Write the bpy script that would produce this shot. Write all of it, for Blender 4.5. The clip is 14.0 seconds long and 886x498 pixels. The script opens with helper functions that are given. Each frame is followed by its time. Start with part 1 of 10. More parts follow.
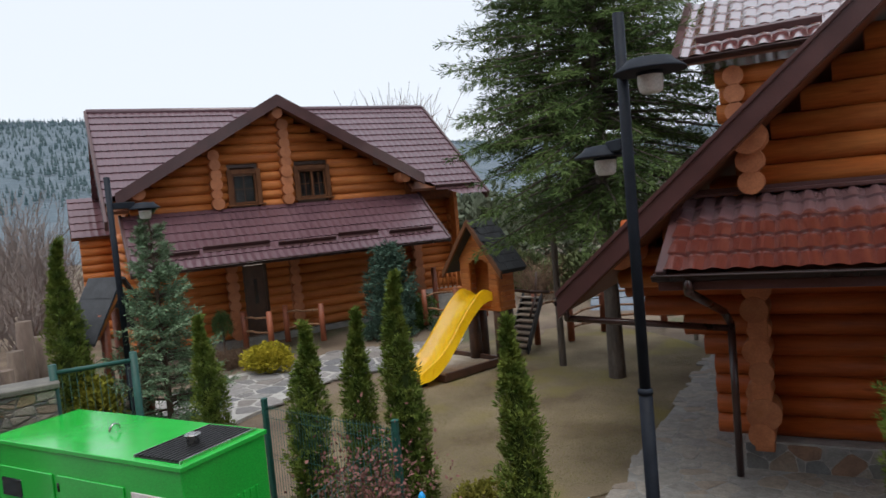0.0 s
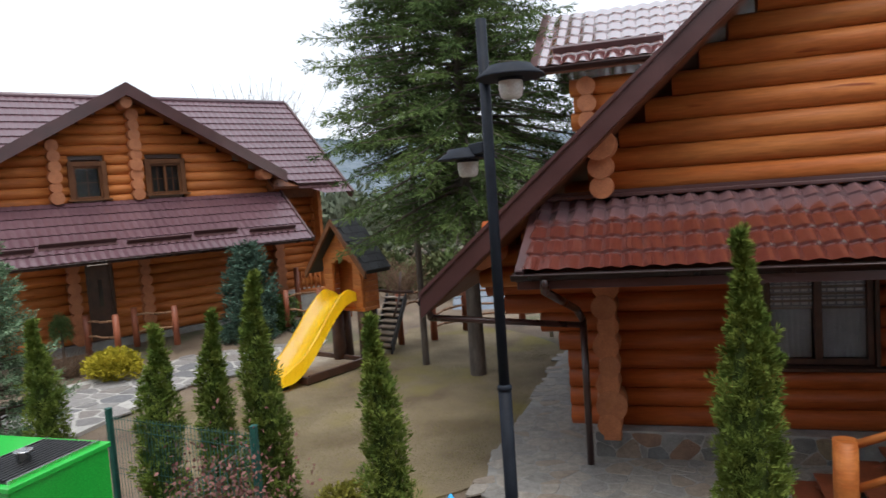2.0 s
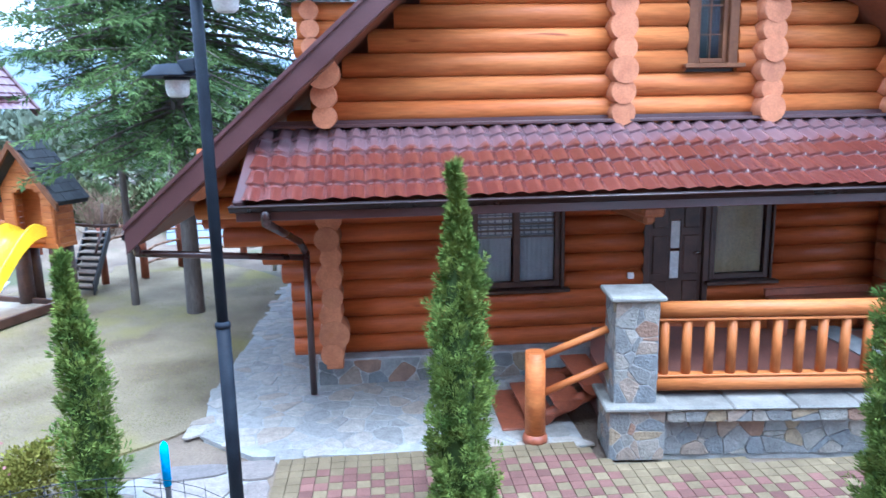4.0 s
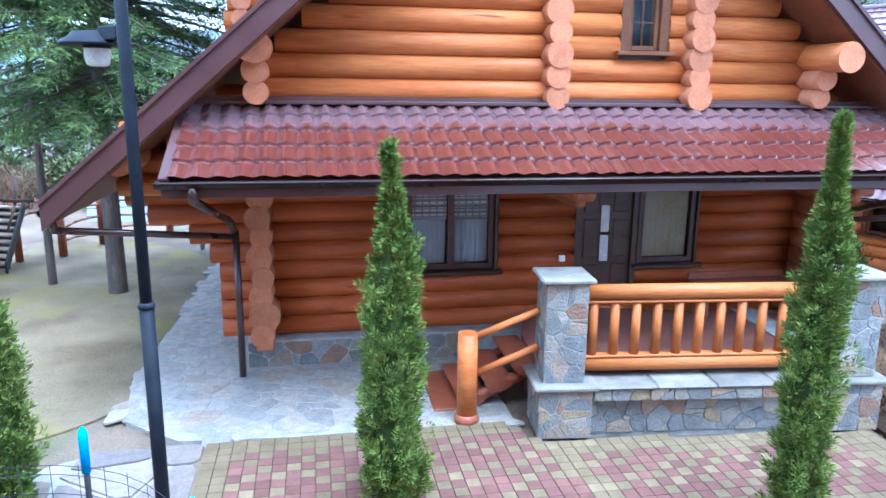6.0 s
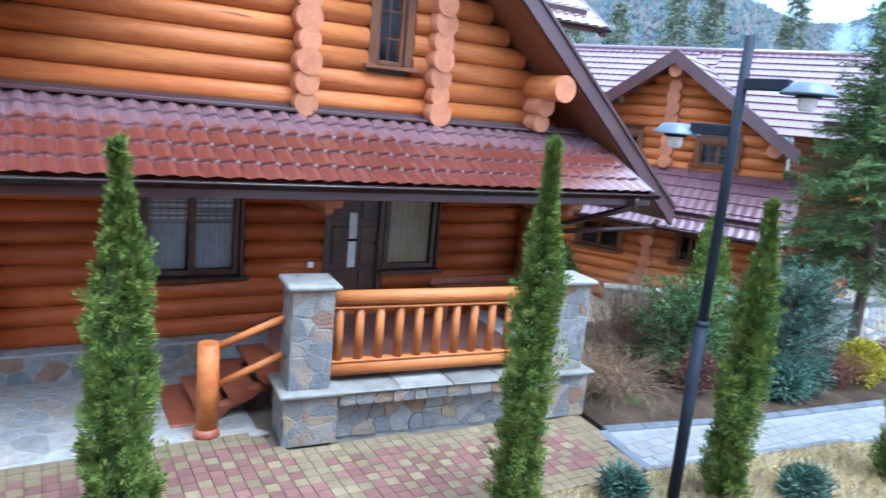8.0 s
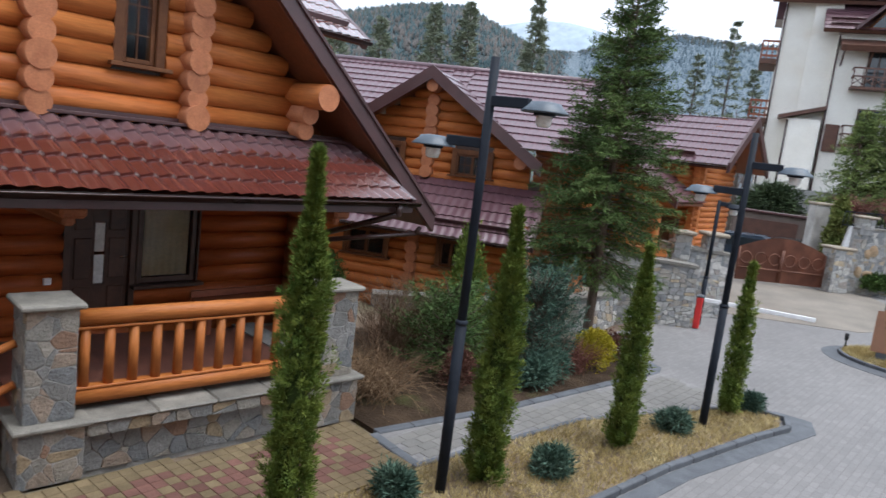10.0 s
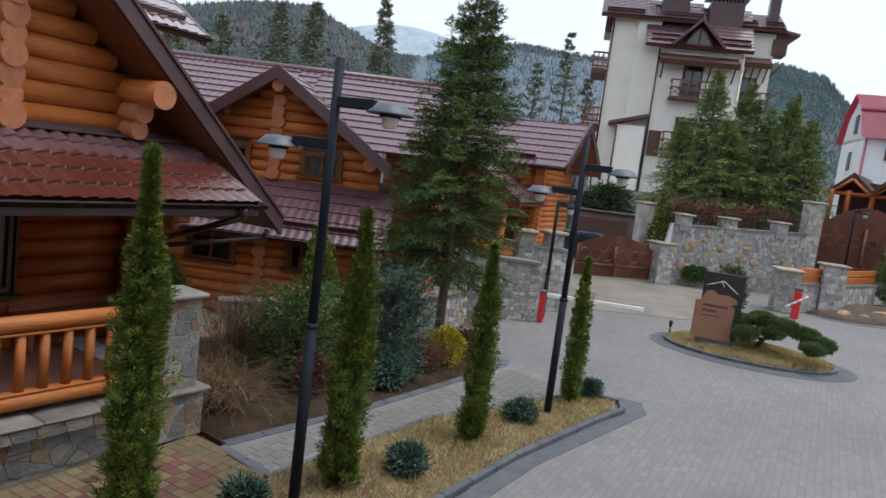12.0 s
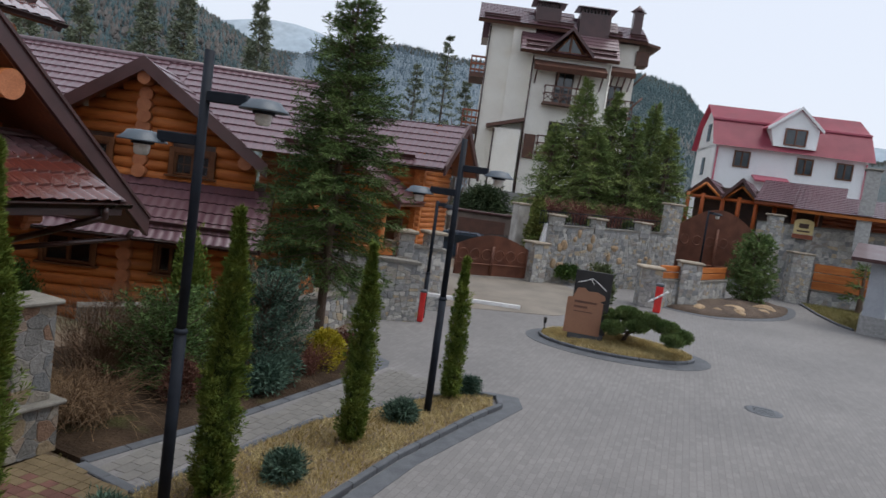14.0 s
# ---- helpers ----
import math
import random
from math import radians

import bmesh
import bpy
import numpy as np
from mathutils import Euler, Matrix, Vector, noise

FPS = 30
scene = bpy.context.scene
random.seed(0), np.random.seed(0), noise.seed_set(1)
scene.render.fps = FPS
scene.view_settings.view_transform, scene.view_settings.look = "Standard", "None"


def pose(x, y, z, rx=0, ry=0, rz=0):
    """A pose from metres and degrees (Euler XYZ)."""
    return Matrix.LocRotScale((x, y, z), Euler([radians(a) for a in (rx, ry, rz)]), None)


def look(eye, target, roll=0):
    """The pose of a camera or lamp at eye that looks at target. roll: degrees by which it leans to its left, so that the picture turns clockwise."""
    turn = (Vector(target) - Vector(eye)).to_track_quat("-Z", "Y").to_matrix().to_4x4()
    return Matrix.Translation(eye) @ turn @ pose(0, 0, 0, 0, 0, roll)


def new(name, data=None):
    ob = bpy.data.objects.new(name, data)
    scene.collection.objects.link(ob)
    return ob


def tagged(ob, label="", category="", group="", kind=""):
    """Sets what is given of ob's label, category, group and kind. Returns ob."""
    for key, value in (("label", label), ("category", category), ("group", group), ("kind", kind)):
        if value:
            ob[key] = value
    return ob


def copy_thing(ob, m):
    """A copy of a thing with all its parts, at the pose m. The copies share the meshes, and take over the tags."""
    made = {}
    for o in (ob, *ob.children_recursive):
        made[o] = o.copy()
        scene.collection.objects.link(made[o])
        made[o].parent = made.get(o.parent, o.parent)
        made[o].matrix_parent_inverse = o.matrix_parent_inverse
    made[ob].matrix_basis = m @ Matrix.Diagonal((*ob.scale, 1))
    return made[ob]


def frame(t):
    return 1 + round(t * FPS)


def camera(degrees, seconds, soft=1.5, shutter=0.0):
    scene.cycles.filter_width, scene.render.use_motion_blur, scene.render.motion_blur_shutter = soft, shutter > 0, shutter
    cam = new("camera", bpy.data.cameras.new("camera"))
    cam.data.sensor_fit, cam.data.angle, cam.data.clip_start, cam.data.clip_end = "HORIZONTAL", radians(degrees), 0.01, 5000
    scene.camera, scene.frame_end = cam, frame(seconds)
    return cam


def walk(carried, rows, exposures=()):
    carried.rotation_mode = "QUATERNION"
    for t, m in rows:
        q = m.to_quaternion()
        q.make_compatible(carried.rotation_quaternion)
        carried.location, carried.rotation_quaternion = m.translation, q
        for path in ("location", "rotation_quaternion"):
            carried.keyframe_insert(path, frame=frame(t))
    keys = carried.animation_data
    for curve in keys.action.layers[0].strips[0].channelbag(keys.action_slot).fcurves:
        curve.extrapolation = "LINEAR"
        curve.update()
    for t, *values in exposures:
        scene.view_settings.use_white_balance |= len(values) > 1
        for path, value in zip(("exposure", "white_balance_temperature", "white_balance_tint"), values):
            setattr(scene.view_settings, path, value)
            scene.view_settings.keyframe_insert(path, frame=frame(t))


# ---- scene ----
cam = camera(64.56, 14.0, 1.5, 0.4)

PATH = [
    (0, (-0.024, -0.087, 3.615), (-4.7392, 8.7086, 2.9885), -5.16),
    (0.5, (-0.02, -0.075, 3.616), (-4.3333, 8.9219, 2.9411), -4.86),
    (1, (-0.02, -0.066, 3.62), (-3.9018, 9.1223, 2.9087), -4.53),
    (1.5, (-0.025, -0.062, 3.608), (-3.5164, 9.2795, 2.8692), -4.27),
    (2, (-0.031, -0.059, 3.608), (-2.975, 9.4665, 2.8306), -4.07),
    (2.5, (-0.04, -0.051, 3.61), (-2.1743, 9.6802, 2.7485), -3.67),
    (3, (-0.059, 0.017, 3.593), (-0.8815, 9.9269, 2.5378), -2.88),
    (3.5, (-0.054, 0.057, 3.58), (0.1444, 9.9419, 2.0789), -1.98),
    (4, (-0.032, 0.083, 3.573), (0.8217, 9.8639, 1.6757), -1.17),
    (6.5, (-0.029, 0.117, 3.57), (2.1661, 9.6289, 1.3993), 1.46),
    (7, (-0.021, 0.107, 3.578), (2.8801, 9.4384, 1.4543), 2.65),
    (7.5, (0.015, 0.079, 3.594), (3.8835, 9.0744, 1.5644), 3.92),
    (8, (0.033, 0.069, 3.6), (5.0539, 8.5001, 1.6766), 5.31),
    (8.5, (0.057, 0.071, 3.603), (5.8693, 8.0039, 1.7892), 6.25),
    (11, (0.006, -0.005, 3.588), (8.3281, 5.3943, 2.3277), 7.07),
    (11.5, (0.016, -0.011, 3.589), (8.5995, 4.9776, 2.3896), 7.20),
    (12, (0.029, -0.013, 3.586), (8.7606, 4.7223, 2.428), 7.25),
    (12.5, (0.05, -0.005, 3.595), (9.0428, 4.2327, 2.5074), 7.57),
    (13, (0.059, -0.015, 3.591), (9.2287, 3.841, 2.5653), 7.76),
    (13.5, (0.069, -0.014, 3.589), (9.3524, 3.5721, 2.6121), 7.81),
    (14, (0.068, -0.025, 3.584), (9.4922, 3.1879, 2.6539), 7.90),
]
walk(cam, [(t, look(eye, target, roll)) for t, eye, target, roll in PATH], [(0.0, 0.4, 6450, 10), (1.0, 0.55, 6450, 10), (2.0, 0.8, 6450, 10), (2.5, 1.15, 6200, 10), (3.0, 1.75, 5400, 6), (3.5, 2.3, 4850, 6), (4.0, 2.44, 4600, 6), (6.5, 2.57, 4530, 6), (7.5, 2.49, 4680, 5), (8.0, 2.29, 4800, 5), (8.5, 1.94, 4960, 5), (9.8, 1.1, 6000, 10), (11.0, 0.7, 6150, 10), (12.0, 0.54, 6220, 10), (13.0, 0.36, 6330, 11), (14.0, 0.26, 6350, 11)])

# ---- daylight: overcast spring afternoon ----
SUN_ELEVATION, SUN_TURN = 70.0, 160.0
world = bpy.data.worlds.new("overcast_sky")
scene.world = world
world.use_nodes = True
wt = world.node_tree
wt.nodes.clear()
sky = wt.nodes.new("ShaderNodeTexSky")
sky.sky_type = "NISHITA"
sky.sun_disc = False
sky.sun_elevation, sky.sun_rotation = radians(SUN_ELEVATION), radians(SUN_TURN)
sky.air_density, sky.dust_density, sky.ozone_density = 1.0, 3.0, 1.0
cloud = wt.nodes.new("ShaderNodeMix")
cloud.data_type = "RGBA"
cloud.inputs["Factor"].default_value = 0.78
cloud.inputs["B"].default_value = (8.3, 8.75, 9.5, 1)
wt.links.new(sky.outputs["Color"], cloud.inputs["A"])
back = wt.nodes.new("ShaderNodeBackground")
back.inputs["Strength"].default_value = 0.095
wt.links.new(cloud.outputs["Result"], back.inputs["Color"])
out = wt.nodes.new("ShaderNodeOutputWorld")
wt.links.new(back.outputs["Background"], out.inputs["Surface"])

sun = new("sun", bpy.data.lights.new("sun", "SUN"))
sun.data.energy, sun.data.angle, sun.data.color = 1.55, radians(40), (1.0, 0.97, 0.92)
sun.matrix_world = look((0, 0, 60), (-60 * math.sin(radians(SUN_TURN)) / math.tan(radians(SUN_ELEVATION)), -60 * math.cos(radians(SUN_TURN)) / math.tan(radians(SUN_ELEVATION)), 0))

# ---- tools for meshes ----
V = Vector


def link(nt, a, b):
    nt.links.new(a, b)


def part(name, bm, material, parent=None, label=""):
    """Links a bmesh as one mesh object under a thing or a part."""
    me = bpy.data.meshes.new(name)
    bm.to_mesh(me)
    bm.free()
    me.materials.append(material)
    ob = new(name, me)
    ob.parent = parent
    if label:
        ob["label"] = label
    return ob


def soup(name, verts, faces, material, parent=None, label="", smooth=False):
    me = bpy.data.meshes.new(name)
    verts = np.asarray(verts, np.float32)
    faces = np.asarray(faces, np.int32)
    n = faces.shape[1]
    me.vertices.add(len(verts))
    me.vertices.foreach_set("co", verts.ravel())
    me.loops.add(faces.size)
    me.loops.foreach_set("vertex_index", faces.ravel())
    me.polygons.add(len(faces))
    me.polygons.foreach_set("loop_start", np.arange(0, faces.size, n, dtype=np.int32))
    me.polygons.foreach_set("use_smooth", np.full(len(faces), smooth))
    me.update(calc_edges=True)
    me.materials.append(material)
    ob = new(name, me)
    ob.parent = parent
    if label:
        ob["label"] = label
    return ob


def thing(name, m, label, category, group="", kind=""):
    ob = new(name)
    ob.empty_display_size = 0.2
    ob.matrix_world = m
    return tagged(ob, label, category, group, kind)


def box(bm, lo, hi, bevel=0.0, m=None):
    lo, hi = V(lo), V(hi)
    vs = bmesh.ops.create_cube(bm, size=1.0)["verts"]
    for v in vs:
        v.co = V((lo[i] + (v.co[i] + 0.5) * (hi[i] - lo[i]) for i in range(3)))
    if bevel:
        es = list({e for v in vs for e in v.link_edges})
        got = bmesh.ops.bevel(bm, geom=es, offset=bevel, segments=1, affect="EDGES")
        vs = list({v for f in got["faces"] for v in f.verts} | {v for v in vs if v.is_valid})
    if m is not None:
        for v in vs:
            v.co = m @ v.co
    return vs


def rod(bm, a, b, r0, r1=None, n=12, caps=True, smooth=True):
    """A round bar from a to b."""
    a, b = V(a), V(b)
    r1 = r0 if r1 is None else r1
    d = (b - a).normalized()
    s = d.orthogonal().normalized() if abs(d.z) > 0.9 else d.cross(V((0, 0, 1))).normalized()
    t = s.cross(d)
    rings = []
    for p, r in ((a, r0), (b, r1)):
        rings.append([bm.verts.new(p + r * (math.cos(2 * math.pi * k / n) * s + math.sin(2 * math.pi * k / n) * t)) for k in range(n)])
    for k in range(n):
        f = bm.faces.new((rings[0][k], rings[1][k], rings[1][(k + 1) % n], rings[0][(k + 1) % n]))
        f.smooth = smooth
    if caps:
        bm.faces.new(rings[0])
        bm.faces.new(rings[1][::-1])


def tube(bm, pts, r, n=8):
    for a, b in zip(pts, pts[1:]):
        rod(bm, a, b, r, n=n)


def lathe(bm, profile, n=20, at=(0, 0, 0)):
    """Turns a profile of (radius, height) round the z axis."""
    at = V(at)
    rings = [[bm.verts.new(at + V((r * math.cos(2 * math.pi * k / n), r * math.sin(2 * math.pi * k / n), z))) for k in range(n)] for r, z in profile]
    for a, b in zip(rings, rings[1:]):
        for k in range(n):
            bm.faces.new((a[k], a[(k + 1) % n], b[(k + 1) % n], b[k])).smooth = True
    bm.faces.new(rings[0][::-1])
    bm.faces.new(rings[-1])


def slab(bm, outline, z0, z1):
    """A flat plate with the given outline (counter-clockwise)."""
    low = [bm.verts.new((x, y, z0)) for x, y in outline]
    top = [bm.verts.new((x, y, z1)) for x, y in outline]
    bm.faces.new(top)
    bm.faces.new(low[::-1])
    k = len(outline)
    for i in range(k):
        bm.faces.new((low[i], low[(i + 1) % k], top[(i + 1) % k], top[i]))


def ellipse(cx, cy, a, b, n=40, turn=0.0):
    c, s = math.cos(radians(turn)), math.sin(radians(turn))
    return [(cx + a * math.cos(w) * c - b * math.sin(w) * s, cy + a * math.cos(w) * s + b * math.sin(w) * c) for w in (2 * math.pi * k / n for k in range(n))]


def hull_side(outline, gap):
    """The outline moved inwards by gap; outline convex, counter-clockwise."""
    res = list(outline)
    k = len(outline)
    for i in range(k):
        a, b = V(outline[i]).to_2d(), V(outline[(i + 1) % k]).to_2d()
        d = b - a
        if d.length < 1e-6:
            continue
        nrm = V((-d.y, d.x)).normalized()
        res = cut(res, a + nrm * gap, nrm)
        if len(res) < 3:
            return []
    return res


def cut(poly, p, nrm):
    """Keeps the side of a polygon to which nrm points."""
    got = []
    for i in range(len(poly)):
        a, b = V(poly[i]).to_2d(), V(poly[(i + 1) % len(poly)]).to_2d()
        da, db = (a - p).dot(nrm), (b - p).dot(nrm)
        if da >= 0:
            got.append(a)
        if da * db < 0:
            got.append(a + (b - a) * (da / (da - db)))
    return got


def cells(w, h, size, seed, wide=1.3, inside=None):
    """Irregular stones that fill w by h: a list of outlines."""
    rng = random.Random(seed)
    sx, sy = size * wide, size
    nx, ny = max(1, round(w / sx)), max(1, round(h / sy))
    pts = []
    for j in range(ny):
        for i in range(nx):
            pts.append(V(((i + 0.5 + 0.5 * (j % 2) - 0.25 + rng.uniform(-0.6, 0.6)) * w / nx, (j + 0.5 + rng.uniform(-0.55, 0.55)) * h / ny)))
    big = [rng.uniform(0, 0.42) ** 1.5 * size * size * 2.2 for _ in pts]
    res = []
    reach = 2.6 * max(w / nx, h / ny)
    for p, bp in zip(pts, big):
        if inside and not inside(p.x, p.y):
            continue
        poly = [V((0, 0)), V((w, 0)), V((w, h)), V((0, h))]
        for q, bq in zip(pts, big):
            if q is not p and (q - p).length < reach:
                poly = cut(poly, (p + q) / 2 + (q - p) * max(-0.4, min(0.4, (bp - bq) / (2 * (q - p).length_squared))), (p - q).normalized())
                if len(poly) < 3:
                    break
        if len(poly) >= 3:
            res.append(poly)
    return res


def squared(w, h, size, seed, wide=1.3, inside=None):
    """Roughly squared rubble: the face split again and again by slanting cuts."""
    rng = random.Random(seed)
    todo = [([V((0, 0)), V((w, 0)), V((w, h)), V((0, h))], 0)]
    res = []
    while todo:
        poly, deep = todo.pop()
        xs, ys = [p.x for p in poly], [p.y for p in poly]
        dx, dy = max(xs) - min(xs), max(ys) - min(ys)
        if dx * dy < size * size * wide * rng.choice((0.5, 0.9, 1.3, 2.2)) and dx < 3.2 * dy or deep > 16:
            c = sum(poly, V((0, 0))) / len(poly)
            if not inside or inside(c.x, c.y):
                res.append(poly)
            continue
        ang = rng.uniform(-0.42, 0.42) + (0.0 if dx > dy * wide * 0.9 else math.pi / 2)
        nrm = V((math.cos(ang), math.sin(ang)))
        at = sum(poly, V((0, 0))) / len(poly) + V((dx * rng.uniform(-0.14, 0.14), dy * rng.uniform(-0.14, 0.14)))
        for half in (cut(poly, at, nrm), cut(poly, at, -nrm)):
            if len(half) >= 3:
                todo.append((half, deep + 1))
    return res


def blunt(poly, share=0.15):
    """Corners worn off: two points for every corner."""
    res = []
    k = len(poly)
    for i in range(k):
        a, p, b = V(poly[i - 1]), V(poly[i]), V(poly[(i + 1) % k])
        res += [p.lerp(a, share), p.lerp(b, share)]
    return res


def stone_mesh(poly, m, height, depth, edge=0.005):
    """One stone: sides, a chamfer and a face."""
    bm = bmesh.new()
    poly = blunt(poly)
    inner = hull_side(poly, edge)
    if len(inner) != len(poly):
        inner = [V(p) * 0.9 + sum((V(q) for q in poly), V((0, 0))) / len(poly) * 0.1 for p in poly]
    k = len(poly)
    rows = [[bm.verts.new(m @ V((p[0], p[1], z))) for p in ring] for ring, z in ((poly, -depth), (poly, height - edge), (inner, height))]
    for a, b in zip(rows, rows[1:]):
        for i in range(k):
            bm.faces.new((a[i], a[(i + 1) % k], b[(i + 1) % k], b[i]))
    bm.faces.new(rows[2])
    return bm


def stone_face(parent, m, w, h, size, material, seed, name="stone", gap=0.008, proud=0.03, wide=1.3, depth=0.03, inside=None, lay=squared):
    """Stones in mortar over a face: m maps (across, up, out) of the face into the parent."""
    rng = random.Random(seed + 7)
    for poly in lay(w, h, size, seed, wide, inside):
        poly = hull_side(poly, gap)
        if len(poly) >= 3:
            part(name, stone_mesh(poly, m, proud * rng.uniform(0.5, 1.2), depth), material, parent)


def joined_stones(name, m, w, h, size, material, seed, parent=None, gap=0.008, proud=0.03, wide=1.3, inside=None, label=""):
    rng = random.Random(seed + 7)
    full = bmesh.new()
    me = bpy.data.meshes.new("piece")
    for poly in squared(w, h, size, seed, wide, inside):
        poly = hull_side(poly, gap)
        if len(poly) >= 3:
            one = stone_mesh(poly, m, proud * rng.uniform(0.5, 1.2), 0.03)
            one.to_mesh(me)
            one.free()
            full.from_mesh(me)
    ob = part(name, full, material, parent, label)
    return tagged(ob, kind="stuff")


def face_map(origin, across, up):
    a, u = V(across).normalized(), V(up).normalized()
    o = a.cross(u)
    return Matrix(((a.x, u.x, o.x, origin[0]), (a.y, u.y, o.y, origin[1]), (a.z, u.z, o.z, origin[2]), (0, 0, 0, 1)))


def tile_sheet(name, parent, material, origin, across, up, width, length, keep=(), wave=0.21, row=0.35, amp=0.045, step=0.02, fine=6):
    """A sheet of pressed metal roof tiles with waves across and a step at every row. keep: planes (point, normal) whose inner side stays."""
    if fine <= 4:
        amp, step = amp * 0.7, step * 1.55
    a, u = V(across).normalized(), V(up).normalized()
    o = a.cross(u).normalized()
    nu = max(2, round(width / wave)) * fine + 1
    wave = width / max(2, round(width / wave))
    ss, hh = [], []
    k = 0
    while k * row < length:
        for fr, ht in ((0.0, 1.0), (0.5, 0.55), (0.985, 0.05)):
            ss.append(min((k + fr) * row, length))
            hh.append(ht)
        k += 1
    us = np.linspace(0, width, nu)
    wv = (0.5 - 0.5 * np.cos(2 * np.pi * us / wave)) ** 0.75
    prof = amp * wv
    S, U = np.meshgrid(np.array(ss), us, indexing="ij")
    Hh = np.array(hh)[:, None] * step + prof[None, :]
    S = S - (0.045 if fine > 4 else 0.06) * wv[None, :]
    co = np.array(origin)[None, None, :] + U[..., None] * np.array(a) + S[..., None] * np.array(u) + Hh[..., None] * np.array(o)
    verts = co.reshape(-1, 3)
    idx = np.arange(len(ss) * nu).reshape(len(ss), nu)
    faces = np.stack([idx[:-1, :-1], idx[:-1, 1:], idx[1:, 1:], idx[1:, :-1]], -1).reshape(-1, 4)
    ob = soup(name, verts, faces, material, parent, smooth=False)
    for poly in ob.data.polygons:
        poly.use_smooth = True
    bm = bmesh.new()
    bm.from_mesh(ob.data)
    for e in bm.edges:
        if len(e.link_faces) == 2 and e.link_faces[0].normal.angle(e.link_faces[1].normal, 0) > radians(38):
            e.smooth = False
    for p, nrm in keep:
        bmesh.ops.bisect_plane(bm, geom=bm.verts[:] + bm.edges[:] + bm.faces[:], plane_co=V(p), plane_no=-V(nrm), clear_outer=True)
    bm.to_mesh(ob.data)
    bm.free()
    return ob


def log(parent, a, b, r, material, name="log", n=14, label=""):
    """A round log; its own x axis runs along it, for the grain."""
    a, b = V(a), V(b)
    d = b - a
    bm = bmesh.new()
    rod(bm, (0, 0, 0), (d.length, 0, 0), r, n=n)
    ob = part(name, bm, material, parent, label)
    q = V((1, 0, 0)).rotation_difference(d.normalized())
    ob.matrix_basis = Matrix.LocRotScale(a, q, None)
    return ob


# ---- materials ----
def rgb(c):
    return (*c, 1.0)


def surface(name, c1, c2, scale=3.0, rough=0.7, fine=40.0, bump=0.3, deep=0.01, metal=0.0, vary=0.15, island=0.0, where="Object", stretch=(1, 1, 1), rough_vary=0.12, coat=0.0, spec=0.5, detail=6.0, contrast=(0.35, 0.65), stain=None):
    """A surface with two colours mixed by a coarse noise, fine grain, relief, and a change from piece to piece."""
    mt = bpy.data.materials.new(name)
    mt.use_nodes = True
    nt = mt.node_tree
    bsdf = nt.nodes["Principled BSDF"]
    co = nt.nodes.new("ShaderNodeTexCoord")
    inf = nt.nodes.new("ShaderNodeObjectInfo")
    mp = nt.nodes.new("ShaderNodeMapping")
    mp.inputs["Scale"].default_value = stretch
    if where == "World":
        geo = nt.nodes.new("ShaderNodeNewGeometry")
        link(nt, geo.outputs["Position"], mp.inputs["Vector"])
    else:
        add = nt.nodes.new("ShaderNodeVectorMath")
        add.operation = "MULTIPLY_ADD"
        add.inputs[1].default_value = (37.0, 53.0, 71.0)
        link(nt, inf.outputs["Random"], add.inputs[0])
        link(nt, co.outputs["Object"], add.inputs[2])
        link(nt, add.outputs["Vector"], mp.inputs["Vector"])
    n1 = nt.nodes.new("ShaderNodeTexNoise")
    n1.inputs["Scale"].default_value, n1.inputs["Detail"].default_value = scale, detail
    n2 = nt.nodes.new("ShaderNodeTexNoise")
    n2.inputs["Scale"].default_value, n2.inputs["Detail"].default_value = fine, 4.0
    for n in (n1, n2):
        link(nt, mp.outputs["Vector"], n.inputs["Vector"])
    rng = nt.nodes.new("ShaderNodeMapRange")
    rng.inputs["From Min"].default_value, rng.inputs["From Max"].default_value = contrast
    link(nt, n1.outputs["Fac"], rng.inputs["Value"])
    mix = nt.nodes.new("ShaderNodeMix")
    mix.data_type = "RGBA"
    mix.inputs["A"].default_value, mix.inputs["B"].default_value = rgb(c1), rgb(c2)
    link(nt, rng.outputs["Result"], mix.inputs["Factor"])
    # brightness: fine grain times a change from piece to piece
    val = nt.nodes.new("ShaderNodeMapRange")
    val.inputs["To Min"].default_value, val.inputs["To Max"].default_value = 1 - vary, 1 + vary
    link(nt, inf.outputs["Random"], val.inputs["Value"])
    grain = nt.nodes.new("ShaderNodeMapRange")
    grain.inputs["From Min"].default_value, grain.inputs["From Max"].default_value = 0.3, 0.7
    grain.inputs["To Min"].default_value, grain.inputs["To Max"].default_value = 0.85, 1.15
    link(nt, n2.outputs["Fac"], grain.inputs["Value"])
    mul = nt.nodes.new("ShaderNodeMath")
    mul.operation = "MULTIPLY"
    link(nt, val.outputs["Result"], mul.inputs[0])
    link(nt, grain.outputs["Result"], mul.inputs[1])
    last = mul
    if island:
        geo2 = nt.nodes.new("ShaderNodeNewGeometry")
        isl = nt.nodes.new("ShaderNodeMapRange")
        isl.inputs["To Min"].default_value, isl.inputs["To Max"].default_value = 1 - island, 1 + island
        link(nt, geo2.outputs["Random Per Island"], isl.inputs["Value"])
        last = nt.nodes.new("ShaderNodeMath")
        last.operation = "MULTIPLY"
        link(nt, mul.outputs["Value"], last.inputs[0])
        link(nt, isl.outputs["Result"], last.inputs[1])
    tint = nt.nodes.new("ShaderNodeVectorMath")
    tint.operation = "SCALE"
    link(nt, mix.outputs["Result"], tint.inputs[0])
    link(nt, last.outputs["Value"], tint.inputs["Scale"])
    colour = tint.outputs["Vector"]
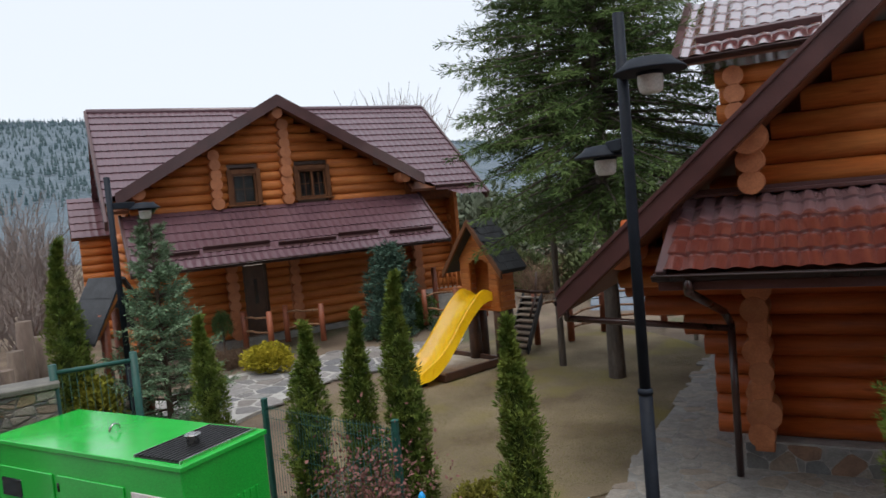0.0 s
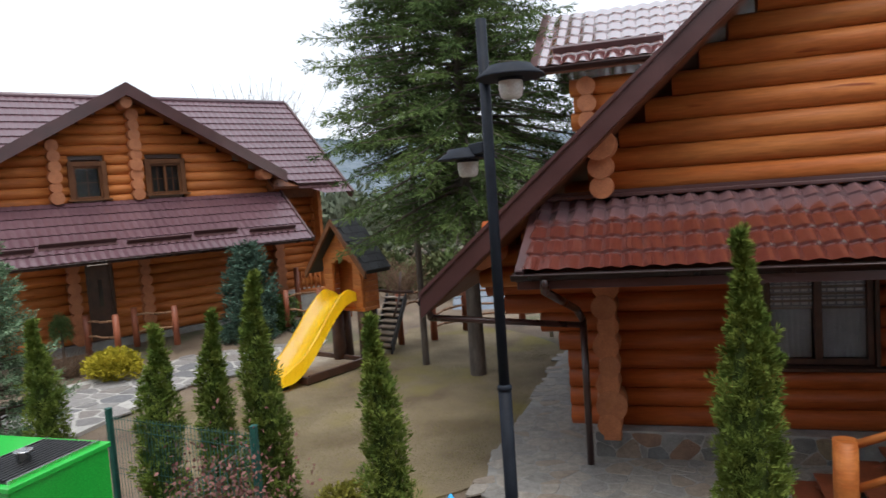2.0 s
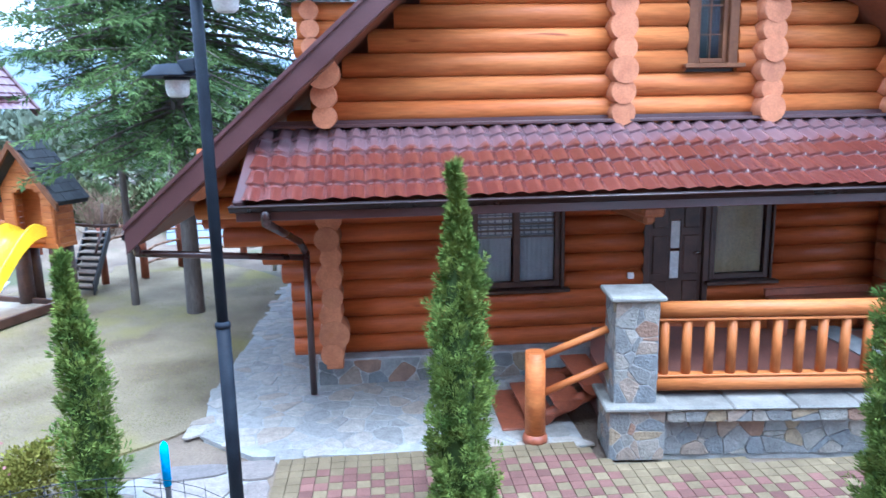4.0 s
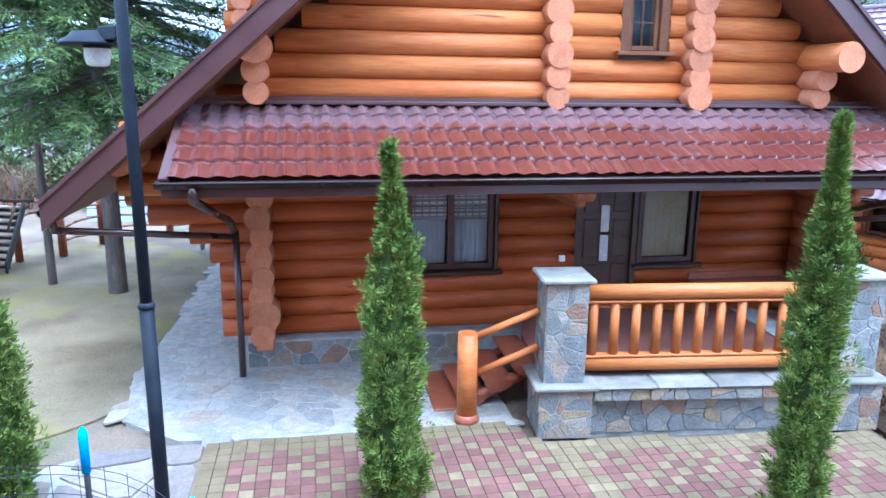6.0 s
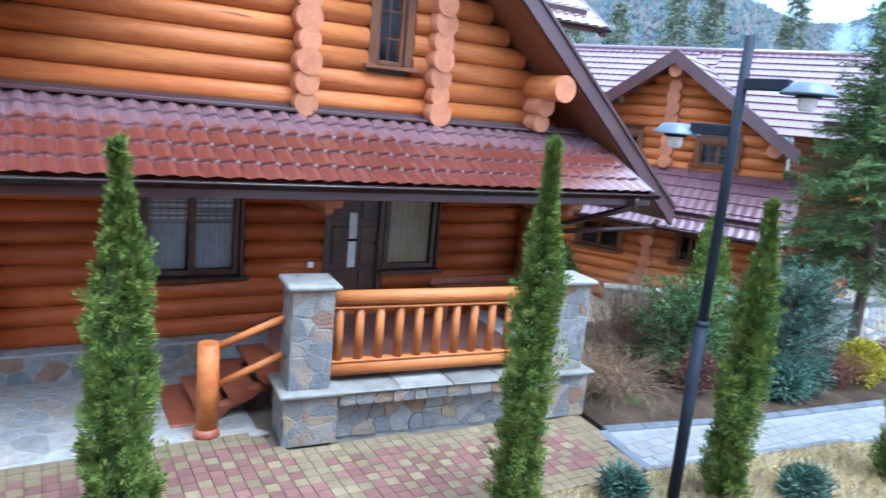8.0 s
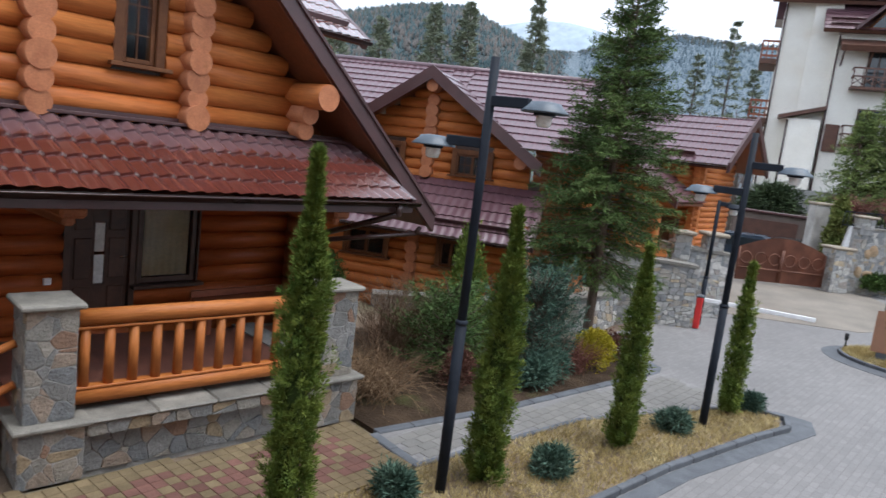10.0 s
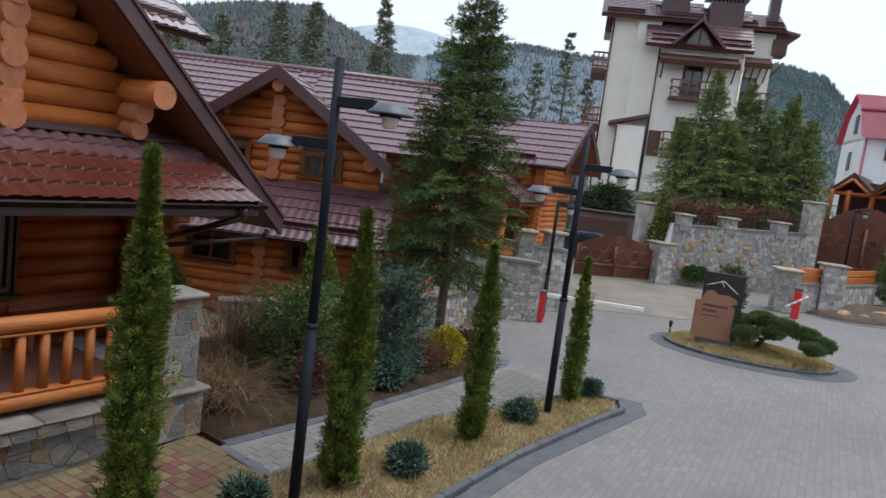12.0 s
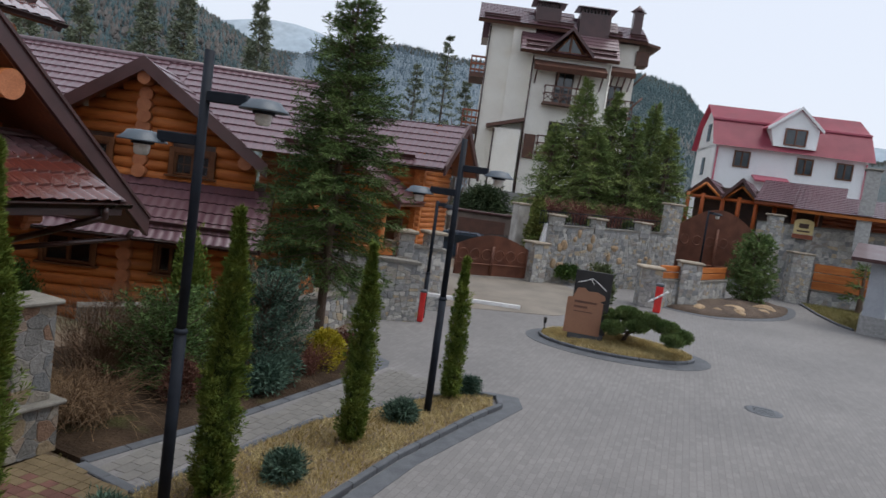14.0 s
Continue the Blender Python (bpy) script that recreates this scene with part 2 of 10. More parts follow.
    if stain:
        n3 = nt.nodes.new("ShaderNodeTexNoise")
        n3.inputs["Scale"].default_value, n3.inputs["Detail"].default_value = stain[1], 5.0
        link(nt, mp.outputs["Vector"], n3.inputs["Vector"])
        r3 = nt.nodes.new("ShaderNodeMapRange")
        r3.inputs["From Min"].default_value, r3.inputs["From Max"].default_value = stain[2], stain[2] + 0.12
        link(nt, n3.outputs["Fac"], r3.inputs["Value"])
        m3 = nt.nodes.new("ShaderNodeMix")
        m3.data_type = "RGBA"
        m3.inputs["B"].default_value = rgb(stain[0])
        link(nt, r3.outputs["Result"], m3.inputs["Factor"])
        link(nt, colour, m3.inputs["A"])
        colour = m3.outputs["Result"]
    link(nt, colour, bsdf.inputs["Base Color"])
    rr = nt.nodes.new("ShaderNodeMapRange")
    rr.inputs["To Min"].default_value, rr.inputs["To Max"].default_value = max(0.02, rough - rough_vary), min(1.0, rough + rough_vary)
    link(nt, n1.outputs["Fac"], rr.inputs["Value"])
    link(nt, rr.outputs["Result"], bsdf.inputs["Roughness"])
    bsdf.inputs["Metallic"].default_value = metal
    bsdf.inputs["Specular IOR Level"].default_value = spec
    if coat:
        bsdf.inputs["Coat Weight"].default_value, bsdf.inputs["Coat Roughness"].default_value = coat, 0.15
    if bump:
        bp = nt.nodes.new("ShaderNodeBump")
        bp.inputs["Strength"].default_value, bp.inputs["Distance"].default_value = bump, deep
        link(nt, n2.outputs["Fac"], bp.inputs["Height"])
        link(nt, bp.outputs["Normal"], bsdf.inputs["Normal"])
    return mt


def stone_kinds(name, ramp, rough=0.8, scale=9.0, island=False):
    """Field stones: each stone takes its colour from a ramp by chance, with veins and lichen on it."""
    mt = surface(name, (0.8, 0.8, 0.8), (1.1, 1.1, 1.1), scale, rough, 38.0, 0.8, 0.02, vary=0.12, where="World")
    nt = mt.node_tree
    bsdf = nt.nodes["Principled BSDF"]
    old = bsdf.inputs["Base Color"].links[0].from_socket
    cr = nt.nodes.new("ShaderNodeValToRGB")
    cr.color_ramp.interpolation = "CONSTANT"
    while len(cr.color_ramp.elements) < len(ramp):
        cr.color_ramp.elements.new(0.5)
    for k, (e, c) in enumerate(zip(cr.color_ramp.elements, ramp)):
        e.position, e.color = k / len(ramp), rgb(c)
    if island:
        src = nt.nodes.new("ShaderNodeNewGeometry").outputs["Random Per Island"]
    else:
        src = nt.nodes.new("ShaderNodeObjectInfo").outputs["Random"]
    link(nt, src, cr.inputs["Fac"])
    mx = nt.nodes.new("ShaderNodeVectorMath")
    mx.operation = "MULTIPLY"
    link(nt, old, mx.inputs[0])
    link(nt, cr.outputs["Color"], mx.inputs[1])
    link(nt, mx.outputs["Vector"], bsdf.inputs["Base Color"])
    return mt


def leaf(name, c1, c2, scale=1.2, rough=0.75, island=0.35):
    return surface(name, c1, c2, scale, rough, 9.0, 0.0, vary=0.08, island=island, where="World", spec=0.06)


def glass(name, tint=(0.9, 0.95, 1.0), rough=0.02):
    mt = bpy.data.materials.new(name)
    mt.use_nodes = True
    b = mt.node_tree.nodes["Principled BSDF"]
    b.inputs["Base Color"].default_value = rgb(tint)
    b.inputs["Roughness"].default_value = rough
    b.inputs["Transmission Weight"].default_value = 1.0
    b.inputs["IOR"].default_value = 1.2
    return mt


WOOD = surface("stained_log", (0.385, 0.112, 0.027), (0.52, 0.182, 0.048), 2.2, 0.52, 14.0, 0.3, 0.012, stretch=(0.35, 3, 3), vary=0.16, spec=0.25, coat=0.03, stain=((0.23, 0.048, 0.01), 5.0, 0.66))
# redder stain of the ground-floor logs, darkened partly for porch shade
WOOD_LOW = surface("dark_red_stained_log", (0.28, 0.06, 0.013), (0.39, 0.095, 0.022), 2.2, 0.5, 14.0, 0.3, 0.012, stretch=(0.35, 3, 3), vary=0.14, spec=0.28, coat=0.03, stain=((0.18, 0.037, 0.01), 5.0, 0.66))
WOOD_END = surface("log_end_grain", (0.36, 0.125, 0.05), (0.45, 0.172, 0.072), 6.0, 0.6, 45.0, 0.3, 0.01, vary=0.12, stain=((0.33, 0.12, 0.04), 7.0, 0.62))
WOOD_LIGHT = surface("honey_timber", (0.34, 0.103, 0.022), (0.43, 0.152, 0.039), 3.0, 0.5, 18.0, 0.5, 0.012, stretch=(0.4, 3, 3), vary=0.12, spec=0.3, stain=((0.4, 0.15, 0.034), 6.0, 0.66))
WOOD_RED = surface("red_brown_timber", (0.2, 0.055, 0.025), (0.28, 0.08, 0.035), 3.0, 0.5, 20.0, 0.3, 0.01, vary=0.12)
HOTEL_WOOD = surface("umber_timber", (0.085, 0.038, 0.026), (0.125, 0.056, 0.036), 3.0, 0.55, 20.0, 0.3, 0.01, vary=0.12)
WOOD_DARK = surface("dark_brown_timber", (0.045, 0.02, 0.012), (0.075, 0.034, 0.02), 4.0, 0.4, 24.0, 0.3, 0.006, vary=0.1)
TRIM = surface("walnut_window_trim", (0.105, 0.04, 0.016), (0.155, 0.064, 0.026), 4.0, 0.5, 24.0, 0.25, 0.006, vary=0.1, spec=0.25)
GREY_WOOD = surface("weathered_grey_wood", (0.2, 0.16, 0.13), (0.32, 0.27, 0.22), 4.0, 0.85, 20.0, 0.6, 0.02, stretch=(1, 1, 0.3))
SOFFIT = surface("stained_soffit_board", (0.13, 0.045, 0.02), (0.17, 0.06, 0.026), 3.0, 0.5, 20.0, 0.3, 0.01)
ROOF = surface("brown_metal_tile", (0.1, 0.022, 0.021), (0.118, 0.027, 0.025), 0.8, 0.2, 90.0, 0.05, 0.004, vary=0.02, where="World", spec=1.0, coat=1.0, rough_vary=0.05)
ROOF.node_tree.nodes["Principled BSDF"].inputs["IOR"].default_value = 2.4
ROOF.node_tree.nodes["Principled BSDF"].inputs["Coat IOR"].default_value = 2.6


def two_tone_tile():
    """Glossy red tiles that turn duller and purple-grey past a wavering line up the slope."""
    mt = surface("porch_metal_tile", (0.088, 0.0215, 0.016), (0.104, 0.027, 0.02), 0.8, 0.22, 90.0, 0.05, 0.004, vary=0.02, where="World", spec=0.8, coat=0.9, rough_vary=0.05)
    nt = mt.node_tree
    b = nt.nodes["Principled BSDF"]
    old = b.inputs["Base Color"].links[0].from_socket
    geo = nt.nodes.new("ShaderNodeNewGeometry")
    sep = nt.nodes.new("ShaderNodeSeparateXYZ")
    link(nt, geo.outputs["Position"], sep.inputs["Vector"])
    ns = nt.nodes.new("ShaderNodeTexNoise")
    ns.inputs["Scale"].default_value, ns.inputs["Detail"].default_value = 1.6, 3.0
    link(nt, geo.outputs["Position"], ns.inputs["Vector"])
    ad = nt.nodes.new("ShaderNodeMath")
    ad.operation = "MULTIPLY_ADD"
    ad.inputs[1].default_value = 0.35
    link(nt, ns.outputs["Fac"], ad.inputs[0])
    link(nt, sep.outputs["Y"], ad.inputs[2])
    # mask: 0 on the red part, 1 in the duller upper band
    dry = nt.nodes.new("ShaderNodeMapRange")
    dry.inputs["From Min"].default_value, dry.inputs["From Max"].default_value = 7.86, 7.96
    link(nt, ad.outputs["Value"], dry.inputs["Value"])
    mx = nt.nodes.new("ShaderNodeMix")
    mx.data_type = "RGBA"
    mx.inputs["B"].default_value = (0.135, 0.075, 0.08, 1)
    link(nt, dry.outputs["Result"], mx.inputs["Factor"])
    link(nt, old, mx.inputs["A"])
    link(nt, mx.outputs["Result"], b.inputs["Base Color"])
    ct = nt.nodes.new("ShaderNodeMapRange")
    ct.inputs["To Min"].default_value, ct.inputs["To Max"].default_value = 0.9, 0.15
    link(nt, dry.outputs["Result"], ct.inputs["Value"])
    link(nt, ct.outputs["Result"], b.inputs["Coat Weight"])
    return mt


PORCH_TILE = two_tone_tile()
ROOF_MAROON = surface("maroon_metal_tile", (0.094, 0.044, 0.055), (0.114, 0.057, 0.07), 0.8, 0.36, 90.0, 0.05, 0.004, vary=0.02, where="World", spec=0.6, coat=0.5, rough_vary=0.05)
ROOF_RED = surface("raspberry_sheet_roof", (0.38, 0.08, 0.12), (0.46, 0.105, 0.15), 1.0, 0.45, 60.0, 0.1, 0.004, vary=0.03, where="World")
BARGE = surface("brown_sheet_metal", (0.055, 0.024, 0.024), (0.075, 0.032, 0.032), 2.0, 0.38, 80.0, 0.1, 0.003, vary=0.04, where="World", coat=0.2)
GUTTER = surface("dark_brown_gutter", (0.04, 0.018, 0.016), (0.055, 0.025, 0.022), 3.0, 0.3, 60.0, 0.05, 0.002, coat=0.3)
STONE = stone_kinds("field_stone", [(0.265, 0.25, 0.216), (0.18, 0.178, 0.168), (0.329, 0.303, 0.257), (0.276, 0.215, 0.135), (0.233, 0.222, 0.196), (0.159, 0.165, 0.167), (0.212, 0.13, 0.086), (0.254, 0.2, 0.153), (0.212, 0.21, 0.2), (0.286, 0.262, 0.221), (0.18, 0.178, 0.171), (0.223, 0.2, 0.167)])
STONE_ALL = stone_kinds("rubble_stone", [(0.37, 0.365, 0.345), (0.25, 0.255, 0.255), (0.46, 0.45, 0.42), (0.36, 0.335, 0.29), (0.4, 0.39, 0.36), (0.22, 0.228, 0.23), (0.33, 0.33, 0.32), (0.44, 0.36, 0.25), (0.3, 0.27, 0.24), (0.38, 0.375, 0.36), (0.29, 0.29, 0.285), (0.5, 0.485, 0.45)], island=True)
FLAG = stone_kinds("flagstone", [(0.306, 0.286, 0.253), (0.255, 0.243, 0.223), (0.337, 0.304, 0.26), (0.296, 0.245, 0.195), (0.316, 0.284, 0.244), (0.245, 0.235, 0.219), (0.275, 0.257, 0.228)], 0.7)
FLAG_BROWN = stone_kinds("brown_flagstone", [(0.2, 0.165, 0.14), (0.16, 0.14, 0.13), (0.24, 0.21, 0.185), (0.18, 0.15, 0.13)], 0.7)
FLAG_GREY = stone_kinds("grey_flagstone", [(0.21, 0.2, 0.195), (0.17, 0.17, 0.175), (0.25, 0.235, 0.225), (0.2, 0.18, 0.165), (0.23, 0.22, 0.21)], 0.7)
MORTAR = surface("grey_mortar", (0.23, 0.225, 0.212), (0.32, 0.312, 0.292), 6.0, 0.9, 70.0, 0.6, 0.01, where="World")
MORTAR_PALE = surface("pale_mortar", (0.23, 0.23, 0.225), (0.31, 0.308, 0.3), 6.0, 0.9, 70.0, 0.6, 0.01, where="World")
MORTAR_LIGHT = surface("light_joint_mortar", (0.4, 0.385, 0.36), (0.5, 0.485, 0.45), 6.0, 0.9, 70.0, 0.6, 0.01, where="World")
CAP_OCHRE = surface("ochre_capstone", (0.24, 0.2, 0.15), (0.33, 0.28, 0.215), 4.0, 0.8, 40.0, 0.6, 0.015, where="World")
CAPSTONE = surface("pale_capstone", (0.13, 0.123, 0.107), (0.21, 0.197, 0.17), 4.0, 0.75, 50.0, 0.6, 0.012, where="World", stain=((0.1, 0.094, 0.082), 3.0, 0.6))
PAVE_RED = surface("red_paver", (0.122, 0.06, 0.048), (0.162, 0.08, 0.064), 5.0, 0.85, 70.0, 0.5, 0.006, vary=0.18, spec=0.25)
PAVE_SAND = surface("sand_paver", (0.138, 0.104, 0.058), (0.184, 0.14, 0.08), 5.0, 0.85, 70.0, 0.5, 0.006, vary=0.15, spec=0.25)
PAVE_GREY = surface("grey_paver", (0.145, 0.139, 0.129), (0.176, 0.169, 0.155), 5.0, 0.8, 70.0, 0.4, 0.006, vary=0.08)
KERB = surface("dark_grey_kerb", (0.068, 0.075, 0.086), (0.105, 0.113, 0.125), 5.0, 0.75, 60.0, 0.4, 0.006, vary=0.1)
SOIL = surface("bare_soil", (0.11, 0.078, 0.055), (0.19, 0.145, 0.1), 0.9, 0.95, 30.0, 0.9, 0.03, where="World", stain=((0.09, 0.095, 0.045), 0.5, 0.55))
LAWN = surface("thin_lawn", (0.158, 0.12, 0.075), (0.27, 0.22, 0.14), 0.8, 0.95, 45.0, 1.0, 0.04, where="World", detail=10.0, spec=0.15, stain=((0.22, 0.185, 0.07), 0.5, 0.52))
DRY_GRASS = leaf("dry_grass_blade", (0.36, 0.28, 0.12), (0.52, 0.43, 0.22), 2.0, 0.8)
GRASS = leaf("green_grass_blade", (0.17, 0.16, 0.06), (0.25, 0.215, 0.1), 1.0, 0.8)
STEEL = surface("dark_lamp_steel", (0.011, 0.014, 0.021), (0.018, 0.023, 0.032), 6.0, 0.62, 80.0, 0.05, 0.002, vary=0.05, spec=0.16)
# lamp shades: the sky's reflection put in as a pale blue base colour
SHADE_SKY = surface("sky_tinted_steel", (0.06, 0.082, 0.105), (0.08, 0.105, 0.13), 5.0, 0.5, 60.0, 0.03, 0.002, vary=0.04, coat=0.1)
OPAL = surface("opal_glass", (0.6, 0.6, 0.57), (0.68, 0.68, 0.65), 8.0, 0.25, 60.0, 0.0, vary=0.02)
WHITE_WALL = surface("cream_plaster", (0.8, 0.77, 0.69), (0.87, 0.85, 0.78), 0.6, 0.9, 40.0, 0.3, 0.01, where="World", stain=((0.7, 0.65, 0.56), 0.35, 0.62))
WHITE_PAINT = surface("white_plaster", (0.76, 0.78, 0.79), (0.83, 0.84, 0.85), 0.6, 0.85, 40.0, 0.3, 0.01, where="World")
GLASS = glass("window_glass")
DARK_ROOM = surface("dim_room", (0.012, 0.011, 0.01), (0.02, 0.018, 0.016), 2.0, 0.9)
PANE = surface("dark_far_pane", (0.02, 0.028, 0.034), (0.035, 0.045, 0.052), 2.0, 0.08, 30.0, 0.0, vary=0.2, spec=0.8)
CLOTH = surface("pale_curtain", (0.74, 0.74, 0.74), (0.84, 0.83, 0.82), 5.0, 0.9, 80.0, 0.2, 0.003)
BARK = surface("brown_bark", (0.075, 0.05, 0.035), (0.13, 0.09, 0.065), 6.0, 0.95, 30.0, 0.9, 0.03, stretch=(1, 1, 0.3))
BARK_GREY = surface("grey_bark", (0.075, 0.06, 0.05), (0.13, 0.108, 0.09), 6.0, 0.95, 30.0, 0.9, 0.03, stretch=(1, 1, 0.3))
TWIG = surface("dry_twig", (0.11, 0.066, 0.04), (0.18, 0.115, 0.072), 4.0, 0.9, 30.0, 0.0, island=0.3, where="World")
SPRUCE = leaf("spruce_needles", (0.048, 0.08, 0.028), (0.108, 0.155, 0.05), 1.6)
BLUE_SPRUCE = leaf("blue_spruce_needles", (0.13, 0.21, 0.125), (0.22, 0.31, 0.19), 2.0)
THUJA = leaf("thuja_sprays", (0.078, 0.125, 0.026), (0.175, 0.22, 0.046), 6.0, island=0.14)
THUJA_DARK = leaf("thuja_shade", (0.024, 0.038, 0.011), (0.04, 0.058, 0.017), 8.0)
JUNIPER = leaf("juniper_sprays", (0.045, 0.085, 0.062), (0.095, 0.15, 0.112), 4.0)
PINE = leaf("pine_needles", (0.08, 0.13, 0.045), (0.16, 0.21, 0.08), 2.5)
YELLOW_LEAF = leaf("golden_leaves", (0.26, 0.23, 0.02), (0.4, 0.33, 0.035), 3.0)
GREEN_LEAF = leaf("green_leaves", (0.045, 0.085, 0.025), (0.09, 0.14, 0.04), 3.0)
RED_LEAF = leaf("russet_leaves", (0.083, 0.036, 0.028), (0.15, 0.077, 0.057), 5.0)
TERRACE_SPRUCE = leaf("light_spruce_needles", (0.09, 0.135, 0.045), (0.215, 0.265, 0.088), 0.9)
# needles paled and greyed in place of haze over the slope
SLOPE_PINE = leaf("haze_tinted_needles", (0.14, 0.165, 0.115), (0.185, 0.21, 0.145), 0.5, island=0.12)
GREEN_PAINT = surface("green_powder_paint", (0.016, 0.46, 0.05), (0.022, 0.52, 0.06), 1.5, 0.2, 90.0, 0.03, 0.002, vary=0.02, coat=0.5)
FENCE_GREEN = surface("dark_green_fence_paint", (0.008, 0.06, 0.05), (0.012, 0.08, 0.065), 4.0, 0.6, 50.0, 0.05, 0.002)
BLACK = surface("black_plastic", (0.012, 0.012, 0.013), (0.022, 0.022, 0.024), 6.0, 0.5, 60.0, 0.1, 0.002)
YELLOW = surface("yellow_slide_plastic", (0.85, 0.56, 0.008), (0.9, 0.62, 0.015), 1.5, 0.3, 60.0, 0.03, 0.002, coat=0.3)
RED_PAINT = surface("red_barrier_paint", (0.5, 0.02, 0.02), (0.6, 0.035, 0.03), 3.0, 0.35)
WHITE = surface("white_paint", (0.72, 0.72, 0.72), (0.8, 0.8, 0.8), 3.0, 0.4)
RUST = surface("rusty_gate_sheet", (0.13, 0.048, 0.028), (0.21, 0.085, 0.05), 2.0, 0.6, 40.0, 0.2, 0.006, where="World")
CHROME = surface("steel_cap", (0.5, 0.5, 0.5), (0.6, 0.6, 0.6), 6.0, 0.25, metal=1.0)
BLUE = surface("blue_foam_tip", (0.01, 0.3, 0.7), (0.015, 0.35, 0.78), 5.0, 0.45)
SIGN_BROWN = surface("copper_sign_panel", (0.28, 0.14, 0.085), (0.33, 0.17, 0.1), 1.5, 0.5, 50.0, 0.05, 0.002, where="World")


# ---- ground, paving and hills ----
def structure(name, bm, material, label="", category=""):
    return tagged(part(name, bm, material, None, label), category=category, kind="structure")


def ground_sheet():
    """One sheet to the horizon: even near the camera, rising gently to the log house among the garden beds."""
    rad = [0, 3, 6, 9, 12, 15, 18, 21, 25, 30, 40, 60, 90, 150, 300, 900]
    n = 72
    bm = bmesh.new()
    rings = []
    for r in rad:
        ring = []
        for k in range(n if r else 1):
            a = 2 * math.pi * k / n
            x, y = r * math.cos(a), r * math.sin(a)
            ring.append(bm.verts.new((x, y, rise(x, y) - 0.06)))
        rings.append(ring)
    for a, b in zip(rings, rings[1:]):
        for k in range(n):
            if len(a) == 1:
                bm.faces.new((a[0], b[k], b[(k + 1) % n]))
            else:
                bm.faces.new((a[k], b[k], b[(k + 1) % n], a[(k + 1) % n]))
    for f in bm.faces:
        f.smooth = True
    return structure("ground", bm, SOIL, "bare brown garden soil with thin grass", "ground")


def rise(x, y):
    """Height of the natural ground."""
    d = math.hypot(x, y)
    z = 0.0
    if d > 18.5 and x < -7:
        z += 0.35 * min(1.0, (d - 18.5) / 2.5) * min(1.0, (-7 - x) / 3)
    if x > 11 and y > 7.5:
        z -= 1.2 * min(1.0, (y - 7.5) / 3) * min(1.0, (x - 11) / 2)
    if d > 60:
        z -= 2.0
    return z


ground_sheet()


def bowed(pts, n=6):
    """A smooth closed outline through the points."""
    res = []
    k = len(pts)
    for i in range(k):
        p0, p1, p2, p3 = (V(pts[(i + j - 1) % k]) for j in range(4))
        for s in range(n):
            t = s / n
            res.append(tuple(0.5 * (2 * p1 + (p2 - p0) * t + (2 * p0 - 5 * p1 + 4 * p2 - p3) * t * t + (3 * p1 - p0 - 3 * p2 + p3) * t ** 3)))
    return res


# lawn by the slide
bm = bmesh.new()
slab(bm, bowed([(-2.3, 8.2), (-2.1, 10.5), (-2.0, 15.2), (-5.0, 18.4), (-7.2, 17.4), (-8.6, 13.2), (-8.7, 10.4), (-6.6, 8.0), (-4.2, 7.1)]), -0.2, -0.03)
structure("lawn", bm, LAWN, "worn brown and olive lawn by the slide", "lawn")

# courtyard road of grey pavers
bm = bmesh.new()
slab(bm, [(5.9, 2.4), (5.9, -40), (60, -40), (60, 12), (27, 8.6), (17.2, 6.3), (15.6, 6.9), (13.9, 6.8), (12.75, 6.6), (12.2, 5.1), (11.5, 4.6), (9.0, 4.2)], -0.3, -0.012)
bm2 = bmesh.new()
slab(bm2, [(-30, 2.4), (-30, -40), (5.9, -40), (5.9, 2.4)], -0.3, -0.012)


def block_paving(name):
    """Rows of small concrete blocks in broken bond, with sunk joints and a change of grey from block to block."""
    mt = surface(name, (0.186, 0.18, 0.178), (0.23, 0.222, 0.218), 0.35, 0.82, 60.0, 0.4, 0.006, where="World")
    nt = mt.node_tree
    bsdf = nt.nodes["Principled BSDF"]
    old = bsdf.inputs["Base Color"].links[0].from_socket
    geo = nt.nodes.new("ShaderNodeNewGeometry")
    br = nt.nodes.new("ShaderNodeTexBrick")
    br.inputs["Scale"].default_value = 1.0
    br.inputs["Brick Width"].default_value, br.inputs["Row Height"].default_value = 0.2, 0.1
    br.inputs["Mortar Size"].default_value = 0.006
    br.inputs["Color1"].default_value, br.inputs["Color2"].default_value = (0.9, 0.9, 0.9, 1), (1.07, 1.07, 1.065, 1)
    br.inputs["Mortar"].default_value = (0.8, 0.79, 0.78, 1)
    link(nt, geo.outputs["Position"], br.inputs["Vector"])
    mx = nt.nodes.new("ShaderNodeVectorMath")
    mx.operation = "MULTIPLY"
    link(nt, old, mx.inputs[0])
    link(nt, br.outputs["Color"], mx.inputs[1])
    link(nt, mx.outputs["Vector"], bsdf.inputs["Base Color"])
    bp = nt.nodes.new("ShaderNodeBump")
    bp.inputs["Strength"].default_value, bp.inputs["Distance"].default_value = 0.3, 0.006
    bp.invert = True
    link(nt, br.outputs["Fac"], bp.inputs["Height"])
    link(nt, bp.outputs["Normal"], bsdf.inputs["Normal"])
    return mt


PAVING = block_paving("grey_block_paving")
structure("road", bm, PAVING, "courtyard road paved with small grey concrete blocks", "road")
structure("pavement", bm2, PAVING, "grey block paving below the balcony", "pavement")

# beyond the barrier: pale concrete drive to the gate
bm = bmesh.new()
slab(bm, [(21.6, 3.4), (25.5, 1.9), (31.5, 5.6), (29.0, 9.8), (19.2, 7.0)], -0.2, 0.0)
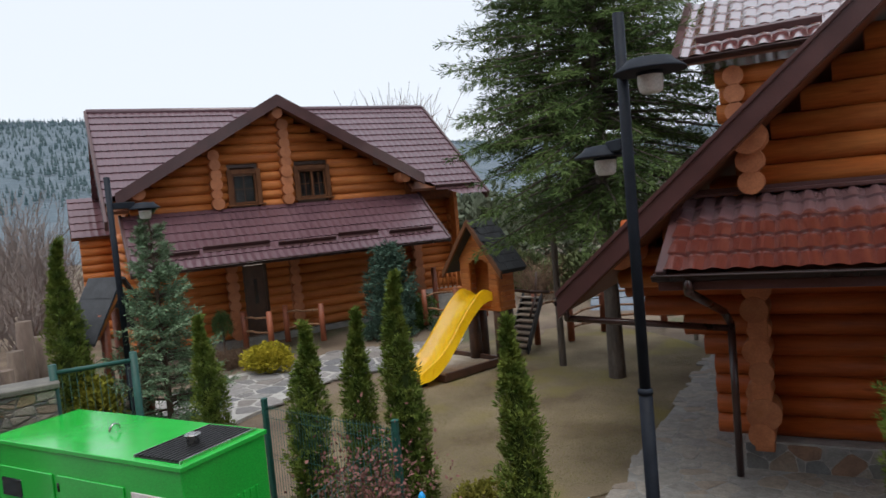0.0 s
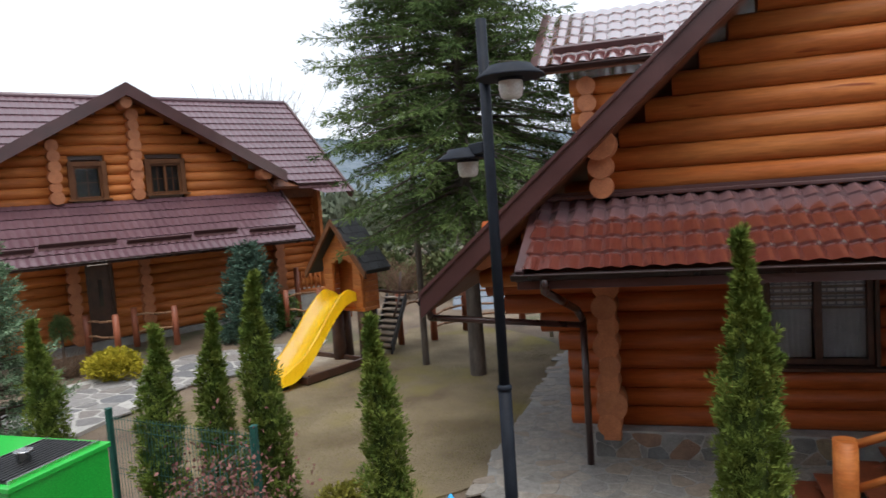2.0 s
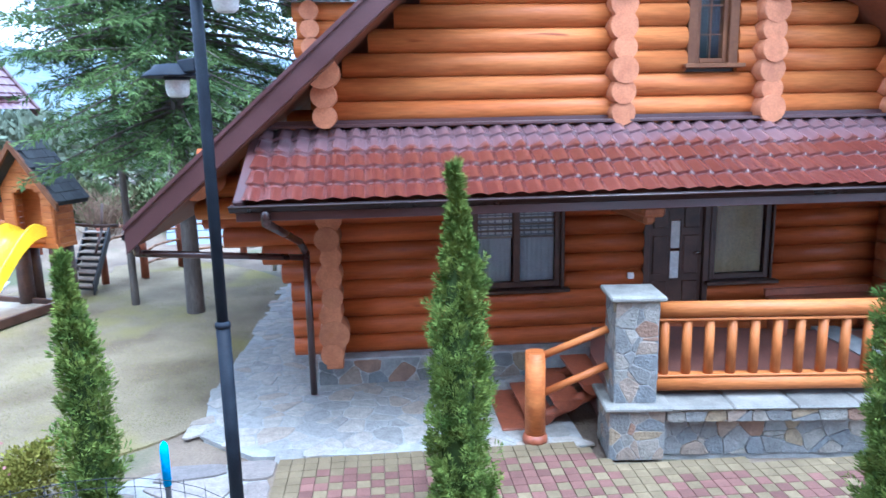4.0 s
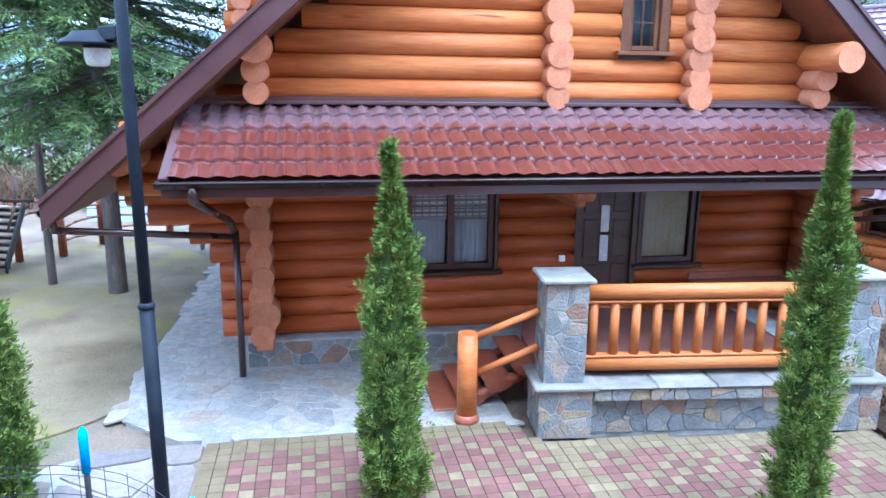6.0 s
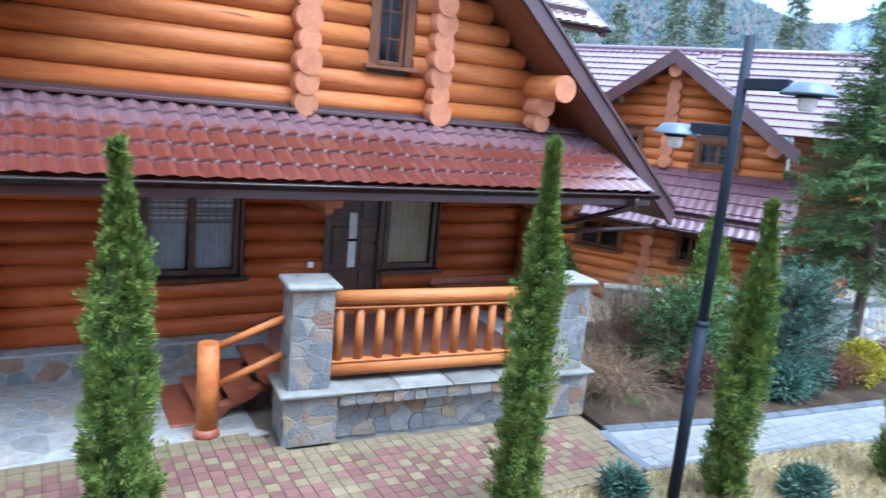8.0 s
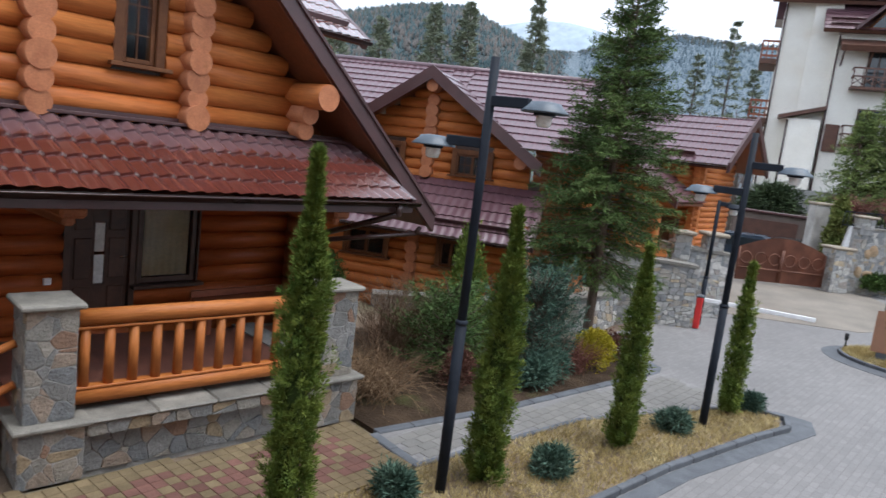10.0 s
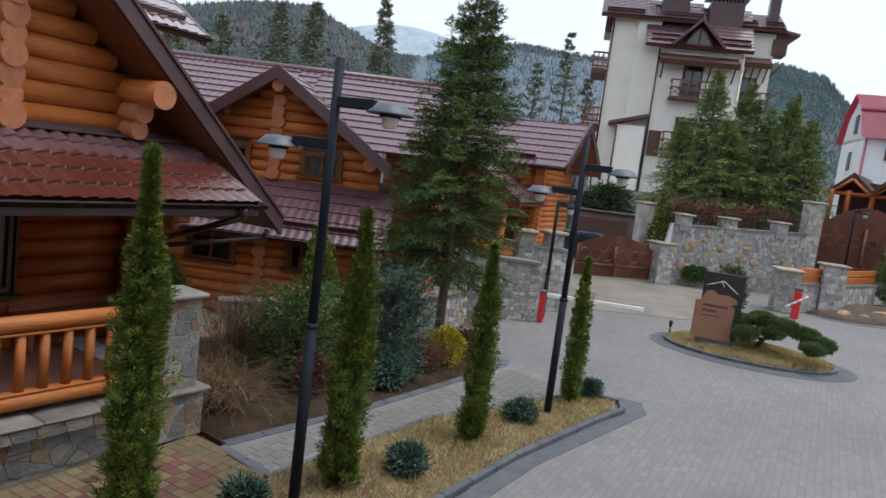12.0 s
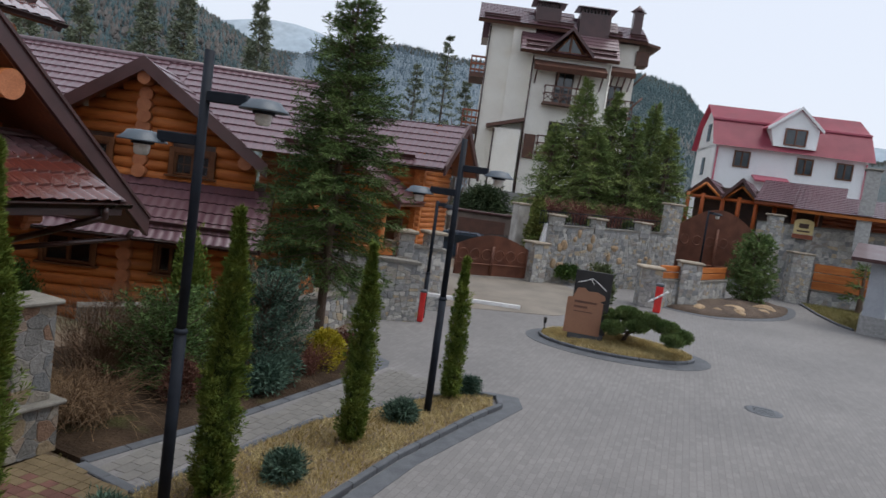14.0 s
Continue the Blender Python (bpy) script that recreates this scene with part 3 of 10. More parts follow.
structure("driveway", bm, surface("sandy_concrete", (0.135, 0.12, 0.1), (0.19, 0.168, 0.14), 0.8, 0.9, 30.0, 0.4, 0.01, where="World"), "sandy concrete drive before the gate", "driveway")


def kerb_line(pts, w=0.1, h=0.1, closed=False, length=0.5, name="kerb"):
    """Kerb blocks laid along a line."""
    base = thing(name, pose(pts[0][0], pts[0][1], 0), "dark grey concrete kerb blocks", "kerb", kind="structure")
    inv = V((-pts[0][0], -pts[0][1], 0))
    run = list(pts) + ([pts[0]] if closed else [])
    for a, b in zip(run, run[1:]):
        a, b = V(a), V(b)
        d = (b - a).length
        k = max(1, round(d / length))
        ang = math.degrees(math.atan2(b.y - a.y, b.x - a.x))
        for i in range(k):
            p = a + (b - a) * (i / k)
            bm = bmesh.new()
            box(bm, (0.004, -w / 2, -0.15), (d / k - 0.004, w / 2, h), 0.012)
            ob = part("kerb_block", bm, KERB, base)
            ob.matrix_basis = Matrix.Translation(V((p.x, p.y, 0)) + inv) @ pose(0, 0, 0, 0, 0, ang)


# planted strip between walk and road
STRIP = [(-3.2, 4.85), (-3.2, 3.35), (6.6, 3.22), (8.26, 3.08), (10.4, 2.72), (11.2, 2.53), (11.58, 2.64), (11.55, 3.0), (10.95, 3.45), (8.6, 4.42), (5.7, 4.78)]
bm = bmesh.new()
slab(bm, STRIP, -0.2, 0.05)
structure("planting_strip", bm, SOIL, "soil strip under dry grass and thujas", "planting bed")
kerb_line([(5.6, 4.82), (8.6, 4.46), (11.0, 3.5), (11.72, 3.06), (11.8, 2.6), (11.35, 2.44), (10.4, 2.66), (8.26, 3.02), (6.6, 3.17), (4.5, 3.2)], 0.09, 0.07)
bm = bmesh.new()
slab(bm, [(6.4, 3.12), (6.4, 2.86), (8.3, 2.72), (10.5, 2.3), (11.6, 2.1), (12.15, 2.3), (12.1, 2.85), (11.86, 2.85), (11.86, 2.55), (11.35, 2.38), (10.4, 2.6), (8.25, 2.96)], -0.1, -0.004)
structure("kerb_band", bm, KERB, "band of dark grey pavers along the strip", "paving band")

# round bed with the sign
bm = bmesh.new()
RING = ellipse(18.62, 1.26, 1.28, 1.92, 36, 8)
slab(bm, RING, -0.1, 0.06)
for v in bm.verts:
    if v.co.z > 0:
        v.co.z = 0.06
top = [f for f in bm.faces if f.normal.z > 0.5 or all(v.co.z > 0 for v in f.verts)][0]
bmesh.ops.poke(bm, faces=[top])
for v in bm.verts:
    if math.hypot(v.co.x - 18.62, v.co.y - 1.26) < 0.5:
        v.co.z = 0.3
structure("sign_bed", bm, SOIL, "mounded round bed with dry grass", "planting bed")
kerb_line(ellipse(18.62, 1.26, 1.32, 1.96, 24, 8), 0.09, 0.07, True)
bm = bmesh.new()
slab(bm, ellipse(18.5, 1.22, 1.72, 2.35, 40, 8), -0.1, -0.004)
structure("kerb_band", bm, KERB, "ring of dark grey pavers round the bed", "paving band")

# shrub bed by the main house: kerb along the walk
kerb_line([(5.95, 5.8), (8.1, 5.38), (10.3, 5.12), (11.7, 4.97), (12.3, 5.18), (12.6, 5.75), (12.55, 6.5)], 0.14, 0.03)
bm = bmesh.new()
slab(bm, [(11.2, 4.9), (11.9, 4.78), (12.55, 5.0), (12.95, 5.7), (12.85, 6.6), (12.64, 6.5), (12.68, 5.75), (12.36, 5.1), (11.75, 4.89), (11.3, 4.95)], -0.1, 0.0)
structure("kerb_band", bm, KERB, "band of dark grey pavers round the bed's nose", "paving band")

MULCH = surface("dark_mulch", (0.03, 0.02, 0.013), (0.062, 0.042, 0.027), 2.2, 0.95, 22.0, 1.0, 0.05, where="World", spec=0.1, stain=((0.075, 0.075, 0.03), 0.8, 0.6))
bm = bmesh.new()
slab(bm, [(5.98, 5.86), (8.12, 5.44), (10.32, 5.18), (11.7, 5.03), (12.25, 5.24), (12.54, 5.78), (12.4, 7.3), (11.3, 9.3), (6.7, 9.6), (6.1, 6.9)], -0.2, 0.008)
structure("shrub_bed", bm, MULCH, "dark damp mulch bed under the shrubs", "planting bed")

# garden bed by the far fence
bm = bmesh.new()
edge_line = bowed([(29.0, 0.4), (28.3, -0.5), (28.7, -1.9), (31.8, -4.1), (36.2, -4.8), (35.2, -2.4), (31.2, 0.1)])
rings = []
for f, z in ((1.0, -0.1), (1.0, 0.03), (0.86, 0.14), (0.65, 0.24), (0.4, 0.3), (0.15, 0.32)):
    rings.append([bm.verts.new((31.8 + (x - 31.8) * f, -2.2 + (y + 2.2) * f, z + (0.12 * noise.noise(V((x * f, y * f, 1.7)) * 1.3) if f < 1 else 0))) for x, y in edge_line])
for a, b in zip(rings, rings[1:]):
    for i in range(len(a)):
        bm.faces.new((a[i], a[(i + 1) % len(a)], b[(i + 1) % len(a)], b[i])).smooth = True
bm.faces.new(rings[-1])
structure("fence_bed", bm, surface("dark_earth", (0.07, 0.047, 0.034), (0.12, 0.085, 0.06), 1.5, 0.95, 12.0, 1.0, 0.06, where="World"), "raised bed of bare earth and rocks by the fence", "planting bed")
bm = bmesh.new()
slab(bm, bowed([(28.9, 0.6), (27.9, -0.5), (28.4, -2.2), (31.8, -4.5), (36.6, -5.1), (35.2, -2.4), (31.2, 0.1)]), -0.1, 0.0)
structure("kerb_band", bm, KERB, "dark grey paver edge of the earth bed", "paving band")


# grassy bed before the board fence
FENCE_LAWN = [(39.4, -6.0), (35.5, -6.2), (33.0, -6.5), (31.7, -6.9), (33.0, -8.6), (39.8, -9.8)]
bm = bmesh.new()
slab(bm, FENCE_LAWN, -0.1, 0.05)
structure("grass_bed", bm, LAWN, "narrow olive grass bed before the board fence", "planting bed")
kerb_line([(39.4, -5.92), (35.5, -6.12), (33.0, -6.42), (31.7, -6.82)], 0.12, 0.07)


# ---- wooded hills all round ----
HILLS = [  # bearing to the left of north, height angle, distance
    (180, 5, 300), (140, 6, 300), (100, 7.5, 280), (70, 8.6, 260), (59, 8.7, 260), (50, 8.7, 260), (44, 8.4, 270), (34, 6.6, 330), (27, 5.4, 380), (18, 4.6, 400),
    (8, 4.6, 400), (-10, 5.0, 380), (-25, 6.5, 300), (-35, 8.0, 230), (-39, 9.4, 210), (-45, 10.9, 200), (-49, 11.2, 200), (-52, 10.0, 220), (-55, 8.6, 260), (-58, 8.6, 330), (-62, 10.2, 330),
    (-66, 10.6, 300), (-70, 10.2, 300), (-78, 10.2, 300), (-85, 10.6, 290), (-88, 9.8, 300), (-90, 7.8, 330), (-92, 5.5, 380), (-96, 5.0, 420), (-101, 5.8, 420), (-115, 6, 400), (-150, 5, 350), (-180, 5, 300)]


def hill_at(b):
    bs = [h[0] for h in HILLS][::-1]
    el = float(np.interp(b, bs, [h[1] for h in HILLS][::-1]))
    d = float(np.interp(b, bs, [h[2] for h in HILLS][::-1]))
    return el, d * 1.9


def crest(b):
    el, d = hill_at(b)
    return (-d * math.sin(radians(b)), d * math.cos(radians(b)), 3.6 + d * math.tan(radians(el)) - 4)


# base colours greyed and blued to hold the haze of distance
HILL_GREEN = surface("haze_tinted_slope", (0.042, 0.062, 0.068), (0.08, 0.098, 0.102), 0.07, 0.95, 0.5, 1.0, 4.0, where="World", stain=((0.1, 0.09, 0.082), 0.03, 0.56), detail=12.0, stretch=(1, 1, 0.35))
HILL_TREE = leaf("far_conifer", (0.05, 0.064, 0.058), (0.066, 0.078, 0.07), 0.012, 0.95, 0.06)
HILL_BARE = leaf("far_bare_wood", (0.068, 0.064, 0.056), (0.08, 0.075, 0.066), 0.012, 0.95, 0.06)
SLOPE_TREE = leaf("haze_tinted_conifer", (0.05, 0.08, 0.088), (0.08, 0.112, 0.118), 0.03, 0.95, 0.12)
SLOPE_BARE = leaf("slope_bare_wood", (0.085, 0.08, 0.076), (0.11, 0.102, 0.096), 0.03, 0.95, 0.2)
HILL_MIST = surface("mist_tinted_slope", (0.08, 0.112, 0.135), (0.118, 0.15, 0.175), 0.06, 0.95, 0.4, 0.8, 3.0, stretch=(1, 1, 0.4), where="World", detail=9.0)
MIST_TREE = leaf("mist_tinted_conifer", (0.092, 0.128, 0.156), (0.105, 0.142, 0.17), 0.02, 0.95, 0.08)
MIST_BARE = leaf("mist_tinted_bare_wood", (0.1, 0.13, 0.155), (0.112, 0.142, 0.166), 0.02, 0.95, 0.08)
# mountain paled towards the sky: aerial haze as base colour
MOUNTAIN_HAZE = surface("hazed_mountain", (0.3, 0.37, 0.43), (0.36, 0.42, 0.47), 0.004, 1.0, 0.05, 0.0, where="World", stain=((0.6, 0.65, 0.7), 0.006, 0.62))

bm = bmesh.new()
steps = 240
grid = []
for k in range(steps):
    b = 180 - 360 * k / steps
    cx, cy, cz = crest(b)
    col = []
    for j, f in enumerate((0.3, 0.45, 0.6, 0.75, 0.9, 1.0, 1.25, 1.5)):
        up = (0.0, 0.12, 0.34, 0.6, 0.86, 1.0, 0.8, 0.3)[j]
        wob = 3.0 * noise.noise(V((cx * f * 0.02, cy * f * 0.02, 3.3))) if 0 < j < 5 else 0
        col.append(bm.verts.new((cx * f, cy * f, -2.5 + (cz + 2.5) * up + wob)))
    grid.append(col)
for k in range(steps):
    a, b = grid[k], grid[(k + 1) % steps]
    for j in range(7):
        f = bm.faces.new((a[j], a[j + 1], b[j + 1], b[j]))
        f.smooth = True
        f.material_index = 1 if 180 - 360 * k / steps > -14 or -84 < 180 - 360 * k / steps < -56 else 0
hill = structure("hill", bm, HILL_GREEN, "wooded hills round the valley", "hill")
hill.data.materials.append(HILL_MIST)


def far_wood(name, material, count, seed, conifer, label, b0, b1, tall=1.0, low=0.0):
    """Many small trees on the slopes, in one mesh."""
    rng = np.random.default_rng(seed)
    b = rng.uniform(b0, b1, count)
    bs = [h[0] for h in HILLS][::-1]
    el = np.interp(b, bs, [h[1] for h in HILLS][::-1])
    d = np.interp(b, bs, [h[2] for h in HILLS][::-1]) * 1.9
    cx, cy, cz = -d * np.sin(np.radians(b)), d * np.cos(np.radians(b)), 3.6 + d * np.tan(np.radians(el)) - 4
    j = low + (1 - low) * rng.uniform(0, 1, count) ** 0.7
    f = np.interp(j, [0, 0.34, 0.6, 0.86, 1.0], [0.42, 0.6, 0.75, 0.9, 1.0])
    up = np.interp(f, [0.3, 0.45, 0.6, 0.75, 0.9, 1.0], [0, 0.12, 0.34, 0.6, 0.86, 1.0])
    base = np.stack([cx * f, cy * f, -3.0 + (cz + 2.5) * up], 1)
    h = tall * rng.uniform(4.5, 10.0, count) * (0.6 + 0.4 * f)
    r = h * (rng.uniform(0.16, 0.24, count) if conifer else rng.uniform(0.3, 0.45, count))
    n = 5
    vs, fs = [], []
    start = 0
    for z0, rr, z1 in ((0.0, 1.0, 0.62), (0.4, 0.62, 1.0)) if conifer else ((0.0, 0.9, 0.8), (0.3, 1.0, 1.0)):
        a = np.arange(n)[None, :] * 2 * np.pi / n + rng.uniform(0, 6, (count, 1))
        wob = rng.uniform(0.7, 1.2, (count, n))
        ring = base[:, None, :] + np.stack([(r * rr)[:, None] * np.cos(a) * wob, (r * rr)[:, None] * np.sin(a) * wob, np.repeat((h * z0)[:, None], n, 1)], 2)
        tip = base + np.stack([np.zeros(count), np.zeros(count), h * z1], 1)
        vs.append(np.concatenate([ring, tip[:, None, :]], 1).reshape(-1, 3))
        k = start + np.arange(count)[:, None] * (n + 1)
        i = np.arange(n)[None, :]
        fs.append(np.stack([k + i, k + (i + 1) % n, np.repeat(k + n, n, 1)], 2).reshape(-1, 3))
        start += count * (n + 1)
    return tagged(soup(name, np.concatenate(vs), np.concatenate(fs), material, None, label, True), category="forest", kind="stuff")


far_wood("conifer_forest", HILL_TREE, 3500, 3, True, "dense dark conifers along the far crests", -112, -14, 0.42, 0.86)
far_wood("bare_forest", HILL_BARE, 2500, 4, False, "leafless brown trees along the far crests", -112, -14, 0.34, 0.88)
far_wood("conifer_forest", SLOPE_TREE, 5200, 7, True, "conifers over the wooded slope, tinted blue for haze", -98, -83.5, 0.5, 0.1)
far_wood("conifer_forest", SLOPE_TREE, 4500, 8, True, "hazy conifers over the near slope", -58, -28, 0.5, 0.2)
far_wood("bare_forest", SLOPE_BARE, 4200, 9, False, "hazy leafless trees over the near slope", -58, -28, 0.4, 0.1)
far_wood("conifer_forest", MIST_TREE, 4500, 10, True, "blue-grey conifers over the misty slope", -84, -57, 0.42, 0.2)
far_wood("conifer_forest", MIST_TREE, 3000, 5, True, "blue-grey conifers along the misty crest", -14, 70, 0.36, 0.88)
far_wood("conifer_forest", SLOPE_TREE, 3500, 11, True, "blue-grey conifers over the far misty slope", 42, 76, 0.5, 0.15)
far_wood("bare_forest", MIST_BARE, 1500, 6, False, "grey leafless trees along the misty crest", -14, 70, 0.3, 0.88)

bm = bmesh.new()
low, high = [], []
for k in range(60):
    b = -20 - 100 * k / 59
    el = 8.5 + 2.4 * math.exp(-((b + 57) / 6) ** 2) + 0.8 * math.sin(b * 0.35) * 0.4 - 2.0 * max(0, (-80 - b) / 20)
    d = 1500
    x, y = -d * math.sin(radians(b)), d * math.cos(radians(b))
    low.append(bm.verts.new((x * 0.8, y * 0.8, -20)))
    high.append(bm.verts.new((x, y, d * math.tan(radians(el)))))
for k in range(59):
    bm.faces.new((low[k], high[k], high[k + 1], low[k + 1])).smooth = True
structure("mountain_backdrop", bm, MOUNTAIN_HAZE, "snow-streaked mountains in the distance, paled blue by painted haze", "mountain")


# ---- windows, doors and lamps that several houses share ----
def window_unit(house, x0, x1, z0, z1, y, trim=TRIM, panes=2, bars=True, frame_w=0.07, surround=0.0, sill=True, curtain=False, depth=0.1, name="window", room=0.5):
    """A framed window in a wall that faces -y of the house: surround, frame, panes, bars, sill, dark room."""
    win = new(name)
    win.parent = house
    win.empty_display_size = 0.1
    win.location = ((x0 + x1) / 2, y, z0)
    cx = (x0 + x1) / 2
    X0, X1, H = x0 - cx, x1 - cx, z1 - z0
    if surround:
        bm = bmesh.new()
        s = surround
        box(bm, (X0 - s, -0.07, -s * 0.4), (X0, 0.1, H + s), 0.008)
        box(bm, (X1, -0.07, -s * 0.4), (X1 + s, 0.1, H + s), 0.008)
        box(bm, (X0, -0.065, H), (X1, 0.1, H + s), 0.008)
        part("surround", bm, trim, win)
    bm = bmesh.new()
    w = frame_w
    box(bm, (X0, -0.02, 0), (X0 + w, depth, H), 0.006)
    box(bm, (X1 - w, -0.02, 0), (X1, depth, H), 0.006)
    box(bm, (X0 + w, -0.02, 0), (X1 - w, depth, w), 0.006)
    box(bm, (X0 + w, -0.02, H - w), (X1 - w, depth, H), 0.006)
    for k in range(1, panes):
        m = X0 + (X1 - X0) * k / panes
        box(bm, (m - w * 0.6, -0.025, w), (m + w * 0.6, depth, H - w), 0.006)
    part("frame", bm, trim, win)
    pw = (X1 - X0) / panes
    for k in range(panes):
        bm = bmesh.new()
        box(bm, (X0 + pw * k + w * 0.6, 0.03, w * 0.8), (X0 + pw * (k + 1) - w * 0.6, 0.038, H - w * 0.8))
        ob = part("pane", bm, GLASS, win)
        ob.visible_shadow = False
        if bars:
            bm = bmesh.new()
            c = X0 + pw * (k + 0.5)
            box(bm, (c - 0.008, 0.018, w), (c + 0.008, 0.028, H - w))
            for q in range(1, bars + 1):
                z = H * q / (bars + 1)
                box(bm, (X0 + pw * k + w, 0.016, z - 0.008), (X0 + pw * (k + 1) - w, 0.026, z + 0.008))
            part("glazing_bar", bm, trim, win)
    if sill:
        bm = bmesh.new()
        box(bm, (X0 - 0.06 - surround, -0.16, -0.06), (X1 + 0.06 + surround, 0.02, -0.012), 0.006)
        part("sill", bm, trim, win)
    # near-black box: the shade of an unlit room put into its colour
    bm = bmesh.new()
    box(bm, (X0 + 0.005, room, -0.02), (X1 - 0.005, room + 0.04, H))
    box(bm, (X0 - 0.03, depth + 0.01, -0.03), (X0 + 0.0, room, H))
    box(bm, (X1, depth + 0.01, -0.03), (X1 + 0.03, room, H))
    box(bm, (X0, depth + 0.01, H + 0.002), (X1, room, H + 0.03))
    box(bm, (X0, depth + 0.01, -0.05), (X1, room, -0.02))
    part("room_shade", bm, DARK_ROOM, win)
    if curtain:
        for k in range(panes):
            if panes > 1:
                blind = new("blind")
                blind.parent = win
                q, z = 0, H * 0.56
                while z < H - w - 0.03:
                    bm = bmesh.new()
                    box(bm, (X0 + pw * k + w * 0.7, 0.05, z), (X0 + pw * (k + 1) - w * 0.7, 0.062, z + (0.05 if q % 2 else 0.03)))
                    part("slat", bm, curtain if q % 2 else GREY_WOOD, blind)
                    z += 0.052 if q % 2 else 0.034
                    q += 1
            bm = bmesh.new()
            a, b = X0 + pw * k + w * 0.8, X0 + pw * (k + 1) - w * 0.8
            n = 24
            lo = [bm.verts.new((a + (b - a) * i / n, 0.075 + 0.012 * math.sin(i * 1.9), w)) for i in range(n + 1)]
            hi = [bm.verts.new((a + (b - a) * i / n, 0.075 + 0.01 * math.sin(i * 1.9), H - w)) for i in range(n + 1)]
            for i in range(n):
                bm.faces.new((lo[i], lo[i + 1], hi[i + 1], hi[i])).smooth = True
            bmesh.ops.solidify(bm, geom=bm.faces[:], thickness=0.006)
            part("curtain", bm, CLOTH if panes > 1 else curtain, win)
    return win


def checked_cloth():
    mt = surface("checked_cloth", (0.68, 0.67, 0.64), (0.8, 0.79, 0.76), 5.0, 0.9, 60.0, 0.2, 0.003)
    nt = mt.node_tree
    b = nt.nodes["Principled BSDF"]
    old = b.inputs["Base Color"].links[0].from_socket
    geo = nt.nodes.new("ShaderNodeNewGeometry")
    br = nt.nodes.new("ShaderNodeTexBrick")
    mp = nt.nodes.new("ShaderNodeMapping")
    mp.inputs["Rotation"].default_value = (radians(90), 0, 0)
    link(nt, geo.outputs["Position"], mp.inputs["Vector"])
    br.offset = 0.0
    br.inputs["Scale"].default_value = 1.0
    br.inputs["Brick Width"].default_value, br.inputs["Row Height"].default_value, br.inputs["Mortar Size"].default_value = 0.1, 0.055, 0.012
    br.inputs["Color1"].default_value = br.inputs["Color2"].default_value = (1, 1, 1, 1)
    br.inputs["Mortar"].default_value = (0.38, 0.4, 0.44, 1)
    link(nt, mp.outputs["Vector"], br.inputs["Vector"])
    mx = nt.nodes.new("ShaderNodeVectorMath")
    mx.operation = "MULTIPLY"
    link(nt, old, mx.inputs[0])
    link(nt, br.outputs["Color"], mx.inputs[1])
    link(nt, mx.outputs["Vector"], b.inputs["Base Color"])
    return mt


CHECK = checked_cloth()


def course(house, z, x0, x1, y, r, gaps=(), material=WOOD):
    """One course of logs along x, broken by openings (x0, x1, z0, z1)."""
    spans = [(x0, x1)]
    for a, b, lo, hi in gaps:
        if lo - r * 0.5 < z < hi + r * 0.5:
            spans = [s for p, q in spans for s in ((p, min(q, a)), (max(p, b), q)) if s[1] - s[0] > 0.05]
    for a, b in spans:
        log(house, (a, y, z), (b, y, z), r, material)


def stack(house, x, y_front, y_back, z0, z1, pitch, r, seed, big=0.0):
    """The sawn ends of a cross wall's logs, one above the other."""
    rng = random.Random(seed)
    z = z0 + r
    while z < z1:
        rr = r * rng.uniform(0.92, 1.12)
        ob = log(house, (x + rng.uniform(-0.012, 0.012), y_front + rng.uniform(-0.02, 0.03), z), (x, y_back, z), rr, WOOD_END, "log_end", 16)
        z += pitch


# ---- the log house that the camera faces ----
HX, HY = 2.97, 9.3
house = thing("log_house", pose(HX, HY, 0), "orange-stained round-log house with brown metal tile roof and stone-walled porch", "house")
P, R = 0.256, 0.142
TIP_L, TIP_R, TIP_Z, APEX_Z = -2.72 - HX, 8.6 - HX, 2.29, 7.27
SLOPE = (APEX_Z - TIP_Z) / ((TIP_R - TIP_L) / 2)
MID = (TIP_L + TIP_R) / 2


def roof_x(z, left, under=0.3):
    """Where the underside of the roof meets the height z."""
    run = (APEX_Z - under - z) / SLOPE
    return MID - run if left else MID + run


# gable wall above the porch roof
WIN_G = (3.74 - HX, 4.13 - HX, 4.1, 5.42)
z, PG = 3.33, 0.266
while z < 6.75:
    a, b = max(roof_x(z - 0.5 * R, True, 0.26), -0.62 - HX), min(roof_x(z - 0.5 * R, False, 0.26), 6.46 - HX)
    if b - a > 0.2:
        course(house, z, a, b, 8.44 - HY, R, [(WIN_G[0] - 0.12, WIN_G[1] + 0.12, WIN_G[2], WIN_G[3])])
    z += PG
# set-back logs under the eaves beside the stubs
z = 1.72
k = 0
while z < 4.2:
    a = roof_x(z - 0.5 * R, True, 0.26)
    b = roof_x(z - 0.5 * R, False, 0.26)
    if z > 2.3:
        course(house, z, max(a, TIP_L + 0.3), -0.62 - HX + 0.1, 8.86 - HY, R)
        course(house, z, 6.46 - HX - 0.1, min(b, TIP_R - 0.3), 8.86 - HY, R)
    z += P
# dark backing sheets added behind the logs, so no light leaks between them
bm = bmesh.new()
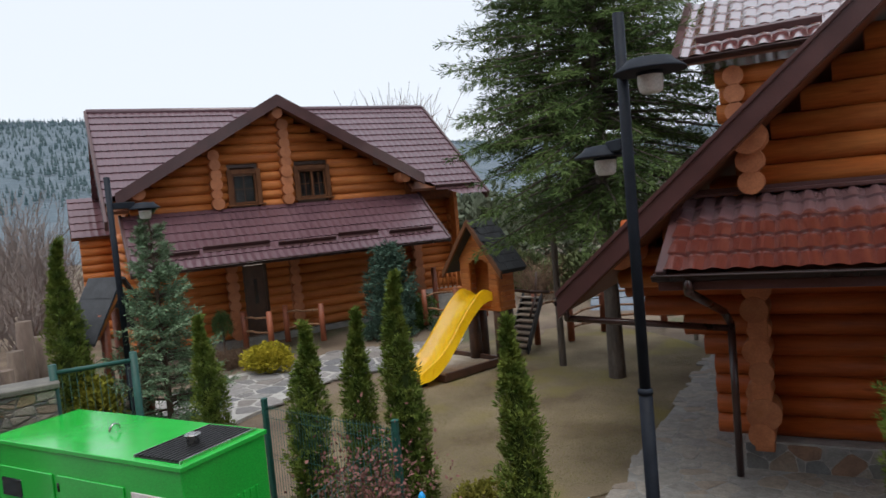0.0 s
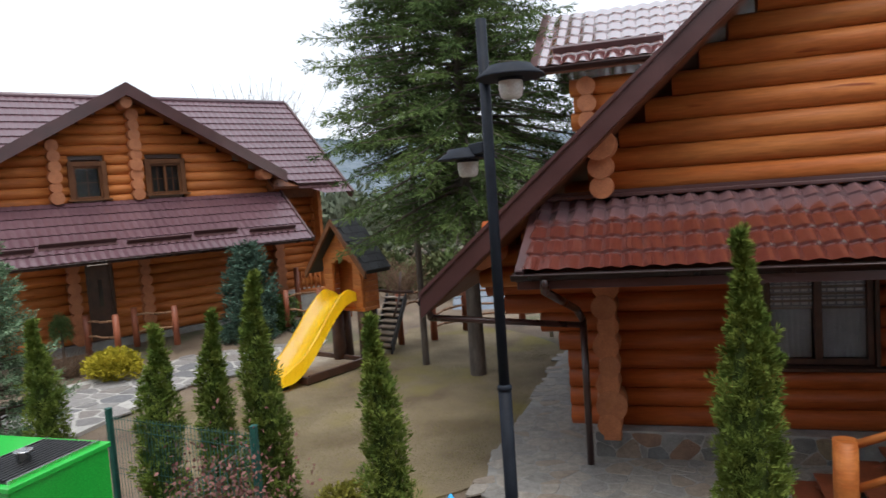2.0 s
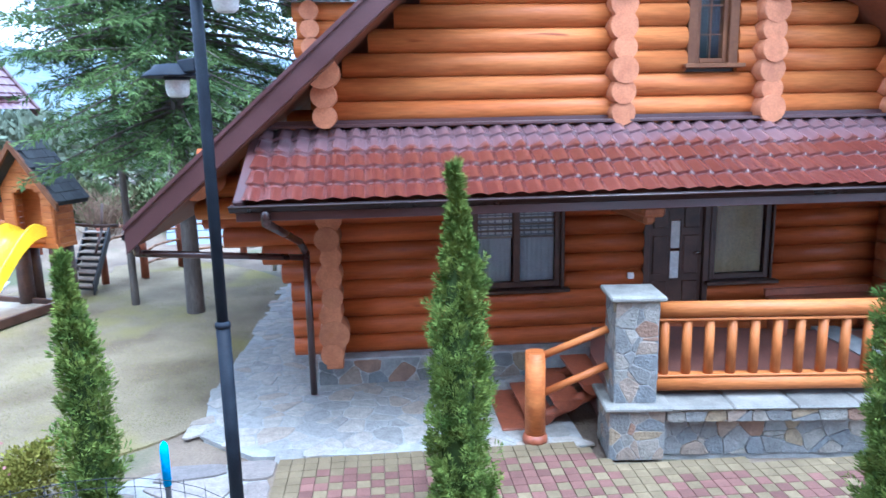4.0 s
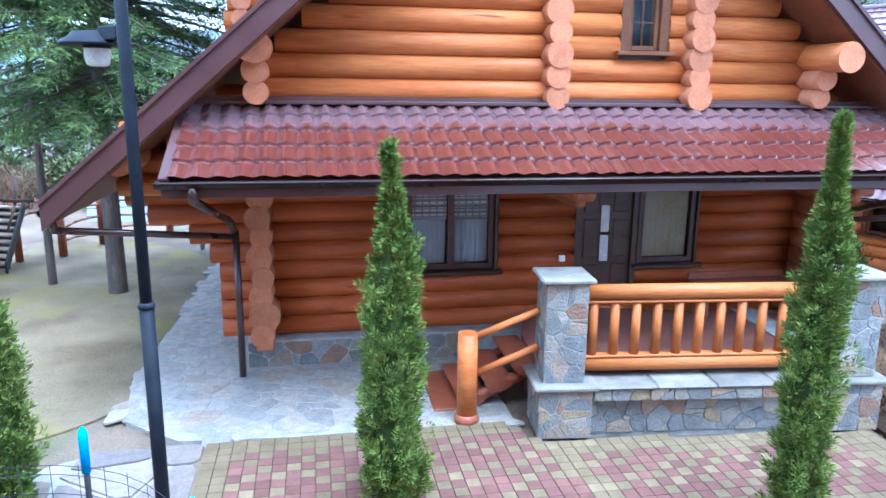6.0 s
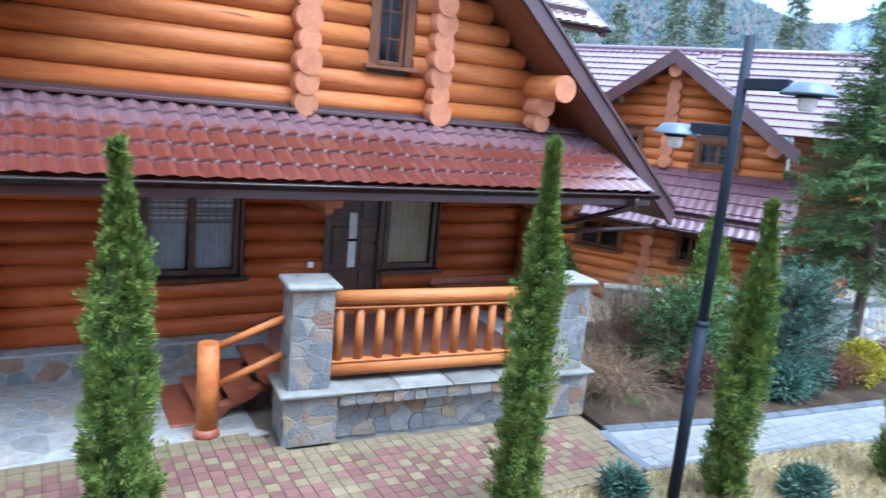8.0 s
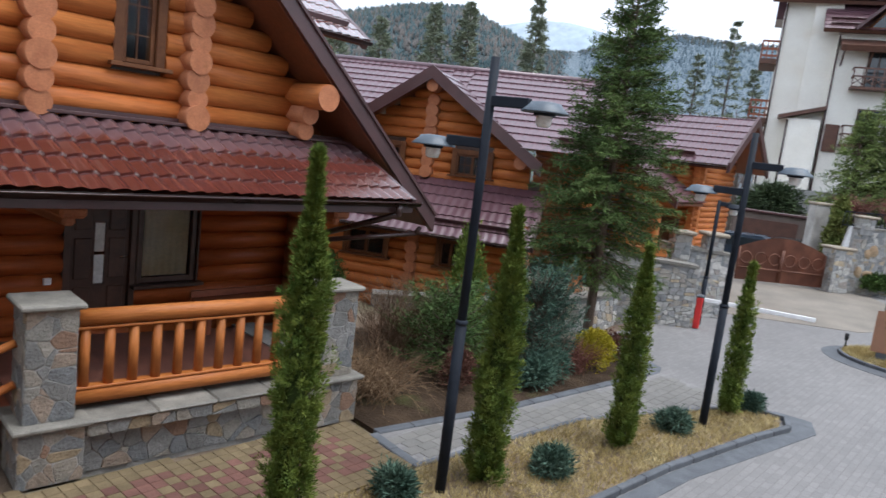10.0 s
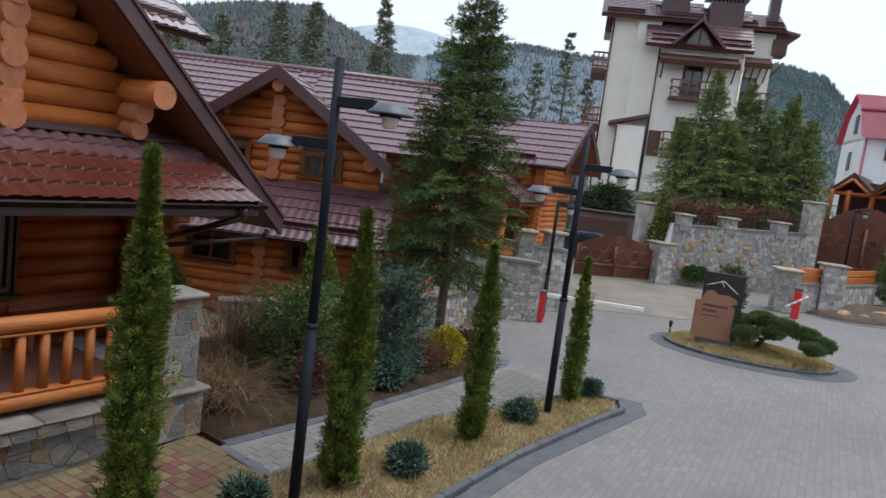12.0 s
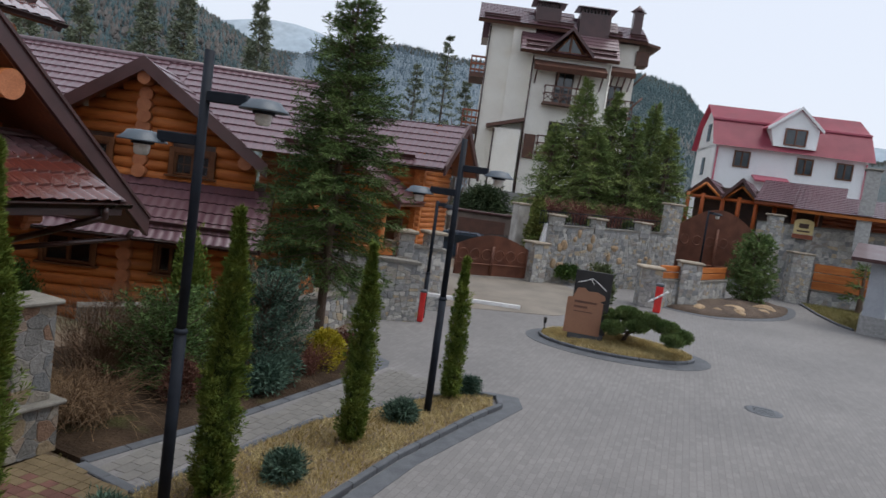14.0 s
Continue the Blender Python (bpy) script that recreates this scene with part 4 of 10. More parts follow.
for x0, x1, y0, y1, z0, z1 in ((-0.6, WIN_G[0] + HX - 0.02, 8.44, 8.5, 3.4, 4.2), (WIN_G[0] + HX - 0.02, WIN_G[1] + HX + 0.02, 8.44, 8.5, 3.4, 4.06), (WIN_G[1] + HX + 0.02, 6.4, 8.44, 8.5, 3.4, 4.2)):
    box(bm, (x0 - HX, y0 - HY, z0), (x1 - HX, y1 - HY, z1))
for pts in ([(roof_x(4.2, True) + 0.1, 4.2), (WIN_G[0] - 0.02, 4.2), (WIN_G[0] - 0.02, 6.2), (MID, 6.7)], [(WIN_G[1] + 0.02, 4.2), (roof_x(4.2, False) - 0.1, 4.2), (WIN_G[1] + 0.02, 5.9)], [(WIN_G[0] - 0.02, 5.3), (WIN_G[1] + 0.02, 5.3), (WIN_G[1] + 0.02, 5.9), (MID, 6.7), (WIN_G[0] - 0.02, 6.2)]):
    lo = [bm.verts.new((x, 8.44 - HY, zz)) for x, zz in pts]
    hi = [bm.verts.new((x, 8.5 - HY, zz)) for x, zz in pts]
    bm.faces.new(lo)
    bm.faces.new(hi[::-1])
    for i in range(len(pts)):
        j = (i + 1) % len(pts)
        bm.faces.new((lo[i], hi[i], hi[j], lo[j]))
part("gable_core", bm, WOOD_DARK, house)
window_unit(house, *WIN_G[:2], WIN_G[2], WIN_G[3], 8.4 - HY, panes=1, bars=3, surround=0.115, frame_w=0.055)
stack(house, 2.8 - HX, 8.12 - HY, 8.5 - HY, 3.39, 6.6, 0.243, 0.15, 1)
stack(house, 4.585 - HX, 8.12 - HY, 8.5 - HY, 3.41, 5.6, 0.226, 0.145, 2)
for k, (zz, rr, yy) in enumerate(((3.56, 0.13, 7.98), (3.79, 0.14, 7.96), (4.04, 0.185, 7.86))):
    log(house, (-0.62 - HX, yy - HY, zz), (-0.62 - HX, 8.9 - HY, zz), rr, WOOD_END, "log_end", 16)
for k, (zz, rr, yy) in enumerate(((3.56, 0.13, 8.05), (3.79, 0.14, 7.98), (4.04, 0.175, 7.62))):
    log(house, (6.2 - HX, yy - HY, zz), (6.2 - HX, 8.9 - HY, zz), rr, WOOD_END if k < 2 else WOOD, "log_end", 16)
bm = bmesh.new()
rod(bm, (6.2 - HX, 7.612 - HY, 4.03), (6.2 - HX, 7.63 - HY, 4.03), 0.178, n=16)
part("log_face", bm, WOOD_END, house)
for xx in (-2.03, 7.85):
    log(house, (xx - HX, 7.85 - HY, 2.84), (xx - HX, 9.4 - HY, 2.84), 0.15, WOOD_END, "log_end", 16)
log(house, (MID, 7.8 - HY, 6.66), (MID, 9.0 - HY, 6.66), 0.16, WOOD_END, "log_end", 16)

# wall of the ground floor
GW, DR, DW = (1.18 - HX, 2.39 - HX, 1.2, 2.42), (3.56 - HX, 4.5 - HX, 0.6, 2.55), (4.5 - HX, 5.4 - HX, 1.2, 2.5)
z = 0.35 + R
k = 0
while z < 3.3:
    a = -1.27 - HX
    if z > 1.5:
        a = (-1.38, -1.62, -2.1, -2.35)[min(3, int((z - 1.5) / P))] - HX
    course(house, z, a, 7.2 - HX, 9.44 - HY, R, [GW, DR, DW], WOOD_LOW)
    z += P
# dark backing added again, closing the joints of the lower logs
bm = bmesh.new()
for x0, x1, z0, z1 in ((-0.7, 1.2, 0.2, 3.3), (1.2, 2.37, 0.2, 1.2), (1.2, 2.37, 2.42, 3.3), (2.37, 3.58, 0.2, 3.3), (3.58, 5.38, 2.55, 3.3), (4.5, 5.38, 0.2, 1.2), (5.38, 7.1, 0.2, 3.3)):
    box(bm, (x0 - HX, 9.42 - HY, z0), (x1 - HX, 9.5 - HY, z1))
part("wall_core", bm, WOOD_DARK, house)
# corner post of log ends, wavy in outline
for k in range(10):
    zz = 0.5 + k * P
    rr = (0.15, 0.2, 0.15, 0.14, 0.165, 0.14, 0.16, 0.17, 0.15, 0.15)[k]
    log(house, (-0.72 - HX + (0.02 if k % 2 else -0.02), 8.9 - HY + 0.02 * (k % 3), zz), (-0.72 - HX, 9.5 - HY, zz), rr, WOOD_END if k != 4 else WOOD_END, "log_end", 16)
bm = bmesh.new()
box(bm, (-0.82 - HX, 8.93 - HY, 0.3), (-0.6 - HX, 9.4 - HY, 2.9), 0.01)
part("corner_post", bm, WOOD_END, house)
for k in range(8):
    zz = 0.5 + k * P
    log(house, (7.1 - HX, 8.9 - HY, zz), (7.1 - HX, 9.5 - HY, zz), 0.15, WOOD_END, "log_end", 16)
# brackets of stacked ends under the porch roof
for bx in (3.05, 6.75):
    for k, (hw, zz) in enumerate(((0.07, 2.32), (0.14, 2.42), (0.2, 2.56))):
        bm = bmesh.new()
        box(bm, (bx - hw - HX, 7.6 - HY + 0.12 * (2 - k), zz - 0.06), (bx + hw - HX, 9.35 - HY, zz + 0.07), 0.035)
        part("bracket", bm, WOOD_END, house)
window_unit(house, GW[0], GW[1], GW[2], GW[3], 9.36 - HY, WOOD_DARK, 2, 0, 0.075, 0.05, True, CHECK)
# beige curtain whose colour also carries the warm light of the room
window_unit(house, DW[0] + 0.03, DW[1], DW[2], DW[3], 9.36 - HY, WOOD_DARK, 1, 0, 0.075, 0.03, True, surface("warm_lit_cloth", (0.78, 0.58, 0.3), (0.84, 0.68, 0.42), 3.0, 0.9))

# front door
door = new("door")
door.parent = house
door.location = (DR[0], 9.36 - HY, 0.6)
bm = bmesh.new()
for a in ((0, 0, 0.08, 1.95), (0.86, 0, 0.94, 1.95), (0.08, 1.87, 0.86, 1.95)):
    box(bm, (a[0], -0.05, a[1]), (a[2], 0.1, a[3]), 0.006)
part("door_frame", bm, WOOD_DARK, door)
bm = bmesh.new()
box(bm, (0.085, 0.0, 0.01), (0.4, 0.05, 1.865))
box(bm, (0.54, 0.0, 0.01), (0.855, 0.05, 1.865))
box(bm, (0.4, 0.0, 0.01), (0.54, 0.05, 0.62))
box(bm, (0.4, 0.0, 1.46), (0.54, 0.05, 1.865))
for a, b in ((0.14, 0.36), (0.58, 0.8)):
    for c, d in ((0.1, 0.6), (0.7, 1.25), (1.35, 1.8)):
        box(bm, (a, -0.018, c), (b, 0.0, d), 0.012)
part("leaf", bm, WOOD_DARK, door)
for a, b in ((0.63, 1.02), (1.06, 1.45)):
    bm = bmesh.new()
    box(bm, (0.405, 0.012, a), (0.535, 0.02, b), 0.004)
    part("door_glass", bm, OPAL, door, "narrow frosted pane")
bm = bmesh.new()
tube(bm, [(0.82, -0.02, 1.0), (0.82, -0.07, 1.0), (0.7, -0.07, 1.0)], 0.012)
part("handle", bm, CHROME, door)
bm = bmesh.new()
box(bm, (3.33 - HX, 9.27 - HY, 1.27), (3.42 - HX, 9.31 - HY, 1.36), 0.008)
part("switch_box", bm, WHITE, house, "small white bell box")

# stone plinth
bm = bmesh.new()
box(bm, (-0.95 - HX, 9.14 - HY, -0.15), (7.1 - HX, 9.55 - HY, 0.36))
plinth = part("plinth", bm, MORTAR, house)
stone_face(plinth, face_map((-0.95 - HX, 9.14 - HY, -0.02), (1, 0, 0), (0, 0, 1)), 3.1, 0.36, 0.2, STONE, 11, proud=0.008, gap=0.004, wide=1.3, lay=cells)

# porch roof, top flashing, rake strips, gutter, pipes
EZ0, EY0, TZ0, TY0 = 2.76, 6.86, 3.42, 8.27
up = V((0, TY0 - EY0, TZ0 - EZ0))
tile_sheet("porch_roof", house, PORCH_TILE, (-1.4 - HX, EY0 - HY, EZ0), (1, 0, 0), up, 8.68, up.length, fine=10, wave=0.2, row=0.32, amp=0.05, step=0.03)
bm = bmesh.new()
m = face_map((-1.4 - HX, EY0 - HY, EZ0 - 0.045), (1, 0, 0), up)
box(bm, (0.02, 0.02, -0.1), (8.66, up.length, 0.0), 0.0, m)
part("soffit", bm, SOFFIT, house)
bm = bmesh.new()
box(bm, (-1.35 - HX, 8.14 - HY, 3.435), (7.27 - HX, 8.31 - HY, 3.475), 0.008)
box(bm, (-1.35 - HX, 8.285 - HY, 3.475), (7.27 - HX, 8.31 - HY, 3.52))
part("flashing", bm, BARGE, house)
for x in (-1.43, 7.2):
    bm = bmesh.new()
    box(bm, (x - HX + 1.4 + HX, -0.03, -0.1), (x - HX + 1.5 + HX, up.length, 0.05), 0.01, face_map((-1.4 - HX, EY0 - HY, EZ0), (1, 0, 0), up))
    part("rake_trim", bm, BARGE, house)


def gutter(house, a, b, r=0.065, name="gutter"):
    """A half-round gutter from a to b, open above, with a rolled lip."""
    a, b = V(a), V(b)
    d = (b - a).normalized()
    s = d.cross(V((0, 0, 1))).normalized()
    bm = bmesh.new()
    n = 10
    rows = []
    for p in (a, b):
        rows.append([bm.verts.new(p + r * (math.cos(math.pi * k / n) * s - math.sin(math.pi * k / n) * V((0, 0, 1)))) for k in range(n + 1)])
    for k in range(n):
        bm.faces.new((rows[0][k], rows[0][k + 1], rows[1][k + 1], rows[1][k])).smooth = True
    bmesh.ops.solidify(bm, geom=bm.faces[:], thickness=0.006)
    ob = part(name, bm, GUTTER, house)
    bm = bmesh.new()
    for sgn in (1, -1):
        rod(bm, a + sgn * r * s, b + sgn * r * s, 0.009, n=6)
    part("gutter_lip", bm, GUTTER, ob)
    return ob


gutter(house, (-1.46 - HX, EY0 - HY - 0.05, EZ0 - 0.01), (7.34 - HX, EY0 - HY - 0.05, EZ0 - 0.01))
bm = bmesh.new()
box(bm, (-1.42 - HX, EY0 - HY + 0.02, EZ0 - 0.17), (7.3 - HX, EY0 - HY + 0.05, EZ0 - 0.045), 0.005)
part("fascia", bm, BARGE, house)


def pipe(house, pts, r=0.045, name="downpipe"):
    bm = bmesh.new()
    tube(bm, [(x - HX, y - HY, zz) for x, y, zz in pts], r, 10)
    for x, y, zz in pts[1:-1]:
        bmesh.ops.create_uvsphere(bm, u_segments=10, v_segments=6, radius=r * 1.02, matrix=Matrix.Translation((x - HX, y - HY, zz)))
    for f in bm.faces:
        f.smooth = len(f.verts) < 5
    return part(name, bm, GUTTER, house)


pipe(house, [(-1.13, 6.81, 2.72), (-1.13, 6.81, 2.58), (-1.05, 8.7, 2.06), (-0.99, 8.8, 1.9), (-0.99, 8.8, 0.03)])
pipe(house, [(-2.66, 7.7, 2.28), (-2.66, 7.75, 2.16), (-1.02, 8.8, 1.84)], 0.04)
pipe(house, [(6.95, 6.81, 2.72), (6.95, 6.81, 2.58), (7.05, 8.7, 1.95), (7.05, 8.9, 1.8), (7.05, 8.95, 0.1)])
pipe(house, [(8.45, 7.75, 2.24), (8.4, 7.8, 2.12), (7.08, 8.85, 1.84)], 0.04)

# main roof: two slopes, ridge in depth, barge boards in front
ridge_f, ridge_b = 7.62 - HY, 17.5 - HY
for left in (True, False):
    e = V((TIP_L if left else TIP_R, 0, TIP_Z + 0.1))
    top = V((MID, 0, APEX_Z + 0.1))
    d = top - e
    if left:
        tile_sheet("main_roof", house, ROOF, (e.x, ridge_b, e.z), (0, -1, 0), d, ridge_b - ridge_f, d.length, fine=4)
    else:
        tile_sheet("main_roof", house, ROOF, (e.x, ridge_f, e.z), (0, 1, 0), d, ridge_b - ridge_f, d.length, fine=4)
    nrm = V((-d.z, 0, d.x)).normalized() if left else V((d.z, 0, -d.x)).normalized()
    bm = bmesh.new()
    lo = []
    for y in (ridge_f + 0.04, ridge_b):
        lo.append([bm.verts.new(V((p.x, y, p.z)) + nrm * o) for p, o in ((e, -0.03), (top, -0.03), (top, -0.17), (e, -0.17))])
    for k in range(4):
        bm.faces.new((lo[0][k], lo[0][(k + 1) % 4], lo[1][(k + 1) % 4], lo[1][k]))
    bm.faces.new(lo[0])
    bm.faces.new(lo[1])
    bmesh.ops.recalc_face_normals(bm, faces=bm.faces[:])
    part("roof_deck", bm, SOFFIT, house)
    # barge board in lengths, with a cover strip over each joint
    n = 4
    for k in range(n):
        p, q = e.lerp(top, k / n), e.lerp(top, (k + 1) / n)
        bm = bmesh.new()
        ends = []
        for w in (p, q):
            ends.append([bm.verts.new(V((w.x, y, w.z + dz))) for y, dz in ((ridge_f - 0.03, 0.06), (ridge_f - 0.03, -0.21), (ridge_f + 0.06, -0.21), (ridge_f + 0.06, 0.06))])
        for i in range(4):
            bm.faces.new((ends[0][i], ends[0][(i + 1) % 4], ends[1][(i + 1) % 4], ends[1][i]))
        bm.faces.new(ends[0])
        bm.faces.new(ends[1])
        bmesh.ops.recalc_face_normals(bm, faces=bm.faces[:])
        part("barge_board", bm, BARGE, house)
    bm = bmesh.new()
    ends = []
    for w in (e, top):
        ends.append([bm.verts.new(V((w.x, y, w.z + dz))) for y, dz in ((ridge_f - 0.06, 0.1), (ridge_f - 0.06, 0.05), (ridge_f + 0.12, 0.05), (ridge_f + 0.12, 0.1))])
    for i in range(4):
        bm.faces.new((ends[0][i], ends[0][(i + 1) % 4], ends[1][(i + 1) % 4], ends[1][i]))
    bmesh.ops.recalc_face_normals(bm, faces=bm.faces[:])
    part("barge_cap", bm, BARGE, house)
    gutter(house, (e.x, ridge_f + 0.05, e.z - 0.03), (e.x, ridge_b, e.z - 0.03))


# dormers on both slopes
def dormer(sign, xe, ye, ze):
    """A side dormer: its front slope faces the camera, its eave runs along x."""
    d = new("dormer")
    d.parent = house
    d.empty_display_size = 0.3
    d.location = (0, 0, 0)
    reach = 3.0
    x_in = xe - sign * reach
    x0, x1 = min(xe, x_in), max(xe, x_in)
    rise_v = V((0, 1.7, 1.1))
    inner = [(V((roof_x(3.0, sign < 0, -0.02), 0, 3.0)), V((-sign * -SLOPE, 0, 1)).normalized())]
    tile_sheet("dormer_roof", d, ROOF, (x0, ye, ze), (1, 0, 0), rise_v, x1 - x0, rise_v.length, keep=inner, fine=5)
    bk = V((0, -1.7, 1.1))
    tile_sheet("dormer_roof", d, ROOF, (x1, ye + 3.4, ze), (-1, 0, 0), bk, x1 - x0, bk.length, keep=inner, fine=3)
    bm = bmesh.new()
    box(bm, (x0 + 0.03, 0.05, -0.14), (x1 - 0.03, rise_v.length, -0.04), 0, face_map((0, ye, ze), (1, 0, 0), rise_v))
    part("dormer_soffit", bm, SOFFIT, d)
    gutter(d, (x0 - 0.02, ye - 0.05, ze - 0.02), (x1 + 0.02, ye - 0.05, ze - 0.02))
    bm = bmesh.new()
    a, b = (xe - 0.1, xe + 0.02) if sign > 0 else (xe - 0.02, xe + 0.1)
    box(bm, (a, -0.04, -0.16), (b, rise_v.length + 0.02, 0.06), 0.01, face_map((0, ye, ze), (1, 0, 0), rise_v))
    part("rake_trim", bm, BARGE, d)
    for k in range(6):
        zz = ze - 0.28 - k * P
        log(d, (xe - sign * (0.5 + 0.05 * (k % 2)), ye + 0.55, zz), (x_in, ye + 0.55, zz), 0.14, WOOD)
        log(d, (xe - sign * 0.75, ye + 0.35, zz), (xe - sign * 0.75, ye + 3.0, zz), 0.14, WOOD_END, "log_end")
    bm = bmesh.new()
    c, e2 = (xe - sign * 1.9, xe - sign * 0.3)
    tube(bm, [(c, 0.42, 0.1), (e2, 0.42, 0.1)], 0.02, 6)
    box(bm, (min(c, e2), 0.36, 0.02), (max(c, e2), 0.4, 0.13), 0.005)
    for v in bm.verts:
        v.co = face_map((0, ye, ze), (1, 0, 0), rise_v) @ v.co
    part("snow_guard", bm, BARGE, d)


dormer(-1, -1.73 - HX, 10.5 - HY, 5.36)
dormer(1, 9.36 - HX, 10.5 - HY, 5.38)
# side and back walls close the house
bm = bmesh.new()
for x in (-0.7, 7.05):
    box(bm, (x - HX - 0.08, 9.5 - HY, -0.1), (x - HX + 0.08, 16.6 - HY, 3.9))
box(bm, (-0.7 - HX, 16.5 - HY, -0.1), (7.05 - HX, 16.65 - HY, 3.9))
part("side_wall", bm, WOOD, house)

# ---- porch: steps, parapet with pillars, log railing ----
terrace = thing("porch_terrace", pose(2.2, 6.62, 0, 0, 0, -5.8), "stone porch parapet with pale capstones and rubble pillars", "terrace")
bm = bmesh.new()
slab(bm, [(0.15, 0.4), (3.75, 0.4), (4.0, 2.4), (0.4, 2.9), (0.15, 1.75)], -0.2, 0.58)
part("terrace_floor", bm, surface("red_brown_tile", (0.14, 0.06, 0.045), (0.2, 0.085, 0.06), 3.0, 0.5, 30.0, 0.3, 0.004), terrace)


def pillar(x0, x1, y0, y1, z0, z1, seed, size=0.155, capped=True, over=0.045):
    bm = bmesh.new()
    box(bm, (x0 + 0.02, y0 + 0.02, z0), (x1 - 0.02, y1 - 0.02, z1))
    p = part("pillar", bm, MORTAR, terrace)
    stone_face(p, face_map((x0 + 0.015, y0 + 0.02, z0), (1, 0, 0), (0, 0, 1)), x1 - x0 - 0.03, z1 - z0, size, STONE, seed, proud=0.009, gap=0.003, wide=1.0, lay=cells)
    stone_face(p, face_map((x1 - 0.02, y0 + 0.015, z0), (0, 1, 0), (0, 0, 1)), y1 - y0 - 0.03, z1 - z0, size, STONE, seed + 1, proud=0.009, gap=0.003, wide=1.0, lay=cells)
    stone_face(p, face_map((x0 + 0.02, y1 - 0.015, z0), (0, -1, 0), (0, 0, 1)), y1 - y0 - 0.03, z1 - z0, size, STONE, seed + 2, proud=0.009, gap=0.003, wide=1.0, lay=cells)
    if capped:
        bm = bmesh.new()
        box(bm, (x0 - over, y0 - over, z1), (x1 + over, y1 + over, z1 + 0.055), 0.016)
        part("capstone", bm, CAPSTONE, p)


pillar(0.0, 0.6, 0.0, 0.6, 0.0, 0.55, 21)
pillar(0.05, 0.52, 0.06, 0.54, 0.605, 1.69, 24)
pillar(3.2, 3.82, 0.0, 0.62, 0.0, 0.55, 27)
pillar(3.26, 3.74, 0.06, 0.54, 0.605, 1.69, 30)
bm = bmesh.new()
box(bm, (0.6, 0.14, -0.1), (3.2, 0.45, 0.55))
box(bm, (0.6, 0.02, 0.42), (3.2, 0.139, 0.55))
low = part("parapet", bm, MORTAR, terrace)
stone_face(low, face_map((0.6, 0.14, 0.0), (1, 0, 0), (0, 0, 1)), 2.6, 0.42, 0.165, STONE, 33, proud=0.022, gap=0.003, wide=1.3, lay=cells)
stone_face(low, face_map((0.6, 0.02, 0.42), (1, 0, 0), (0, 0, 1)), 2.6, 0.13, 0.12, STONE, 34, proud=0.026, gap=0.003, wide=1.6, lay=cells)
for k in range(4):
    bm = bmesh.new()
    box(bm, (0.62 + 0.65 * k, -0.03, 0.552), (0.62 + 0.65 * (k + 1) - 0.003, 0.5, 0.595), 0.018)
    part("capstone", bm, CAPSTONE, low)
# return of the parapet to the house at its far end
bm = bmesh.new()
box(bm, (3.35, 0.62, -0.1), (3.7, 2.6, 0.6))
side = part("side_parapet", bm, MORTAR, terrace)
stone_face(side, face_map((3.7, 0.62, 0.0), (0, 1, 0), (0, 0, 1)), 1.98, 0.58, 0.2, STONE, 36)

railing = thing("porch_railing", terrace.matrix_world.copy(), "honey-coloured round-log railing between stone pillars", "railing")
railing.matrix_world = pose(2.2, 6.62, 0, 0, 0, -5.8)
log(railing, (0.52, 0.3, 0.735), (3.27, 0.3, 0.735), 0.085, WOOD_LIGHT, "bottom_rail")
log(railing, (0.52, 0.3, 1.535), (3.27, 0.3, 1.535), 0.085, WOOD_LIGHT, "top_rail")
bm = bmesh.new()
box(bm, (0.52, 0.24, 0.815), (3.26, 0.36, 0.84), 0.006)
box(bm, (0.52, 0.24, 1.425), (3.26, 0.36, 1.45), 0.006)
part("rail_fillet", bm, WOOD_LIGHT, railing)
for k in range(12):
    x = 0.63 + k * 0.234
    log(railing, (x, 0.3, 0.84), (x, 0.3, 1.425), 0.05, WOOD_LIGHT, "baluster", 10)

steps = thing("porch_steps", pose(1.5, 7.4, 0), "half-log porch steps stained red-brown", "steps")
for k, (x, zz) in enumerate(((0.02, 0.14), (0.34, 0.31), (0.68, 0.48))):
    bm = bmesh.new()
    n = 8
    prof = [(0.17 * math.cos(math.pi * i / n), -0.13 * math.sin(math.pi * i / n)) for i in range(n + 1)]
    a = [bm.verts.new((x + 0.18 + px_, 0.1, zz + pz_)) for px_, pz_ in prof]
    b = [bm.verts.new((x + 0.18 + px_, 1.15, zz + pz_)) for px_, pz_ in prof]
    for i in range(n):
        bm.faces.new((a[i], b[i], b[i + 1], a[i + 1])).smooth = True
    bm.faces.new((a[0], a[-1], b[-1], b[0]))
    bm.faces.new(a)
    bm.faces.new(b[::-1])
    bmesh.ops.recalc_face_normals(bm, faces=bm.faces[:])
    part("tread", bm, WOOD_RED, steps)
for y in (0.2, 1.0):
    bm = bmesh.new()
    rod(bm, (0.05, y, -0.02), (0.95, y, 0.4), 0.07, n=10)
    part("stringer", bm, WOOD_RED, steps)
bm = bmesh.new()
box(bm, (-0.25, 0.05, -0.02), (0.1, 1.2, 0.03), 0.01)
part("foot_board", bm, WOOD_RED, steps)
newel = thing("newel_post", pose(1.56, 7.16, 0), "stout orange log newel with sloping handrails", "post")
bm = bmesh.new()
rod(bm, (0, 0, 0.1), (0, 0, 1.04), 0.115, 0.11, 16)
part("post", bm, WOOD, newel)
bm = bmesh.new()
lathe(bm, [(0.135, 0), (0.14, 0.05), (0.12, 0.11)], 16)
part("shoe", bm, WOOD_RED, newel)
